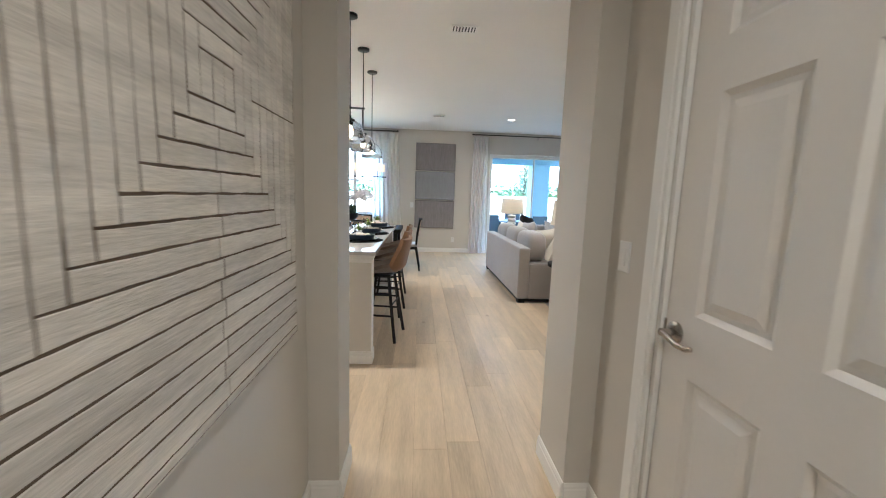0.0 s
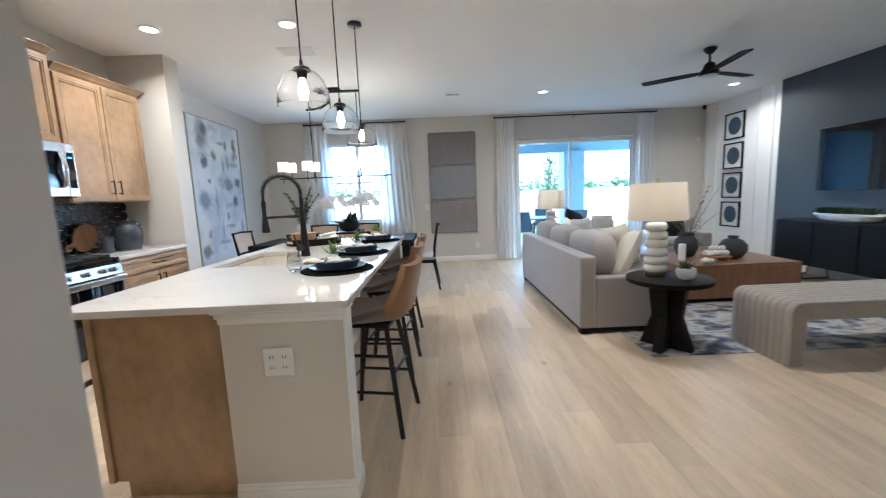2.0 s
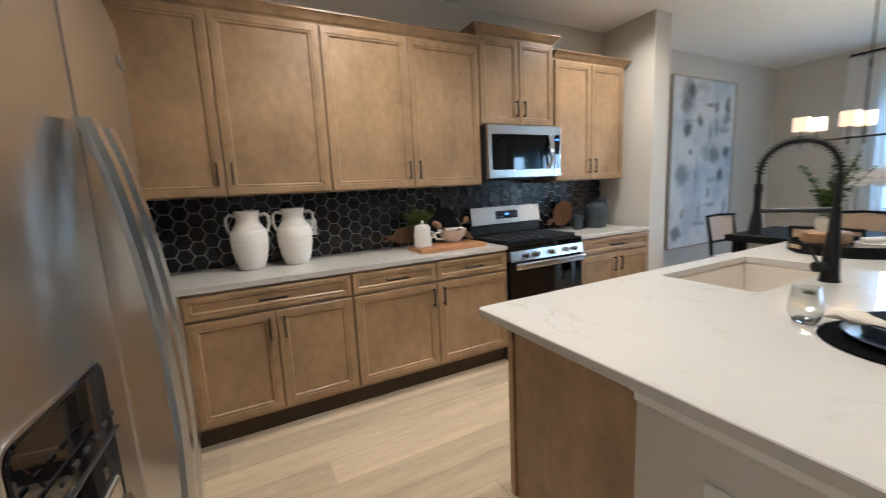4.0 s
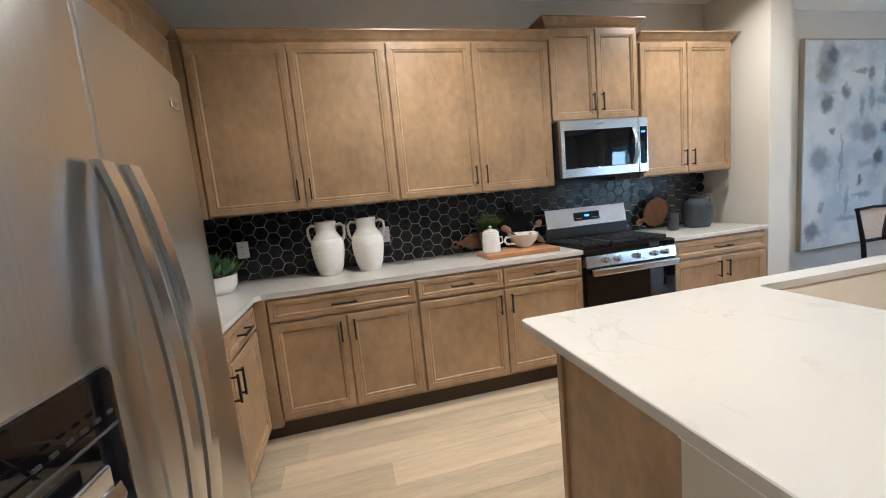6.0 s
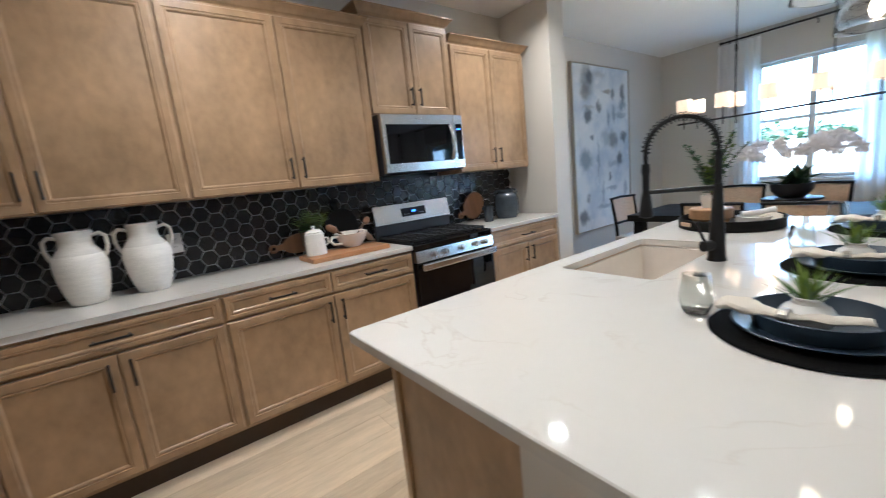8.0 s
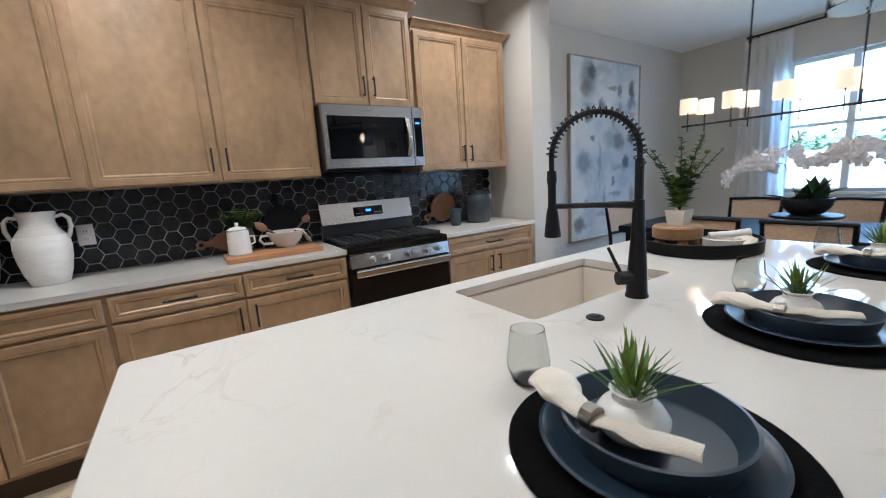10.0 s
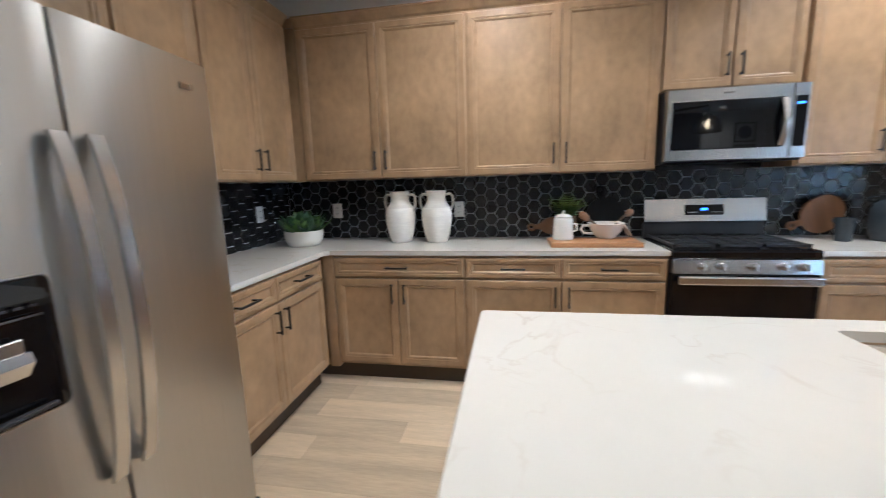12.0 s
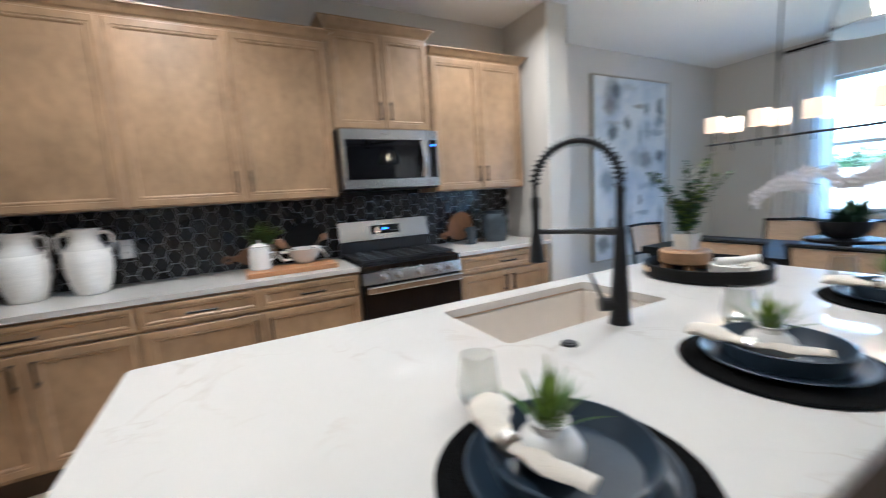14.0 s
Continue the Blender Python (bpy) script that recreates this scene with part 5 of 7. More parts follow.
def canister():
    c = thing("canister", "white lidded ceramic canister on the chopping board", "canister", -2.66, 3.40, 0.944)
    part("jar", lathe([(0.062, 0), (0.066, 0.004), (0.060, 0.135), (0.052, 0.142)], 32), M_CERAM, c, smooth=True)
    part("lid", lathe([(0.054, 0.142), (0.056, 0.148), (0.04, 0.160), (0.012, 0.166), (0.008, 0.172), (0.012, 0.184), (0.006, 0.19)], 32), M_CERAM, c, smooth=True)
    part("spoon_loop", tube(bmesh.new(), [(0.0, 0.062, 0.10), (0.0, 0.085, 0.10), (0.0, 0.088, 0.06), (0.0, 0.064, 0.05)], 0.006, 8), M_CERAM, c)
    part("label_lines", bbox(0.058, 0.0655, -0.018, 0.018, 0.055, 0.085), M_CERAM, c)


canister()


def batter_bowl():
    b = thing("batter_bowl", "white handled batter bowl on the chopping board", "bowl", -2.72, 3.68, 0.944)
    part("bowl", lathe([(0.055, 0.0), (0.06, 0.006), (0.095, 0.045), (0.112, 0.092), (0.117, 0.098), (0.112, 0.10), (0.105, 0.092), (0.088, 0.045), (0.05, 0.012)], 36), M_CERAM, b, smooth=True)
    part("handle", tube(bmesh.new(), [(0.02, -0.105, 0.085), (0.02, -0.15, 0.085), (0.02, -0.16, 0.06), (0.02, -0.14, 0.035), (0.02, -0.085, 0.03)], 0.009, 8), M_CERAM, b, smooth=True)


batter_bowl()
for _k, (_a, _e) in enumerate(((-70, 28), (-84, 36), (100, 40))):
    _s = thing("wooden_spoon", "carved brown wooden spoon resting in the bowl", "spoon", -2.72, 3.68, 1.0, _a, group="spoons in the bowl")
    _g = tube(bmesh.new(), [(-0.03, 0, -0.02), (0.05, 0, 0.02), (0.13, 0, 0.075 + 0.01 * _k)], [0.006, 0.006, 0.008], 8)
    part("shaft", _g, M_STEM, _s)
    part("spoon_bowl", lathe([(0.004, -0.035), (0.022, -0.02), (0.026, 0.0), (0.02, 0.02), (0.004, 0.03)], 14, sy=0.4), M_WALN, _s, at=pose(0.15, 0, 0.085 + 0.01 * _k, 0, 60, 0), smooth=True)
_t = thing("tea_towel", "white striped tea towel draped over the bowl's rim", "towel", -2.70, 3.78, 0.944)
_g = bmesh.new()
rings(_g, [[(x, y, z) for x, y, z in ((-0.05 + 0.012 * math.sin(3 * k), -0.05 + 0.022 * k, 0.105 - 0.016 * k * max(0, k - 1) / 2.2), (0.0, -0.045 + 0.024 * k, 0.112 - 0.015 * k * max(0, k - 1) / 2.2), (0.05, -0.05 + 0.022 * k + 0.008 * math.sin(5 * k), 0.104 - 0.016 * k * max(0, k - 1) / 2.2), (0.0, -0.05 + 0.022 * k, 0.100 - 0.015 * k * max(0, k - 1) / 2.2))] for k in range(5)])
part("cloth", _g, M_NAPK, _t, smooth=True)


def fern_pot():
    p = thing("potted_fern", "small green fern in a dark wooden pot", "plant", -2.80, 3.43, 0.944)
    part("pot", lathe([(0.05, 0), (0.065, 0.06), (0.07, 0.14), (0.062, 0.142), (0.058, 0.12)], 24), M_STEM, p, smooth=True)
    rnd = random.Random(8)
    g = bmesh.new()
    for k in range(34):
        h, e, ln = rnd.uniform(0, 6.28), rnd.uniform(0.6, 1.35), rnd.uniform(0.13, 0.20)
        p0 = Vector((0, 0, 0.145))
        for s in range(9):
            q = s / 8
            pos = p0 + Vector((math.cos(h) * math.cos(e), math.sin(h) * math.cos(e), math.sin(e) - 0.15 * q)) * ln * q
            for sd in (-1, 1):
                blade(g, pos, h + sd * 1.1, 0.15, 0.070 * (1.2 - q), 0.030, 0.4, 2)
    part("fronds", g, M_LEAFY, p)


fern_pot()


def paddle_board(name, label, x, y, z, body, handle, m, material=None, thick=0.018):
    """A rounded board with a holed handle, leaning on the tiles. Local x is its length, z its width."""
    b = new(name)
    b.matrix_basis = m
    tagged(b, label, "board")
    L2, W2 = body
    out = []
    for k in range(33):
        t = radians(28 + 304 * k / 32)
        out.append((L2 * math.cos(t), W2 * math.sin(t)))
    out = [(L2 + handle * 0.6, 0.016 * 1.0), (L2 * 0.96, 0.022)] + out + [(L2 * 0.96, -0.022), (L2 + handle * 0.6, -0.016)]
    g = bmesh.new()
    rings(g, [[(px, yy, pz) for px, pz in out] for yy in (-thick / 2, thick / 2)])
    part("paddle", g, material or M_ACACIA, b)
    cx = L2 + handle * 0.6 + 0.022
    g = bmesh.new()
    rings(g, [[(cx + rr * math.cos(2 * math.pi * k / 20), yy, rr * math.sin(2 * math.pi * k / 20)) for k in range(20)] for rr, yy in ((0.03, -thick / 2), (0.03, thick / 2), (0.014, thick / 2), (0.014, -thick / 2), (0.03, -thick / 2))], cap0=False, cap1=False)
    part("ring_grip", g, material or M_ACACIA, b)


# local x -> world -y or up; boards lean on the tiles
paddle_board("serving_paddle", "round dark acacia serving paddle leaning on the tiles", 0, 0, 0, (0.132, 0.125), 0.05, Matrix.Translation((-2.945, 5.06, 1.06)) @ Matrix.Rotation(radians(-90), 4, "Z") @ Matrix.Rotation(radians(24), 4, "Y") @ Matrix.Rotation(radians(-8), 4, "X"), M_WALN)
paddle_board("serving_paddle", "small brown wooden paddle leaning on the tiles", 0, 0, 0, (0.13, 0.07), 0.06, Matrix.Translation((-2.955, 3.40, 1.005)) @ Matrix.Rotation(radians(-90), 4, "Z") @ Matrix.Rotation(radians(4), 4, "Y") @ Matrix.Rotation(radians(-10), 4, "X"), M_WALN)
paddle_board("serving_paddle", "matte black round paddle leaning on the tiles", 0, 0, 0, (0.135, 0.13), 0.05, Matrix.Translation((-2.955, 3.72, 1.07)) @ Matrix.Rotation(radians(-90), 4, "Z") @ Matrix.Rotation(radians(-78), 4, "Y"), M_BLKWD)


def lugged_jar(name, label, x, y, s):
    j = thing(name, label, "jar", x, y, 0.914)
    part("body", lathe([(q * s, z * s) for q, z in ((0.088, 0), (0.096, 0.004), (0.112, 0.06), (0.119, 0.13), (0.117, 0.185), (0.102, 0.222), (0.080, 0.240), (0.078, 0.252), (0.083, 0.270), (0.076, 0.273), (0.068, 0.245))], 40), M_GLAZE, j, smooth=True)
    for a in (10, 130, 250):
        ca, sa = math.cos(radians(a)), math.sin(radians(a))
        part("lug", tube(bmesh.new(), [(s * ca * 0.078, s * sa * 0.078, s * 0.262), (s * ca * 0.108, s * sa * 0.108, s * 0.262), (s * ca * 0.118, s * sa * 0.118, s * 0.24), (s * ca * 0.10, s * sa * 0.10, s * 0.215)], 0.009 * s, 8), M_GLAZE, j, smooth=True)


lugged_jar("glazed_jar", "large slate-blue glazed jar with lug handles", -2.745, 5.30, 1.0)


def glazed_cup():
    c = thing("glazed_cup", "small slate-blue glazed beaker with stub lugs", "cup", -2.735, 5.045, 0.914)
    part("body", lathe([(0.038, 0), (0.041, 0.003), (0.043, 0.05), (0.050, 0.125), (0.053, 0.142), (0.048, 0.142), (0.042, 0.06)], 32), M_GLAZE, c, smooth=True)
    for a in (20, 140, 260):
        part("lug", lathe([(0.010, -0.012), (0.012, 0.0), (0.008, 0.010)], 10, 0.053 * math.cos(radians(a)), 0.053 * math.sin(radians(a)), 0.125), M_GLAZE, c, smooth=True)


glazed_cup()


# ---------------------------------------------------------------- on the island
def place_setting(x, y, rz, glass_at):
    m = thing("placemat", "round black woven placemat on the island", "placemat", x, y, 0.914, rz, group="placemats")
    g = lathe([(0.197, 0.0), (0.202, 0.003), (0.197, 0.0065), (0.0, 0.007)], 56, cap1=False)
    for v in g.verts:
        q = math.hypot(v.co.x, v.co.y)
        if q > 0.15:
            v.co.x, v.co.y = v.co.x * (1 + 0.008 * noise.noise((v.co.x * 30, v.co.y * 30, y))), v.co.y * (1 + 0.008 * noise.noise((v.co.y * 30, v.co.x * 30, y)))
    part("mat", g, M_MAT, m)
    for k, (r0, z0, r1, z1, nm, lb) in enumerate(((0.10, 0.0075, 0.156, 0.024, "dinner_plate", "navy stoneware dinner plate on the placemat"), (0.102, 0.0150, 0.126, 0.056, "bowl_plate", "navy stoneware low bowl on the dinner plate"))):
        p = thing(nm, lb, "plate", x, y, 0.914, rz, group=nm + "s")
        h = z1 - z0
        part("dish", lathe([(r0, z0), (r0 + 0.01, z0 + 0.001), (r1 - 0.008, z0 + h * (0.45 if k else 0.6)), (r1, z1), (r1 - 0.005, z1 + 0.001), (r1 - 0.014, z0 + h * 0.45 + 0.004), (r0, z0 + 0.006), (0.0, z0 + 0.006)], 56, cap1=False), M_NAVY, p, smooth=True)
    z = 0.914 + 0.0215
    v = thing("bud_vase", "small white ceramic bud vase on the plate", "vase", x - 0.014, y - 0.024, z, rz, group="bud vases")
    part("jar", lathe([(0.032, 0), (0.036, 0.002), (0.049, 0.018), (0.050, 0.032), (0.040, 0.048), (0.027, 0.056), (0.025, 0.064), (0.031, 0.071), (0.027, 0.072), (0.022, 0.064)], 32), M_CERAM, v, smooth=True)
    rnd = random.Random(int(y * 10))
    pl = thing("air_plant", "spiky green artificial grass plant in a bud vase", "plant", x - 0.014, y - 0.024, z + 0.055, rz, group="air plants")
    for nm, mt, n in (("outer_foliage", M_LEAF, 20), ("inner_foliage", M_LEAFY, 22)):
        g = bmesh.new()
        for k in range(n):
            e = rnd.uniform(0.6, 1.05) if nm == "outer_foliage" else rnd.uniform(0.95, 1.5)
            blade(g, (rnd.uniform(-0.012, 0.012), rnd.uniform(-0.012, 0.012), 0.0), k * 2.4 + rnd.uniform(-0.3, 0.3), e, rnd.uniform(0.07, 0.105), 0.0072, rnd.uniform(-0.1, 0.5), 5, 0.25)
        part(nm, g, mt, pl)
    # a rolled napkin across the plate, held by a ring
    path = [(-0.160, -0.034, 0.054), (-0.132, -0.050, 0.062), (-0.100, -0.064, 0.062), (-0.066, -0.077, 0.060), (-0.032, -0.078, 0.058), (0.030, -0.066, 0.060), (0.105, -0.036, 0.062)]
    wd = [0.036, 0.037, 0.031, 0.021, 0.013, 0.018, 0.017]
    n = thing("napkin", "rolled ivory cloth napkin in a ring", "napkin", x, y, 0.914, rz, group="napkins")
    P = []
    R = []
    for a in range(len(path) - 1):
        for q in range(4):
            s = q / 4
            P.append(Vector(path[a]).lerp(Vector(path[a + 1]), s))
            R.append(wd[a] + (wd[a + 1] - wd[a]) * s)
    g = tube(bmesh.new(), P, R, 14, 0.42)
    for vv in g.verts:
        vv.co += Vector((noise.noise(vv.co * 40), noise.noise(vv.co * 40 + Vector((5, 0, 0))), noise.noise(vv.co * 40 + Vector((0, 9, 0))))) * 0.006
    part("cloth", g, M_NAPK, n, smooth=True)
    part("napkin_ring", tube(bmesh.new(), [(-0.050, -0.078, 0.058), (-0.032, -0.079, 0.058)], 0.0185, 14), M_NICKEL, n)
    if glass_at:
        w = thing("stemless_glass", "stemless grey smoked drinking glass on the island", "glass", *glass_at, 0.914, group="glasses")
        prof = [(0.024, 0.0), (0.030, 0.002), (0.041, 0.03), (0.042, 0.045), (0.036, 0.085), (0.033, 0.108)]
        part("cup", lathe(prof + [(0.0318, 0.1085)] + [(r - 0.0018, max(z, 0.009)) for r, z in prof[::-1][:-1]] + [(0.02, 0.009)], 40), M_SMOKE, w, smooth=True)


place_setting(-0.314, 3.672, 0, (-0.554, 3.672))
place_setting(-0.312, 4.330, 10, (-0.496, 4.535))
place_setting(-0.305, 5.115, 5, (-0.49, 5.27))


def tray():
    t = thing("round_tray", "round black wooden tray with cut-out grips", "tray", -0.90, 5.12, 0.914)
    part("base", lathe([(0.235, 0.0), (0.24, 0.004), (0.235, 0.010), (0.0, 0.010)], 56, cap1=False), M_BLKWD, t)
    part("rim", lathe([(0.238, 0.002), (0.245, 0.004), (0.247, 0.056), (0.240, 0.058), (0.237, 0.054), (0.235, 0.010)], 56, cap0=False, cap1=False), M_BLKWD, t, smooth=True)
    for a in (232, 52):
        part("grip", bbox(-0.042, 0.042, -0.003, 0.003, -0.011, 0.011, 0.009, 3), M_CANE, t, "cut-out grip showing pale wood", at=pose(0.247 * math.cos(radians(a)), 0.247 * math.sin(radians(a)), 0.034, 0, 0, a + 90))


tray()


def riser():
    r = thing("wooden_riser", "round mango-wood riser with stub feet on the tray", "riser", -1.00, 5.14, 0.924)
    part("top", lathe([(0.098, 0.03), (0.108, 0.036), (0.108, 0.085), (0.102, 0.092), (0.0, 0.092)], 40, cap1=False), M_RAW, r, smooth=True)
    for a in (45, 135, 225, 315):
        part("foot", lathe([(0.019, 0), (0.022, 0.004), (0.022, 0.034)], 14, 0.075 * math.cos(radians(a)), 0.075 * math.sin(radians(a))), M_RAW, r)


riser()


def eucalyptus():
    p = thing("potted_eucalyptus", "green eucalyptus sprigs in a small white pot", "plant", -1.00, 5.15, 1.016)
    part("pot", rings(bmesh.new(), [[(sx * q, sy * q, z) for sx, sy in ((-1, -1), (1, -1), (1, 1), (-1, 1))] for q, z in ((0.036, 0), (0.046, 0.075), (0.041, 0.075), (0.04, 0.06))]), M_CERAM, p)
    rnd = random.Random(21)
    for k in range(15):
        h, lean, ln = rnd.uniform(0, 6.28), rnd.uniform(0.05, 0.55), rnd.uniform(0.18, 0.40)
        st = []
        for s in range(7):
            q = s / 6
            st.append(Vector((math.cos(h) * lean * ln * q * (0.5 + 0.6 * q), math.sin(h) * lean * ln * q * (0.5 + 0.6 * q), 0.06 + ln * q * (1 - 0.1 * q))))
        sp = part("stem", tube(bmesh.new(), st, 0.0022, 5), M_STEM, p)
        g = bmesh.new()
        for s in range(26):
            q = 0.15 + 0.85 * s / 25
            i = min(int(q * 6), 5)
            pos = st[i].lerp(st[i + 1], q * 6 - i)
            a = s * 2.4 + k
            w = 0.040 * (1.15 - 0.6 * q)
            blade(g, pos, a, rnd.uniform(0.0, 0.7), w * 1.25, w, 0.2, 3, 0.1)
        part("leaves", g, M_EUCA if k % 3 else M_LEAFY, sp)


eucalyptus()


def lidded_box():
    b = thing("serving_crock", "shallow white crock with folded cloth on the tray", "crock", -0.79, 5.12, 0.924)
    part("crock", lathe([(0.075, 0), (0.08, 0.004), (0.083, 0.05), (0.078, 0.052), (0.074, 0.03)], 36), M_CERAM, b, smooth=True)
    part("pestle", tube(bmesh.new(), [(-0.05, -0.03, 0.058), (0.02, 0.02, 0.066), (0.075, 0.055, 0.075)], [0.018, 0.016, 0.02], 12), M_CERAM, b, smooth=True)
    g = tube(bmesh.new(), [(0.03, 0.05, 0.05), (0.085, 0.02, 0.045), (0.10, -0.03, 0.02)], [0.03, 0.034, 0.02], 12, 0.5)
    for vv in g.verts:
        vv.co += Vector((noise.noise(vv.co * 50), noise.noise(vv.co * 50 + Vector((3, 0, 0))), noise.noise(vv.co * 50))) * 0.006
    part("folded_cloth", g, M_NAPK, b, smooth=True)


lidded_box()


# ---------------------------------------------------------------- bar stools
def bar_stool():
    s = thing("bar_stool", "counter stool with tan leather bucket seat and black legs", "bar stool", 0, 0, 0, group="counter stools")
    # local: faces -x, back at +x
    n = 22

    def shell(k, o):
        """Section k of the shell, from the seat's front edge up the back."""
        t = k / n
        if t < 0.5:
            u = t / 0.5
            x, z = -0.21 + 0.35 * u, 0.645 - 0.012 * math.sin(math.pi * u)
            nx, nz = 0.0, 1.0
        elif t < 0.68:
            a = (t - 0.5) / 0.18 * radians(72)
            x, z = 0.14 + 0.085 * math.sin(a), 0.645 + 0.085 * (1 - math.cos(a))
            nx, nz = -math.sin(a), math.cos(a)
        else:
            u = (t - 0.68) / 0.32
            x, z = 0.221 + 0.05 * u, 0.704 + 0.24 * u
            nx, nz = -0.95, 0.3
        half = 0.205 + 0.02 * math.sin(math.pi * t) - 0.035 * max(0, (t - 0.75) / 0.25) ** 2
        if t < 0.1:
            half -= 0.04 * (1 - t / 0.1) ** 2
        lift = 0.03 + 0.05 * max(0, math.sin(math.pi * min(1, max(0, (t - 0.2) / 0.7))))
        loop = []
        for j in range(13):
            v = -1 + 2 * j / 12
            e = abs(v) ** 3 * lift
            loop.append(Vector((x + nx * (e + o), half * v, z + nz * (e + o))))
        return loop
    g = bmesh.new()
    top = [shell(k, 0.016) for k in range(n + 1)]
    bot = [shell(k, -0.016) for k in range(n + 1)]

    def skin(g, ks):
        rings(g, [[*top[k], *bot[k][::-1]] for k in ks])
    gs = bmesh.new()
    skin(gs, range(0, 13))
    part("seat", gs, M_SUEDE, s, "grey-brown suede seat", smooth=True)
    gb = bmesh.new()
    skin(gb, range(12, n + 1))
    part("backrest", gb, M_LEATH, s, "tan leather backrest", smooth=True)
    part("seat_frame", bbox(-0.13, 0.13, -0.13, 0.13, 0.600, 0.620, 0.004), M_BLKMET, s)
    feet = []
    for sx in (-1, 1):
        for sy in (-1, 1):
            a, b = Vector((sx * 0.105, sy * 0.105, 0.608)), Vector((sx * 0.19, sy * 0.185, 0.0))
            part("leg", tube(bmesh.new(), [b, a], 0.0145, 4), M_BLKMET, s)
            feet.append((sx, sy, a, b))

    def at(sx, sy, z):
        a, b = next((a, b) for p, q, a, b in feet if (p, q) == (sx, sy))
        return b.lerp(a, z / 0.608)
    for (p, q, z) in (((-1, -1), (-1, 1), 0.24), ((1, -1), (1, 1), 0.34), ((-1, -1), (1, -1), 0.24), ((-1, 1), (1, 1), 0.24), ((-1, -1), (1, -1), 0.44), ((-1, 1), (1, 1), 0.44)):
        part("stretcher", tube(bmesh.new(), [at(*p, z), at(*q, z)], 0.0095, 4), M_BLKMET, s)
    return s


_st = bar_stool()
_st.matrix_basis = pose(-0.135, 3.69, 0, 0, 0, -10)
copy_thing(_st, pose(-0.145, 4.42, 0, 0, 0, -6))
copy_thing(_st, pose(-0.150, 5.12, 0, 0, 0, -3))


# ---------------------------------------------------------------- dining area
def dining_table():
    t = thing("dining_table", "long black-stained wooden dining table", "table", -1.17, 7.10, 0)
    part("tabletop", bbox(-1.08, 1.08, -0.50, 0.50, 0.69, 0.755, 0.006), M_BLKWD, t)
    for sx in (-1, 1):
        for sy in (-1, 1):
            part("leg", bbox(sx * 0.98 - 0.05, sx * 0.98 + 0.05, sy * 0.41 - 0.05, sy * 0.41 + 0.05, 0, 0.69, 0.006), M_BLKWD, t)


dining_table()


def dining_chair():
    c = thing("dining_chair", "black wooden dining chair with woven cane back", "chair", 0, 0, 0, group="chairs round the dining table")
    # local: faces -y, back at +y
    part("seat", bbox(-0.225, 0.225, -0.225, 0.225, 0.43, 0.475, 0.018, 3), M_SOFA, c, "pale upholstered seat")
    part("seat_rail", bbox(-0.215, 0.215, -0.215, 0.215, 0.385, 0.43, 0.004), M_BLKWD, c)
    for sx in (-1, 1):
        part("leg", tube(bmesh.new(), [(sx * 0.20, -0.20, 0.0), (sx * 0.195, -0.19, 0.40)], [0.013, 0.019], 8), M_BLKWD, c)
        part("rear_post", tube(bmesh.new(), [(sx * 0.205, 0.27, 0.0), (sx * 0.20, 0.20, 0.40), (sx * 0.205, 0.215, 0.62), (sx * 0.215, 0.265, 0.915)], [0.013, 0.019, 0.018, 0.014], 8), M_BLKWD, c)
    part("top_rail", tube(bmesh.new(), [(-0.225, 0.258, 0.905), (0, 0.290, 0.912), (0.225, 0.258, 0.905)], 0.022, 8, 0.6), M_BLKWD, c)
    part("lower_rail", tube(bmesh.new(), [(-0.20, 0.215, 0.62), (0, 0.238, 0.62), (0.20, 0.215, 0.62)], 0.015, 8), M_BLKWD, c)
    g = bmesh.new()
    rings(g, [[(-0.20 + 0.4 * k / 10, 0.226 + 0.022 * (1 - (k / 5 - 1) ** 2) + z[1], z[0]) for k in range(11)] + [(0.20 - 0.4 * k / 10, 0.221 + 0.022 * (1 - (k / 5 - 1) ** 2) + z[1], z[0]) for k in range(11)] for z in ((0.625, 0.0), (0.76, 0.018), (0.895, 0.042))])
    part("cane_panel", g, M_CANE, c, "woven cane back panel", smooth=True)
    return c


_ch = dining_chair()
_ch.matrix_basis = pose(-1.36, 6.50, 0, 0, 0, 180)
for _m in (pose(-0.80, 6.50, 0, 0, 0, 180), pose(-1.62, 7.68, 0), pose(-0.95, 7.68, 0), pose(-0.03, 7.10, 0, 0, 0, -90), pose(-2.28, 7.05, 0, 0, 0, 84)):
    copy_thing(_ch, _m)


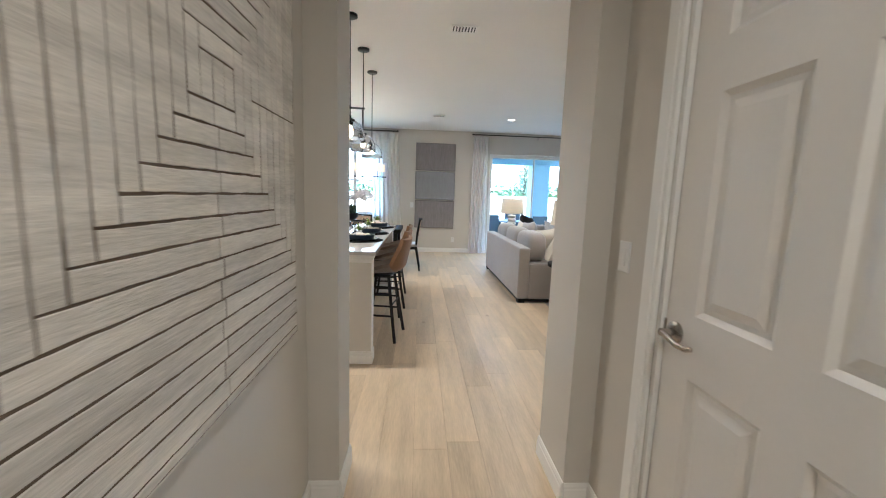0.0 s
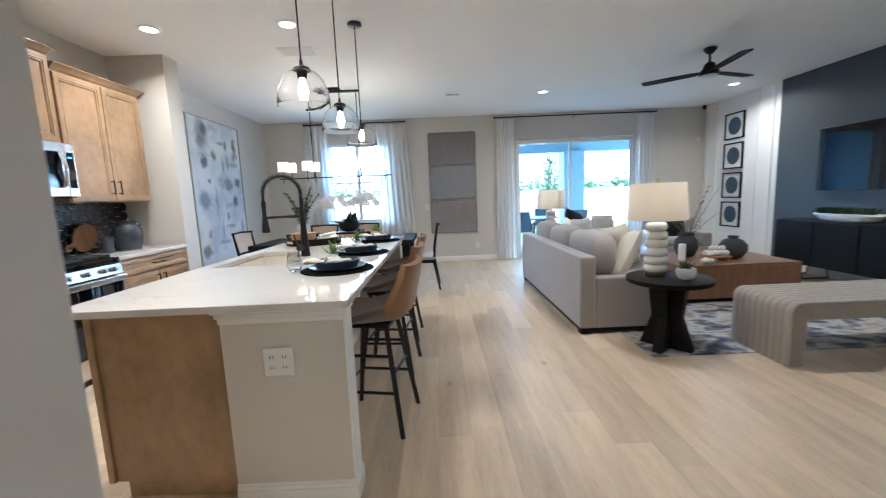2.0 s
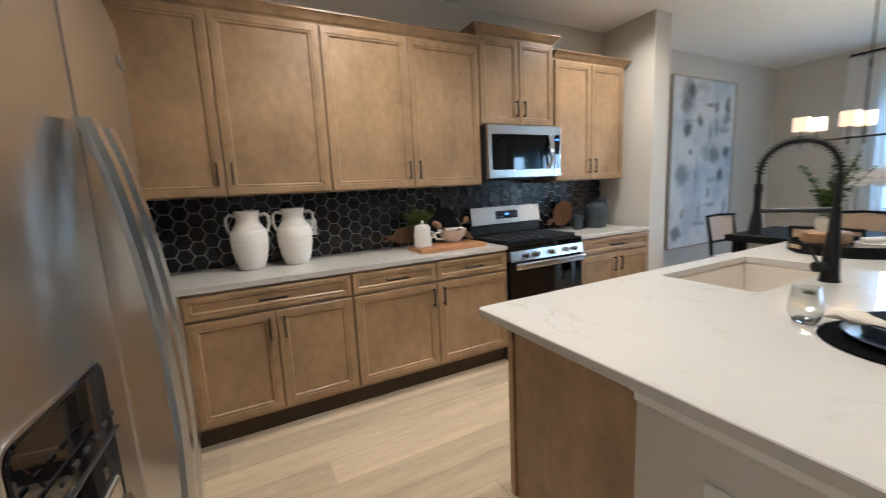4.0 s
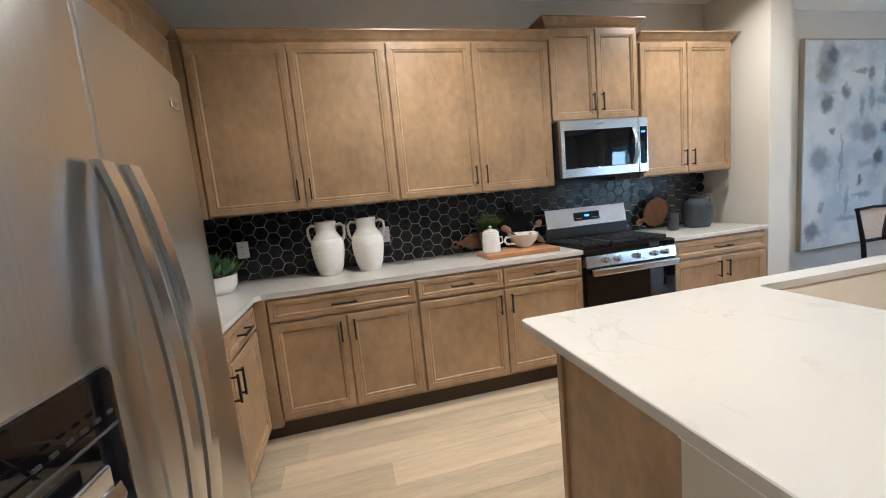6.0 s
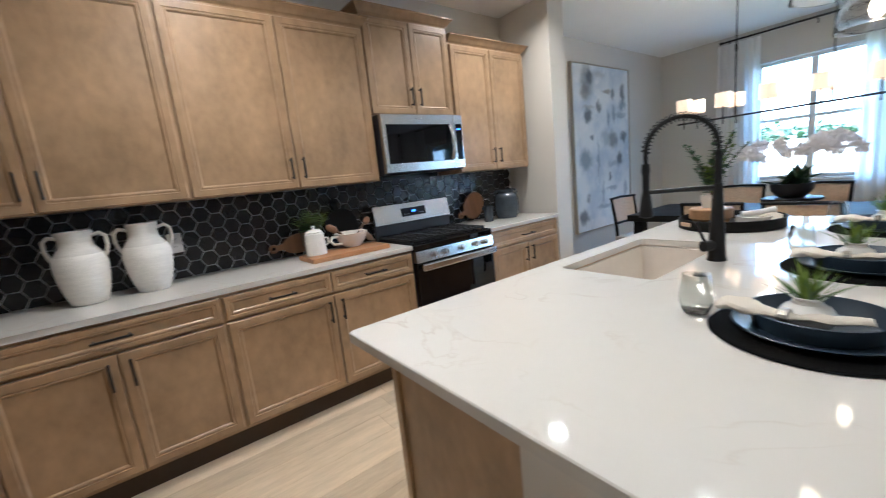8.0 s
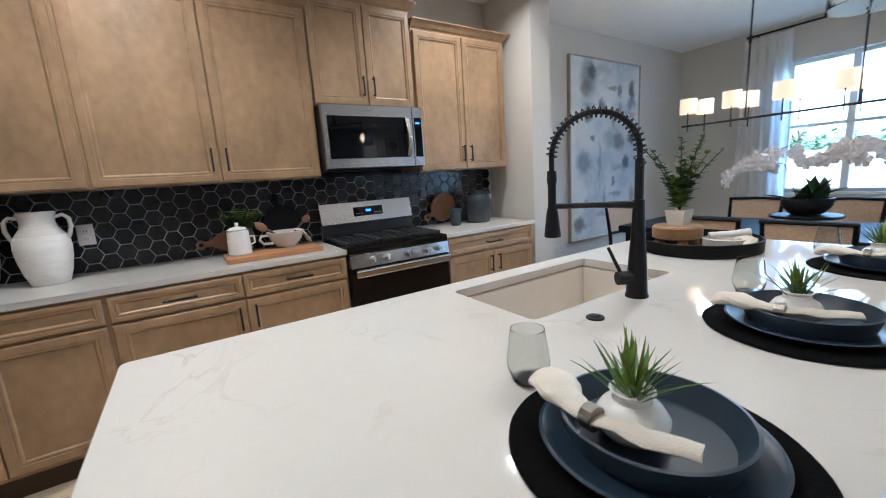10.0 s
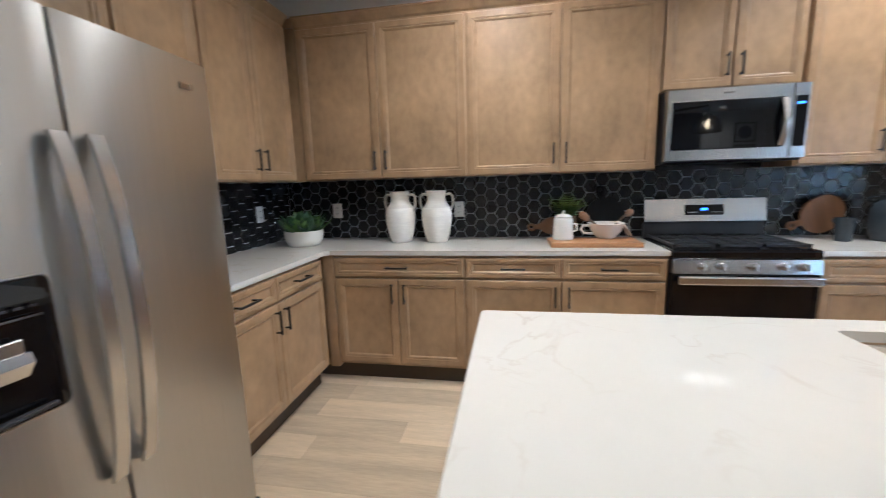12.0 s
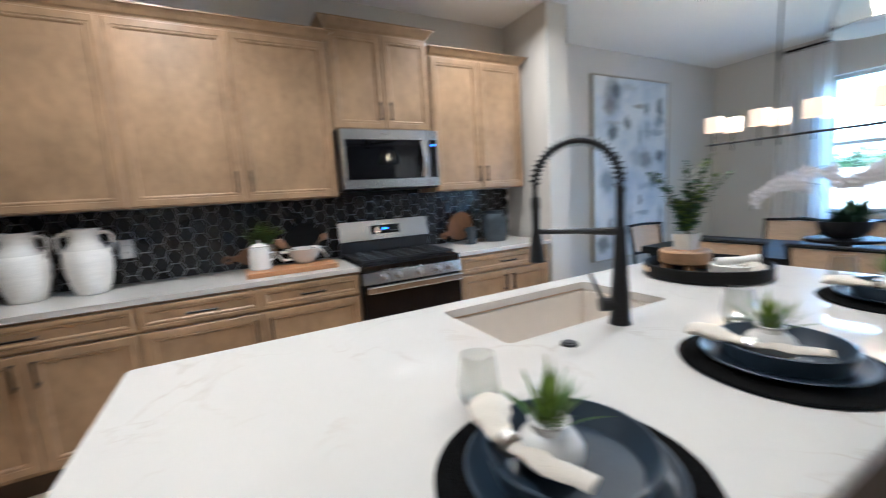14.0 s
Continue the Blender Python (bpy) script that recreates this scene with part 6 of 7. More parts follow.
def orchid():
    b = thing("orchid_bowl", "white orchids with dark leaves in a black bowl", "plant", -1.02, 7.10, 0.755 + 0.07)
    part("stand", lathe([(0.11, -0.07), (0.115, -0.062), (0.05, -0.05), (0.045, 0.0), (0.205, 0.012), (0.215, 0.016), (0.215, 0.030), (0.205, 0.034)], 40), M_BLKWD, b)
    part("bowl", lathe([(0.055, 0.034), (0.10, 0.045), (0.145, 0.10), (0.155, 0.16), (0.147, 0.16), (0.135, 0.12)], 40), M_DARKPL, b, smooth=True)
    rnd = random.Random(5)
    g = bmesh.new()
    for k in range(22):
        blade(g, (rnd.uniform(-0.08, 0.08), rnd.uniform(-0.06, 0.06), 0.14), rnd.uniform(0, 6.28), rnd.uniform(0.5, 1.4), rnd.uniform(0.14, 0.24), 0.075, 0.6, 5, 0.2)
    part("leaves", g, M_LEAFD, b, "broad dark green leaves")
    sprays = (((-0.05, 0.0), (-0.16, 0.02, 0.42), (-0.36, -0.02, 0.48), (-0.52, -0.04, 0.36), (-0.56, -0.05, 0.20)), ((0.05, 0.0), (0.10, 0.02, 0.46), (0.22, 0.0, 0.56), (0.38, 0.02, 0.50), (0.46, 0.02, 0.34)),
              ((0.0, 0.03), (-0.02, 0.05, 0.40), (-0.16, 0.10, 0.56), (-0.34, 0.10, 0.50), (-0.42, 0.10, 0.40)), ((0.02, -0.03), (0.06, -0.06, 0.42), (0.16, -0.10, 0.52), (0.28, -0.12, 0.46), (0.34, -0.12, 0.36)))
    for sp in sprays:
        ctrl = [Vector((*sp[0], 0.13))] + [Vector(p) for p in sp[1:]]
        pts = []
        for i in range(len(ctrl) - 1):
            for q in range(5):
                pts.append(ctrl[i].lerp(ctrl[i + 1], q / 5))
        st = part("flower_stem", tube(bmesh.new(), pts, 0.003, 5), M_STEM, b)
        for k in range(11):
            p = pts[6 + k]
            g = bmesh.new()
            face = rnd.uniform(-2.4, -0.7)
            nrm = Vector((math.cos(face), math.sin(face), -0.25)).normalized()
            u = nrm.cross(Vector((0, 0, 1))).normalized()
            v = u.cross(nrm)
            c0 = p + nrm * 0.02 + Vector((rnd.uniform(-0.03, 0.03), rnd.uniform(-0.02, 0.02), rnd.uniform(-0.04, 0.01)))
            cv = g.verts.new(c0)
            for m in range(5):
                a = radians(90 + 72 * m)
                L, wd = rnd.uniform(0.054, 0.066), 0.6
                d1 = math.cos(a) * u + math.sin(a) * v
                q1 = math.cos(a + wd) * u + math.sin(a + wd) * v
                q2 = math.cos(a - wd) * u + math.sin(a - wd) * v
                g.faces.new((cv, g.verts.new(c0 + q2 * L * 0.75 + nrm * 0.006), g.verts.new(c0 + d1 * L - nrm * 0.004), g.verts.new(c0 + q1 * L * 0.75 + nrm * 0.006)))
            part("flower", g, M_PETAL, st, "white orchid flower")


orchid()


def big_painting():
    p = new("painting")
    p.matrix_basis = pose(DX, 7.545, 1.505, 0, 0, 90)
    tagged(p, "tall blue-grey abstract painting in a thin champagne frame", "painting")
    w, h = 0.68, 1.04
    part("canvas", bbox(-w + 0.012, w - 0.012, -0.030, -0.004, -h + 0.012, h - 0.012), M_PAINTING, p, "pale canvas with slate blots")
    part("picture_frame", rings(bmesh.new(), [rect_loop(-w - i, w + i, -h - i, h + i, d) for i, d in ((0, 0.0), (0, 0.045), (-0.012, 0.045), (-0.012, 0.002))], cap0=False, cap1=False), M_CHAMP, p, "thin champagne frame")


big_painting()


def wall_hangings():
    for k, (z0, z1, m, lb) in enumerate(((1.905, 2.525, M_HANG, "mauve-grey woven textile wall panel"), (1.245, 1.88, M_HANG2, "blue-grey woven textile wall panel"), (0.575, 1.22, M_HANG, "mauve-grey embossed textile wall panel"))):
        x0, x1 = 0.105, 1.025
        a = thing("wall_panel", lb, "wall art", (x0 + x1) / 2, FW, (z0 + z1) / 2, group="three stacked wall panels")
        w, h = (x1 - x0) / 2, (z1 - z0) / 2
        part("panel", rings(bmesh.new(), [rect_loop(-w + i, w - i, -h + i, h - i, d) for i, d in ((0, 0.0), (0, 0.035), (0.012, 0.045))]), m, a)
        for r in range(12):
            x = -w + 0.05 + (2 * w - 0.1) * r / 11
            part("rib", bbox(x - 0.006, x + 0.006, -0.049, -0.044, -h + 0.03, h - 0.03, 0.002, 1), m, a)


wall_hangings()


# ---------------------------------------------------------------- living room
def cushion(bm, cx, cy, cz, sx, sy, sz, puff=0.35, n=10, seed=0):
    """A soft box: a squashed superellipsoid with a wavy seam."""
    loops = []
    for i in range(n + 1):
        th = -math.pi / 2 + math.pi * i / n
        row = []
        for j in range(2 * n):
            ph = 2 * math.pi * j / (2 * n)

            def pw(v, e):
                return math.copysign(abs(v) ** e, v)
            x = pw(math.cos(th), puff) * pw(math.cos(ph), puff)
            y = pw(math.cos(th), puff) * pw(math.sin(ph), puff)
            z = pw(math.sin(th), 0.75)
            q = 0.02 * noise.noise((x * 2 + seed, y * 2, z * 2))
            row.append((cx + sx * x * (1 + q), cy + sy * y * (1 + q), cz + sz * z * (1 + 2 * q)))
        loops.append(row)
    return rings(bm, loops)


def pillow(x, y, z, w, th, rx, ry, rz, material, label):
    """A square throw pillow with pinched corners; its flat faces look along local y."""
    p = new("throw_pillow")
    p.matrix_basis = pose(x, y, z, rx, ry, rz)
    tagged(p, label, "pillow", group="throw pillows")
    n = 14
    g = bmesh.new()
    rows = [[], []]
    for s, sg in ((0, -1), (1, 1)):
        for i in range(n + 1):
            r = []
            for j in range(n + 1):
                u, v = -1 + 2 * i / n, -1 + 2 * j / n
                e = max(0.0, (1 - u ** 4) * (1 - v ** 4)) ** 0.55
                k = 1 - 0.08 * (1 - abs(u) ** 2) * (abs(v) ** 3) - 0.08 * (1 - abs(v) ** 2) * (abs(u) ** 3)
                r.append(g.verts.new((u * w / 2 * k, sg * th / 2 * e * (1 + 0.15 * noise.noise((u * 2, v * 2, x))), v * w / 2 * k)))
            rows[s].append(r)
        for i in range(n):
            for j in range(n):
                g.faces.new((rows[s][i][j], rows[s][i + 1][j], rows[s][i + 1][j + 1], rows[s][i][j + 1]))
    bmesh.ops.remove_doubles(g, verts=g.verts, dist=1e-4)
    part("cover", g, material, p, smooth=True)


def sofa():
    s = thing("sofa", "long low grey linen sofa with loose back cushions", "sofa", 1.50, 4.90, 0)
    W, D = 2.44, 0.93          # along y, along x
    part("base", bbox(0.14, D, 0.13, W - 0.13, 0.055, 0.40, 0.015, 3), M_SOFA, s)
    part("back", bbox(0.0, 0.14, 0.0, W, 0.055, 0.715, 0.018, 3), M_SOFA, s)
    part("near_arm", bbox(0.138, D, 0.001, 0.13, 0.055, 0.52, 0.018, 3), M_SOFA, s)
    part("far_arm", bbox(0.138, D, W - 0.13, W - 0.001, 0.055, 0.52, 0.018, 3), M_SOFA, s)
    for x in (0.06, D - 0.06):
        for y in (0.06, W - 0.06):
            part("foot", bbox(x - 0.045, x + 0.045, y - 0.045, y + 0.045, 0, 0.056), M_BLKWD, s)
    part("plinth", bbox(0.02, D - 0.02, 0.02, W - 0.02, 0.02, 0.056), M_BLKWD, s)
    n = 3
    for k in range(n):
        y = 0.13 + (W - 0.26) * (k + 0.5) / n
        h = (W - 0.26) / n / 2
        part("seat_cushion", cushion(bmesh.new(), 0.56, y, 0.465, 0.385, h - 0.004, 0.075, 0.25, seed=k), M_SOFA, s, smooth=True)
        part("back_cushion", cushion(bmesh.new(), 0.27, y - 0.03, 0.70, 0.13, h + 0.01, 0.20, 0.42, seed=k + 5), M_SOFA, s, smooth=True)


sofa()
pillow(2.10, 5.30, 0.68, 0.48, 0.17, 24, 6, 70, M_PILW, "cream linen throw pillow on the sofa")
pillow(2.16, 5.66, 0.69, 0.48, 0.17, -20, 10, 112, M_PILW, "cream linen throw pillow on the sofa")
pillow(1.98, 6.15, 0.74, 0.48, 0.16, -5, 6, 95, M_PILG, "pale grey patterned throw pillow on the sofa")
pillow(1.96, 6.50, 0.72, 0.46, 0.16, -5, -4, 88, M_PILW, "cream linen throw pillow on the sofa")
pillow(2.14, 6.86, 0.80, 0.50, 0.16, -14, 12, 50, M_PILB, "black velvet throw pillow on the sofa")


def armchair(x, y, rz):
    a = thing("armchair", "low grey upholstered armchair", "armchair", x, y, 0, rz, group="armchairs")
    part("base", bbox(-0.42, 0.42, -0.42, 0.40, 0.10, 0.36, 0.02, 3), M_SOFA, a)
    part("backrest", bbox(-0.42, 0.42, 0.24, 0.42, 0.36, 0.78, 0.05, 4), M_SOFA, a)
    for sx in (-1, 1):
        part("armrest", bbox(sx * 0.36 - 0.06, sx * 0.36 + 0.06, -0.42, 0.25, 0.36, 0.58, 0.03, 3), M_SOFA, a)
        for sy in (-0.36, 0.36):
            part("leg", tube(bmesh.new(), [(sx * 0.36, sy, 0), (sx * 0.35, sy, 0.10)], 0.02, 8), M_BLKWD, a)
    part("seat_cushion", cushion(bmesh.new(), 0, -0.08, 0.42, 0.295, 0.32, 0.075, 0.3), M_SOFA, a, smooth=True)


armchair(3.05, 8.15, 12)
armchair(4.15, 7.95, -14)
pillow(3.02, 8.08, 0.68, 0.42, 0.14, -12, 4, 12, M_PILG, "pale grey throw pillow on an armchair")
pillow(4.10, 7.92, 0.68, 0.42, 0.14, -14, 0, -14, M_PILB, "black velvet throw pillow on an armchair")


def round_table(x, y, h, label):
    t = thing("side_table", label, "side table", x, y, 0, group="side tables")
    part("tabletop", lathe([(0.30, h - 0.04), (0.31, h - 0.034), (0.312, h - 0.004), (0.306, h), (0.0, h)], 56, cap1=False), M_BLKWD, t, smooth=True)
    for a in (40, 130):
        prof = [(-0.20, 0.0), (-0.19, 0.03), (-0.11, h * 0.45), (-0.14, h - 0.07), (-0.19, h - 0.04), (0.19, h - 0.04), (0.14, h - 0.07), (0.11, h * 0.45), (0.19, 0.03), (0.20, 0.0)]
        part("cross_panel", rings(bmesh.new(), [[(px, yy, pz) for px, pz in prof] for yy in (-0.035, 0.035)]), M_BLKWD, t, at=pose(0, 0, 0, 0, 0, a))


round_table(2.08, 4.55, 0.585, "round black wooden side table beside the sofa")
round_table(2.02, 7.68, 0.585, "round black wooden side table beyond the sofa")


def table_lamp(x, y, z, label, lit):
    l = thing("table_lamp", label, "lamp", x, y, z, group="table lamps")
    part("plinth", lathe([(0.074, 0), (0.076, 0.004), (0.076, 0.022), (0.07, 0.025)], 32), M_BRASS, l, "brass base")
    prof = [(0.055, 0.025)]
    k = 6
    for i in range(k):
        z0 = 0.025 + 0.068 * i
        R = 0.088 - 0.002 * i
        for a in range(0, 181, 22):
            prof.append((R - 0.022 + 0.026 * math.sin(radians(a)), z0 + 0.034 - 0.034 * math.cos(radians(a))))
    prof.append((0.02, 0.436))
    part("stacked_body", lathe(prof, 36), M_CERAM, l, "stacked cream ceramic rings", smooth=True)
    part("neck", lathe([(0.012, 0.43), (0.012, 0.50)], 10), M_BRASS, l)
    part("shade", lathe([(0.222, 0.455), (0.225, 0.455), (0.20, 0.745), (0.197, 0.745), (0.222, 0.457)], 48, cap0=False, cap1=False), M_SHADE, l, "white linen drum shade", smooth=True)
    part("finial", lathe([(0.006, 0.70), (0.008, 0.75), (0.014, 0.765), (0.008, 0.78)], 10), M_BRASS, l)
    part("bulb", lathe([(0.013, 0.50), (0.028, 0.55), (0.03, 0.58), (0.015, 0.61)], 12), M_CERAM, l)
    if lit:
        lamp("lamp_bulb", "POINT", lit, (1.0, 0.80, 0.55), pose(x, y, z + 0.63), 0.03)


table_lamp(2.02, 4.64, 0.585, "cream stacked-ring table lamp with white drum shade", 0.4)
table_lamp(2.02, 7.62, 0.585, "cream stacked-ring table lamp with white drum shade", 0.4)


def small_pot(x, y, z):
    p = thing("potted_succulent", "small green succulent in a white ribbed pot", "plant", x, y, z)
    part("pot", lathe([(0.045, 0), (0.062, 0.02), (0.072, 0.06), (0.064, 0.085), (0.06, 0.08)], 28), M_CERAM, p, smooth=True)
    rnd = random.Random(2)
    g = bmesh.new()
    for k in range(34):
        blade(g, (rnd.uniform(-0.03, 0.03), rnd.uniform(-0.03, 0.03), 0.07), rnd.uniform(0, 6.28), rnd.uniform(0.3, 1.4), rnd.uniform(0.05, 0.09), 0.028, 0.3, 3, 0.2)
    part("leaves", g, M_EUCA, p)


small_pot(2.16, 4.46, 0.585)

_g = bbox(1.87, 5.0, 4.36, 7.75, 0.0, 0.008, 0.003, 1)
tagged(part("rug", _g, M_RUG), "blue-grey abstract patterned low-pile rug", "rug")


def coffee_table():
    t = thing("coffee_table", "low walnut block coffee table on the rug", "coffee table", 3.55, 6.15, 0.008)
    part("plinth", bbox(-0.60, 0.60, -0.42, 0.42, 0.0, 0.05), M_BLKWD, t)
    for k in range(2):
        part("side_board", bbox(-0.66, 0.66, (-0.48, 0.455)[k], (-0.455, 0.48)[k], 0.05, 0.40, 0.003, 1), M_WALN, t)
        part("end_board", bbox((-0.66, 0.635)[k], (-0.635, 0.66)[k], -0.455, 0.455, 0.05, 0.40, 0.003, 1), M_WALN, t)
    part("top", bbox(-0.66, 0.66, -0.48, 0.48, 0.40, 0.425, 0.004), M_WALN, t)


coffee_table()


def pottery(name, label, x, y, z, prof, m):
    v = thing(name, label, "vase", x, y, z)
    part("pot", lathe(prof, 40), m, v, smooth=True)
    return v


pottery("charcoal_vase", "matte charcoal pottery vase on the coffee table", 3.32, 6.30, 0.433, [(0.07, 0), (0.10, 0.02), (0.135, 0.12), (0.128, 0.20), (0.09, 0.245), (0.085, 0.27), (0.095, 0.29), (0.088, 0.292), (0.075, 0.26)], M_CHAR)
pottery("black_round_vase", "squat round black pottery vase on the coffee table", 3.72, 6.05, 0.433, [(0.06, 0), (0.10, 0.02), (0.15, 0.10), (0.145, 0.16), (0.10, 0.215), (0.05, 0.235), (0.05, 0.25), (0.062, 0.262), (0.055, 0.264), (0.04, 0.245)], M_CHAR)


def branches():
    b = thing("flowering_branches", "bare branches with small white blossoms in a vase", "branches", 3.32, 6.30, 0.66)
    rnd = random.Random(9)
    for k in range(9):
        h, ln, e = rnd.uniform(-0.7, 3.4), rnd.uniform(0.45, 0.75), rnd.uniform(0.55, 1.25)
        pts = []
        p = Vector((0, 0, 0))
        for s in range(8):
            pts.append(p.copy())
            hh, ee = h + rnd.uniform(-0.25, 0.25), e + rnd.uniform(-0.2, 0.15)
            p += Vector((math.cos(hh) * math.cos(ee), math.sin(hh) * math.cos(ee), math.sin(ee))) * ln / 7
        br = part("branch", tube(bmesh.new(), pts, [0.0045 - 0.0004 * s for s in range(8)], 5), M_STEM, b)
        g = bmesh.new()
        for m in range(26):
            i = rnd.randint(2, 6)
            q = pts[i].lerp(pts[i + 1], rnd.random()) + Vector((rnd.uniform(-0.02, 0.02), rnd.uniform(-0.02, 0.02), rnd.uniform(-0.02, 0.02)))
            blade(g, q, rnd.uniform(0, 6.28), rnd.uniform(-0.5, 1.2), 0.03, 0.02, 0.3, 2)
        part("blossoms", g, M_PETAL if k % 2 else M_EUCA, br)


branches()


def bead_garland():
    b = thing("wooden_stand", "small acacia stand on the coffee table", "stand", 3.40, 5.88, 0.433)
    part("top", bbox(-0.13, 0.13, -0.09, 0.09, 0.05, 0.07, 0.004), M_ACACIA, b)
    for x in (-0.10, 0.10):
        part("leg", bbox(x - 0.012, x + 0.012, -0.08, 0.08, 0, 0.05), M_ACACIA, b)
    s = thing("bead_garland", "pile of large white wooden beads", "beads", 3.40, 5.88, 0.503)
    rnd = random.Random(6)
    for k, (x, y, z) in enumerate([(-0.09 + 0.06 * i, -0.04 + 0.07 * j, 0.032) for i in range(4) for j in range(2)] + [(-0.05 + 0.06 * i, 0.0, 0.082) for i in range(3)] + [(-0.16, -0.07, -0.037), (-0.21, -0.11, -0.037), (-0.15, -0.14, -0.037)]):
        g = bmesh.new()
        bmesh.ops.create_uvsphere(g, u_segments=14, v_segments=9, radius=0.032, matrix=Matrix.Translation((x, y, z)))
        part("bead", g, M_PLASTER, s, smooth=True)


bead_garland()
_c = thing("pillar_candle", "white pillar candle on the coffee table", "candle", 3.12, 6.05, 0.433)
part("wax", lathe([(0.04, 0), (0.04, 0.19), (0.03, 0.195), (0.0, 0.19)], 24, cap1=False), M_CERAM, _c, smooth=True)
part("wick", tube(bmesh.new(), [(0, 0, 0.188), (0.002, 0, 0.205)], 0.002, 5), M_IRON, _c)


def bench():
    b = thing("upholstered_bench", "waterfall bench in grey-beige channel-tufted linen", "bench", 2.68, 4.09, 0.004)
    W, D, H = 1.45, 0.54, 0.455
    n, r = 9, 0.065

    def outline(inset):
        """The bench's profile over both rounded ends, with outward normals."""
        out = [((inset, 0.0), (-1, 0)), ((inset, H * 0.5), (-1, 0))]
        for cx, st in ((r, 180), (W - r, 90)):
            for k in range(7):
                q = radians(st - 15 * k)
                out.append(((cx + (r - inset) * math.cos(q), H - r + (r - inset) * math.sin(q)), (math.cos(q), math.sin(q))))
        return out + [((W - inset, H * 0.5), (1, 0)), ((W - inset, 0.0), (1, 0))]
    body = [p for p, _ in outline(0.006)] + [(W - 0.11, 0.0), (W - 0.11, H - 0.12), (0.11, H - 0.12), (0.11, 0.0)]
    part("frame", rings(bmesh.new(), [[(x, y, z) for x, z in body] for y in (0.004, D - 0.004)]), M_BENCH, b)
    skin = []
    for i in range(n * 8 + 1):
        v = i / (n * 8)
        bulge = 0.013 * abs(math.sin(math.pi * v * n)) ** 0.6
        skin.append([(x + nx * bulge, D * v, z + nz * bulge) for (x, z), (nx, nz) in outline(0.0)])
    part("upholstery", rings(bmesh.new(), skin, closed=False), M_BENCH, b, "channel-tufted cover over both ends", smooth=True)
    for y in (0.0, D):
        part("piping", tube(bmesh.new(), [(x + nx * 0.003, y, z + nz * 0.003) for (x, z), (nx, nz) in outline(0.0)], 0.006, 6), M_BENCH, b)


bench()


def console():
    c = thing("media_console", "long black media console on thin metal legs", "console", 5.05, 4.75, 0)
    L, D = 2.25, 0.42
    part("body", bbox(0, D, 0, L, 0.20, 0.79, 0.004), M_BLKWD, c)
    for k in range(4):
        part("door", bbox(-0.016, -0.001, 0.006 + L * k / 4, L * (k + 1) / 4 - 0.006, 0.215, 0.775, 0.003, 1), M_BLKWD, c)
    for y in (0.25, L - 0.25):
        part("leg_frame", tube(bmesh.new(), [(0.03, y - 0.12, 0.20), (0.03, y - 0.16, 0.008), (D - 0.03, y - 0.16, 0.008), (D - 0.03, y - 0.12, 0.20)], 0.010, 6), M_BLKMET, c)
        part("leg_frame", tube(bmesh.new(), [(0.03, y + 0.12, 0.20), (0.03, y + 0.16, 0.008), (D - 0.03, y + 0.16, 0.008), (D - 0.03, y + 0.12, 0.20)], 0.010, 6), M_BLKMET, c)


console()


def dough_bowl():
    p = thing("planter_bowl", "long white dough bowl filled with dark succulents", "planter", 5.22, 6.20, 0.79)
    part("bowl", lathe([(0.10, 0), (0.13, 0.02), (0.165, 0.08), (0.16, 0.10), (0.15, 0.09)], 40, sx=0.75, sy=2.6), M_PLASTER, p, smooth=True)
    rnd = random.Random(12)
    g = bmesh.new()
    for k in range(24):
        cx, cy = rnd.uniform(-0.07, 0.07), rnd.uniform(-0.34, 0.34)
        for m in range(12):
            blade(g, (cx, cy, 0.085), m * 2.4 + rnd.uniform(-0.2, 0.2), 0.4 + 0.09 * m, 0.125 - 0.004 * m, 0.045, -0.5, 4, 0.25)
    part("succulents", g, M_LEAFD, p)


dough_bowl()


def television():
    t = thing("television", "large black flat-screen television on the accent wall", "television", RX - 0.036, 6.13, 1.575)
    part("panel", bbox(-0.055, -0.018, -0.74, 0.74, -0.415, 0.415, 0.004), M_DARKPL, t)
    part("screen", bbox(-0.058, -0.0545, -0.733, 0.733, -0.405, 0.408), M_TV, t, "dark glossy screen")
    part("bracket", bbox(-0.02, 0.0, -0.2, 0.2, -0.15, 0.15), M_BLKMET, t)


television()

for _k in range(4):
    _z = 2.315 - 0.515 * _k
    _f = thing("framed_print", "black-framed round indigo print on the white wall", "picture", RX, 8.53, _z, -90, group="four stacked prints")
    part("picture_frame", rings(bmesh.new(), [rect_loop(-0.225 + i, 0.225 - i, -0.225 + i, 0.225 - i, d) for i, d in ((0, 0.0), (0, 0.030), (0.022, 0.030), (0.022, 0.010))], cap0=False, cap1=False), M_BLKWD, _f)
    part("mat_board", bbox(-0.205, 0.205, -0.014, -0.002, -0.205, 0.205), M_PAPER, _f)
    part("print", lathe([(0.150, 0), (0.150, 0.003), (0.0, 0.003)], 40, cap1=False), M_PRINT, _f, "indigo textured disc", at=pose(0, -0.013, 0, 90))


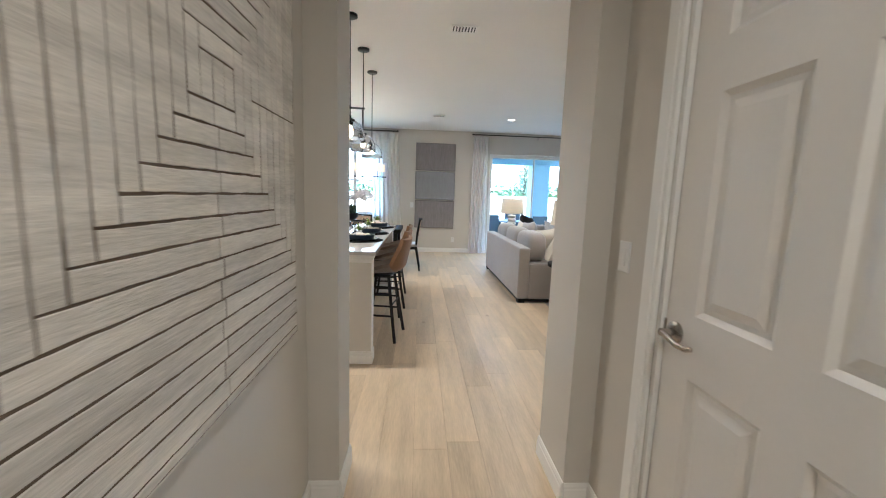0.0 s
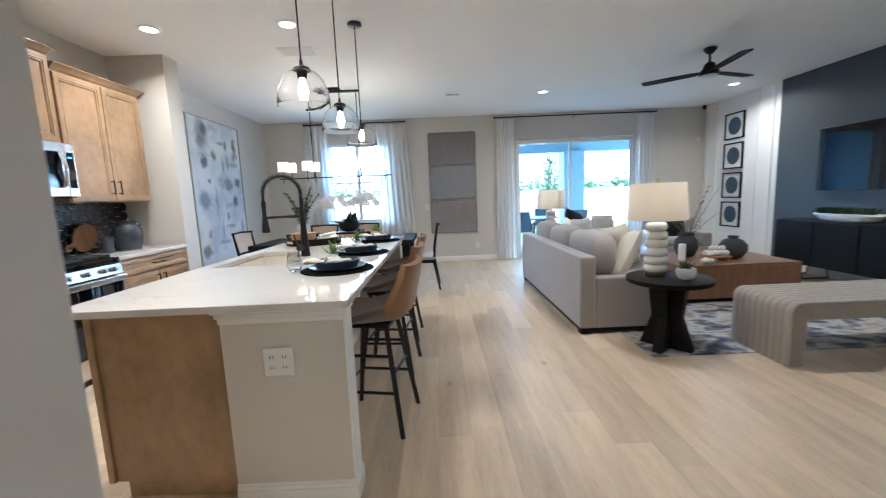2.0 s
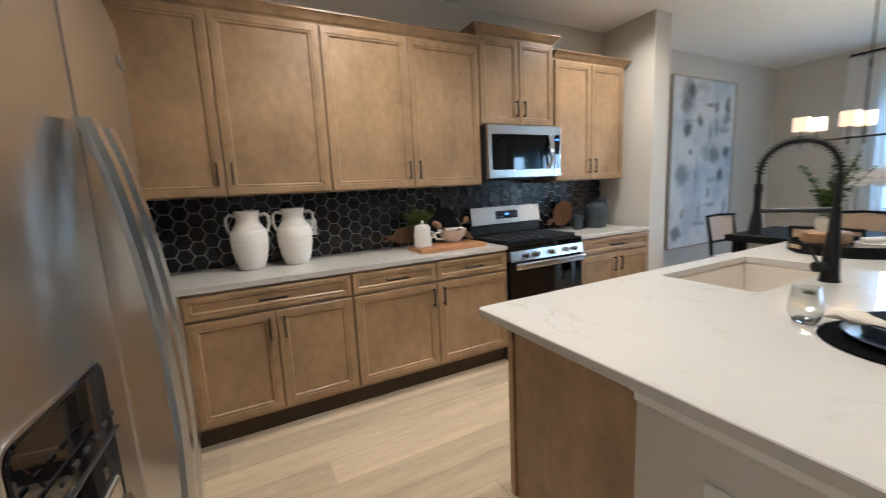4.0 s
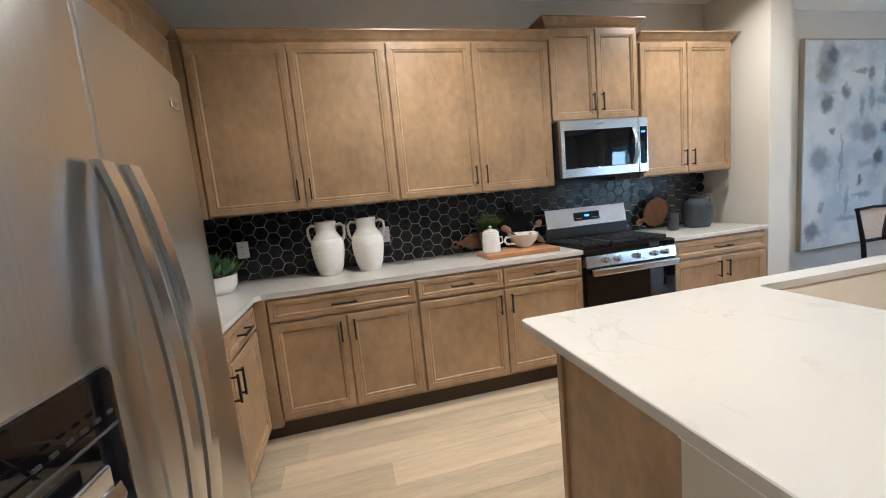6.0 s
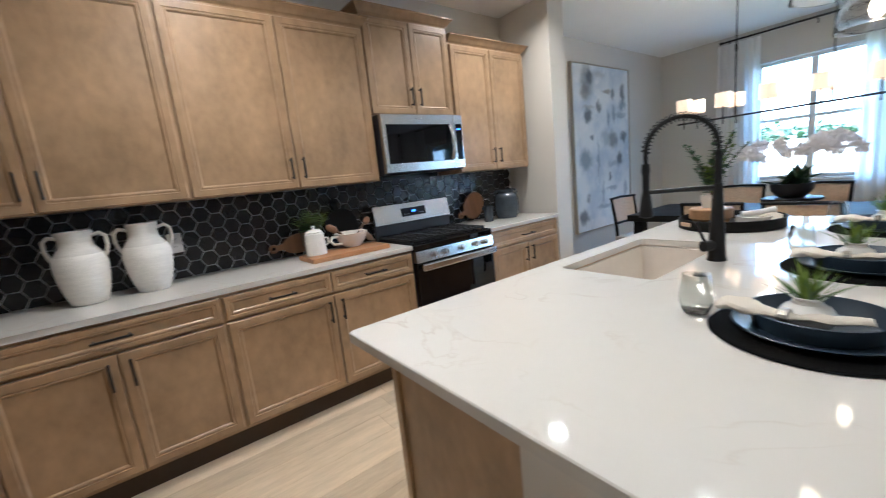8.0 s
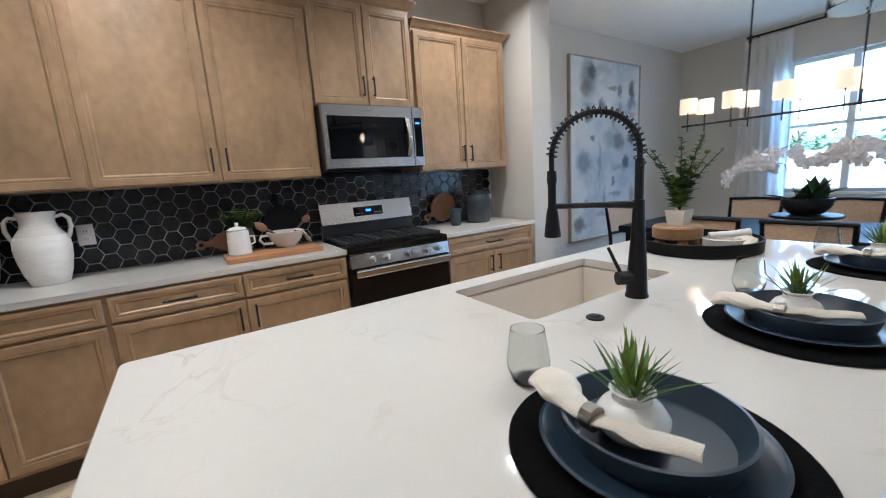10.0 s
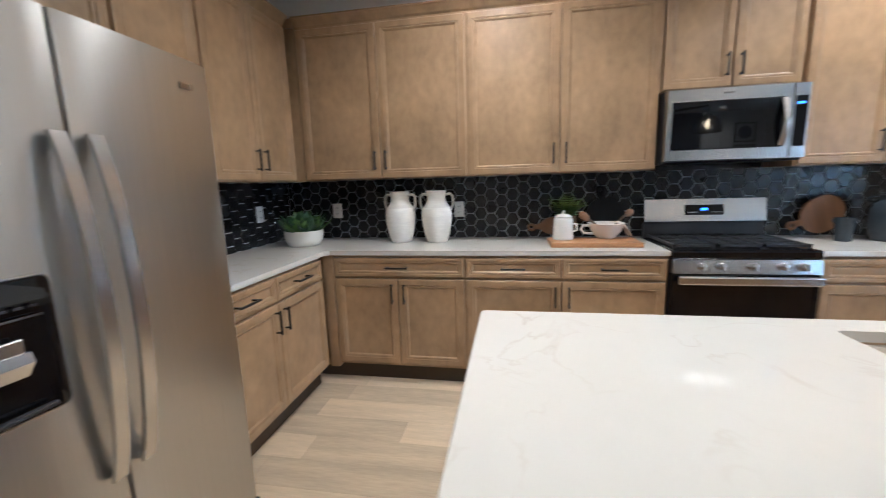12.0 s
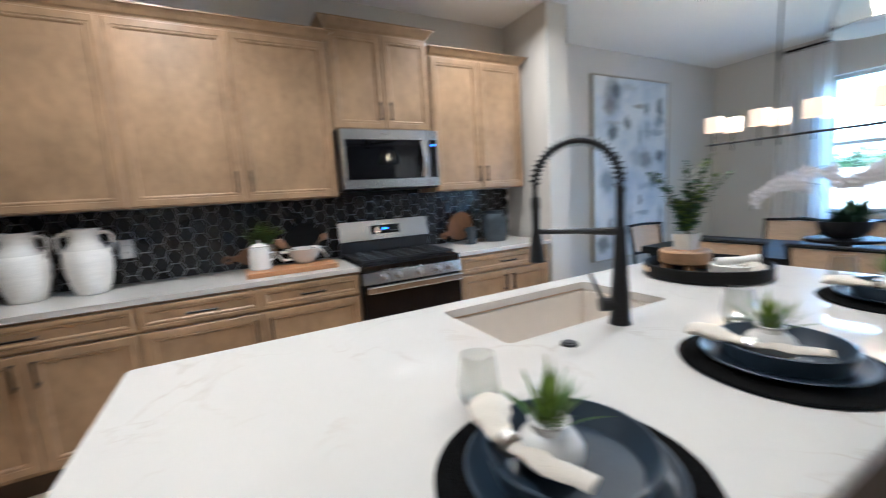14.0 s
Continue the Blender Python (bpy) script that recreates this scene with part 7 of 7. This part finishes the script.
def ceiling_fan():
    f = thing("ceiling_fan", "black three-blade ceiling fan at rest", "ceiling fan", 3.38, 6.10, C)
    part("canopy", lathe([(0.065, -0.001), (0.065, -0.02), (0.035, -0.06), (0.016, -0.062)], 28), M_BLKMET, f, smooth=True)
    part("downrod", tube(bmesh.new(), [(0, 0, -0.05), (0, 0, -0.16)], 0.012, 10), M_BLKMET, f)
    part("motor", lathe([(0.02, -0.15), (0.05, -0.17), (0.065, -0.22), (0.095, -0.25), (0.10, -0.285), (0.09, -0.295)], 32), M_BLKMET, f, smooth=True)
    part("light_kit", lathe([(0.088, -0.295), (0.075, -0.312), (0.0, -0.318)], 32, cap1=False), M_WHITEPL, f, "round white light cover", smooth=True)
    for a in (20, 140, 262):
        g = bmesh.new()
        rings(g, [[(x, -w, -0.255 - 0.10 * w * 0.9 - 0.005), (x, w, -0.255 + 0.10 * w * 0.9 - 0.005), (x, w, -0.255 + 0.10 * w * 0.9 + 0.003), (x, -w, -0.255 - 0.10 * w * 0.9 + 0.003)] for x, w in ((0.08, 0.03), (0.16, 0.058), (0.45, 0.068), (0.66, 0.062), (0.69, 0.04))])
        part("fan_blade", g, M_BLKWD, f, at=pose(0, 0, 0, 0, 0, a))


ceiling_fan()
_s = thing("security_sensor", "small black ceiling corner sensor", "sensor", RX - 0.10, FW - 0.10, C - 0.085)
part("housing", lathe([(0.0, 0), (0.03, 0.01), (0.035, 0.05), (0.03, 0.085)], 16, cap0=False), M_DARKPL, _s, smooth=True)
plate("wall_sensor", "small white motion sensor on the far wall", pose(RX - 0.13, FW, 2.20), 0.06, 0.09, "switch", "sensor")

# ---------------------------------------------------------------- outside
_g = bmesh.new()
_vs = [_g.verts.new(p) for p in ((-400, FW + 0.2, -0.16), (400, FW + 0.2, -0.16), (400, 600, -0.16), (-400, 600, -0.16))]
_g.faces.new(_vs)
_vs = [_g.verts.new(p) for p in ((-400, -300, -0.16), (400, -300, -0.16), (400, FW + 0.2, -0.16), (-400, FW + 0.2, -0.16))]
_g.faces.new(_vs)
tagged(part("ground", _g, M_LAWN), "green mown lawn behind the house", "lawn", kind="structure")
tagged(part("pavement", bbox(0.3, 6.6, FW + 0.2, 12.7, -0.16, -0.03, 0.01, 1), M_CONC), "pale concrete patio slab", "patio", kind="structure")


def lanai():
    l = thing("lanai", "covered patio with stucco columns and beam", "porch", 0, 0, -0.03)
    part("porch_ceiling", bbox(0.3, 6.6, FW + 0.2, 12.5, 2.62, 2.72), M_STUCCO, l)
    part("roof", bbox(0.0, 6.9, FW + 0.2, 12.8, 2.75, 2.95), M_STUCCO, l)
    part("beam", bbox(0.3, 6.6, 12.1, 12.45, 2.38, 2.62), M_STUCCO, l)
    part("side_beam", bbox(6.25, 6.6, FW + 0.2, 12.1, 2.38, 2.62), M_STUCCO, l)
    for x in (0.3, 3.62, 6.25):
        part("column", bbox(x, x + 0.55, 12.0, 12.5, 0, 2.38, 0.008), M_STUCCO, l)
    part("house_wall", bbox(-0.1, 0.3, FW + 0.2, 12.5, 0, 2.72), M_STUCCO, l)


lanai()


def sky_backdrop():
    """Bright hazy sky far behind the woods."""
    m = bpy.data.materials.new("hazy_sky")
    m.use_nodes = True
    nt = m.node_tree
    sep = nt.nodes.new("ShaderNodeSeparateXYZ")
    nt.links.new(nt.nodes.new("ShaderNodeNewGeometry").outputs["Position"], sep.inputs[0])
    mr = nt.nodes.new("ShaderNodeMapRange")
    mr.inputs[1].default_value, mr.inputs[2].default_value = 2.0, 55.0
    nt.links.new(sep.outputs[2], mr.inputs[0])
    mx = nt.nodes.new("ShaderNodeMix")
    mx.data_type = "RGBA"
    mx.inputs[6].default_value, mx.inputs[7].default_value = (0.60, 0.82, 1.0, 1), (0.30, 0.60, 1.0, 1)
    nt.links.new(mr.outputs[0], mx.inputs[0])
    em = nt.nodes.new("ShaderNodeEmission")
    em.inputs[1].default_value = SKY_GLOW
    nt.links.new(mx.outputs[2], em.inputs[0])
    nt.links.new(em.outputs[0], nt.nodes["Material Output"].inputs[0])
    g = bmesh.new()
    rings(g, [[(1.2 + 85 * math.sin(radians(a)), 9 + 85 * math.cos(radians(a)), z) for a in range(-80, 81, 8)] for z in (-0.16, 70)], closed=False)
    tagged(part("backdrop", g, m), "bright hazy sky beyond the woods", "sky", kind="structure")


sky_backdrop()
_f = thing("porch_fan", "white ceiling fan under the porch roof", "ceiling fan", 2.3, 10.9, 2.59)
part("motor", lathe([(0.05, 0), (0.05, -0.10), (0.10, -0.12), (0.10, -0.18), (0.0, -0.19)], 24, cap1=False), M_TRIM, _f)
for _k in range(4):
    part("fan_blade", bbox(0.10, 0.62, -0.06, 0.06, -0.145, -0.137), M_TRIM, _f, at=pose(0, 0, 0, 0, 0, 20 + 90 * _k))


def fence():
    y = 19.5
    f = thing("vinyl_fence", "white vinyl privacy fence along the yard", "fence", 0, y, -0.16)
    for k in range(16):
        x = -13 + 2.4 * k
        part("post", bbox(x - 0.06, x + 0.06, -0.06, 0.06, 0, 1.62, 0.005, 1), M_FENCE, f)
        part("post_cap", rings(bmesh.new(), [[(x + sx * q, sy * q, z) for sx, sy in ((-1, -1), (1, -1), (1, 1), (-1, 1))] for q, z in ((0.075, 1.62), (0.075, 1.64), (0.01, 1.69))]), M_FENCE, f)
        if k < 15:
            part("fence_panel", bbox(x + 0.06, x + 2.34, -0.02, 0.02, 0.06, 1.52), M_FENCE, f)
            part("top_rail", bbox(x + 0.06, x + 2.34, -0.03, 0.03, 1.45, 1.56, 0.005, 1), M_FENCE, f)


fence()


def tree(x, y, h, r, seed, clumps=420, leaf=0.16, slim=1.0):
    t = thing("tree", "leafy green tree beyond the fence", "tree", x, y, -0.16, group="garden trees")
    rnd = random.Random(seed)
    trunk_top = h * 0.45
    part("trunk", tube(bmesh.new(), [(0, 0, 0), (0.03, 0.02, trunk_top * 0.5), (0, 0, trunk_top), (0.02, 0, h * 0.8)], [0.13, 0.10, 0.08, 0.02], 8), M_BARK, t)
    lb = bmesh.new()
    tips = []
    for k in range(14):
        a, z0 = rnd.uniform(0, 6.28), rnd.uniform(0.28, 0.85) * h
        q = r * rnd.uniform(0.5, 0.95) * (1.1 - abs(z0 / h - 0.5))
        tip = Vector((math.cos(a) * q, math.sin(a) * q, z0 + q * 0.6 * slim))
        tube(lb, [(0, 0, z0 * 0.85), tip * 0.55 + Vector((0, 0, z0 * 0.42)), tip], [0.035, 0.025, 0.008], 5)
        tips.append(tip)
    part("limbs", lb, M_BARK, t)
    g = bmesh.new()
    for k in range(clumps):
        tip = rnd.choice(tips)
        c = tip * rnd.uniform(0.55, 1.1) + Vector((rnd.gauss(0, r * 0.22), rnd.gauss(0, r * 0.22), rnd.gauss(0, r * 0.25) + h * 0.04))
        c.z = min(max(c.z, h * 0.2), h)
        for m in range(3):
            blade(g, c + Vector((rnd.uniform(-leaf, leaf), rnd.uniform(-leaf, leaf), rnd.uniform(-leaf, leaf))), rnd.uniform(0, 6.28), rnd.uniform(-0.6, 1.1), leaf * rnd.uniform(0.7, 1.4), leaf * 0.6, 0.5, 2)
    part("crown", g, M_TREE, t)


tree(6.5, 23.6, 4.4, 0.9, 1, 700, 0.15, 1.6)
tree(12.6, 22.5, 4.2, 1.9, 2, 900, 0.18)
tree(-6.5, 27.0, 3.3, 0.7, 3, 220, 0.13, 1.6)


def far_woods():
    """A distant belt of broadleaf trees, past counting."""
    rnd = random.Random(33)
    g = bmesh.new()
    for k in range(5200):
        x = rnd.uniform(-60, 75)
        top = (3.5 if x > 4 else 2.7) + 1.1 * noise.noise((x * 0.12, 0, 0)) + 0.7 * noise.noise((x * 0.5, 3, 0))
        y = 55 + rnd.uniform(-3, 3)
        z = rnd.uniform(0.0, 1.0) ** 0.7 * top
        blade(g, (x, y, z), rnd.uniform(0, 6.28), rnd.uniform(-0.4, 1.2), rnd.uniform(0.5, 1.0), 0.55, 0.6, 2)
    tagged(part("far_woods", g, M_TREE), "distant belt of green woodland", "trees", kind="stuff")
    h = bmesh.new()
    rings(h, [[(-70 + 5 * k, 57, z(k)) for k in range(31)] for z in (lambda k: -0.2, lambda k: 2.6 + 0.9 * noise.noise((-70 * 0.12 + 0.6 * k, 0, 0)))], closed=False)
    tagged(part("wood_understorey", h, M_TREE), "dense green undergrowth of the far woods", "trees", kind="stuff")


far_woods()


def patio_chair():
    c = thing("patio_chair", "grey metal mesh patio armchair", "chair", 0, 0, -0.03, group="patio chairs")
    part("seat", bbox(-0.24, 0.24, -0.24, 0.22, 0.40, 0.425, 0.01), M_PATIO, c)
    part("backrest", rings(bmesh.new(), [[(-0.24, 0.22 + 0.13 * q, 0.42 + 0.48 * q), (0.24, 0.22 + 0.13 * q, 0.42 + 0.48 * q), (0.24, 0.24 + 0.13 * q, 0.42 + 0.48 * q), (-0.24, 0.24 + 0.13 * q, 0.42 + 0.48 * q)] for q in (0, 0.5, 1)]), M_PATIO, c)
    for sx in (-1, 1):
        part("side_frame", tube(bmesh.new(), [(sx * 0.27, -0.26, 0), (sx * 0.27, -0.24, 0.62), (sx * 0.27, 0.26, 0.64), (sx * 0.27, 0.30, 0.0)], 0.014, 6), M_BLKMET, c)
    return c


_p = patio_chair()
_p.matrix_basis = pose(2.25, 10.9, -0.03, 0, 0, 160)
for _m in (pose(3.35, 10.75, -0.03, 0, 0, 200), pose(2.15, 12.0, -0.03, 0, 0, 20), pose(3.05, 12.05, -0.03, 0, 0, -20)):
    copy_thing(_p, _m)
_t = thing("patio_table", "round grey metal patio table", "table", 2.75, 11.45, -0.03)
part("tabletop", lathe([(0.53, 0.68), (0.55, 0.685), (0.55, 0.71), (0.0, 0.712)], 40, cap1=False), M_PATIO, _t)
for _a in (45, 135, 225, 315):
    part("leg", tube(bmesh.new(), [(0.4 * math.cos(radians(_a)), 0.4 * math.sin(radians(_a)), 0), (0.3 * math.cos(radians(_a)), 0.3 * math.sin(radians(_a)), 0.69)], 0.018, 6), M_BLKMET, _t)


# ---------------------------------------------------------------- floor planks and wall tiles
def lay_planks():
    """Pale oak planks that run towards the far wall, ends staggered."""
    w, gap = 0.182, 0.0004
    rnd = random.Random(11)
    cache = {}

    def plank(x0, x1, y0, y1):
        key = (round(x1 - x0, 3), round(y1 - y0, 3))
        if key not in cache:
            ww, ll = key
            g = rings(bmesh.new(), [[(i, i, z), (ww - i, i, z), (ww - i, ll - i, z), (i, ll - i, z)] for i, z in ((gap, -0.0055), (gap, -0.0006), (gap + 0.0007, 0.0))], cap0=False)
            me = bpy.data.meshes.new("plank")
            bmesh.ops.recalc_face_normals(g, faces=g.faces)
            g.to_mesh(me)
            g.free()
            me.materials.append(M_PLANK)
            cache[key] = me
        ob = new("plank", cache[key])
        ob.parent = floor
        ob.matrix_basis = pose(x0, y0, 0)

    x = -3.06
    while x < RX:
        x1 = min(x + w, RX)
        in_hall = x1 > -0.24 and x < 1.0
        lo = -1.6 if in_hall else (SY if x1 <= -0.42 else 1.93)
        y = lo - round(rnd.uniform(0.0, 1.4), 2)
        while y < FW + 0.05:
            y1 = y + 1.5
            a, b = max(y, lo), min(y1, FW + 0.05)
            if b - a > 0.05:
                plank(x, x1, a, b)
            y = y1
        x = x1


lay_planks()


def hex_field(owner, width, h0, h1, m, skip=(), loose_from=None):
    """Flat-topped hexagons with recessed joints; local x along the wall, z up, front to -y."""
    f = 0.091
    R = (f - 0.0055) / math.sqrt(3)
    px, pz = 0.75 * f * 2 / math.sqrt(3), f
    g = bmesh.new()
    rings(g, [[(r * math.cos(radians(60 * k)), -d, r * math.sin(radians(60 * k))) for k in range(6)] for r, d in ((R, 0), (R, 0.0045), (R - 0.0015, 0.006))], cap0=False)
    me = bpy.data.meshes.new("tile")
    bmesh.ops.recalc_face_normals(g, faces=g.faces)
    g.to_mesh(me)
    g.free()
    me.materials.append(M_TILE)
    rest = bmesh.new()
    for i in range(int(width / px) + 2):
        x = i * px
        for j in range(int((h1 - h0) / pz) + 2):
            z = h0 + j * pz + (pz / 2 if i % 2 else 0)
            if x > width - 0.01 or z > h1 + 0.03 or any(a < x < b and lo < z < hi for a, b, lo, hi in skip):
                continue
            cut = x - R < 0 or x + R > width or z - f / 2 < h0 or z + f / 2 > h1
            if not cut and (loose_from is None or x < loose_from):
                ob = new("tile", me)
                ob.parent = owner
                ob.matrix_basis = pose(x, 0, z)
            else:
                rad = lambda r, d: [(min(max(x + r * math.cos(radians(60 * k)), 0.002), width - 0.002), -d, min(max(z + r * math.sin(radians(60 * k)), h0), h1)) for k in range(6)]
                rings(rest, [rad(R, 0), rad(R, 0.0045), rad(R - 0.0015, 0.006)], cap0=False)
    tagged(part("tile_remainder", rest, M_TILE, owner), kind="stuff")


def splash(label, m, width, h0, h1, skip=(), loose_from=None):
    s = part("backsplash", bbox(0, width, -0.004, 0.0, h0, h1), M_GROUT, at=m)
    tagged(s, label, "backsplash", kind="structure")
    hex_field(s, width, h0, h1, m, skip, loose_from)
    for o in s.children:
        o.matrix_basis = pose(0, -0.004, 0) @ o.matrix_basis


splash("black hexagon tile backsplash with pale grout", pose(KX + 0.001, SY + 0.012, 0, 0, 0, 90), 5.655 - SY - 0.012, 0.915, 1.371, loose_from=3.6)
splash("black hexagon tile backsplash with pale grout on the side wall", pose(-1.31, SY + 0.001, 0, 0, 0, 180), 1.68, 0.915, 1.371)
_sp = bbox(0, 0.755, -0.008, 0.0, 1.371, 1.405)
tagged(part("trim", _sp, M_TILE, at=pose(KX + 0.001, 3.95, 0, 0, 0, 90)), "dark strip above the tiles", "trim", kind="structure")
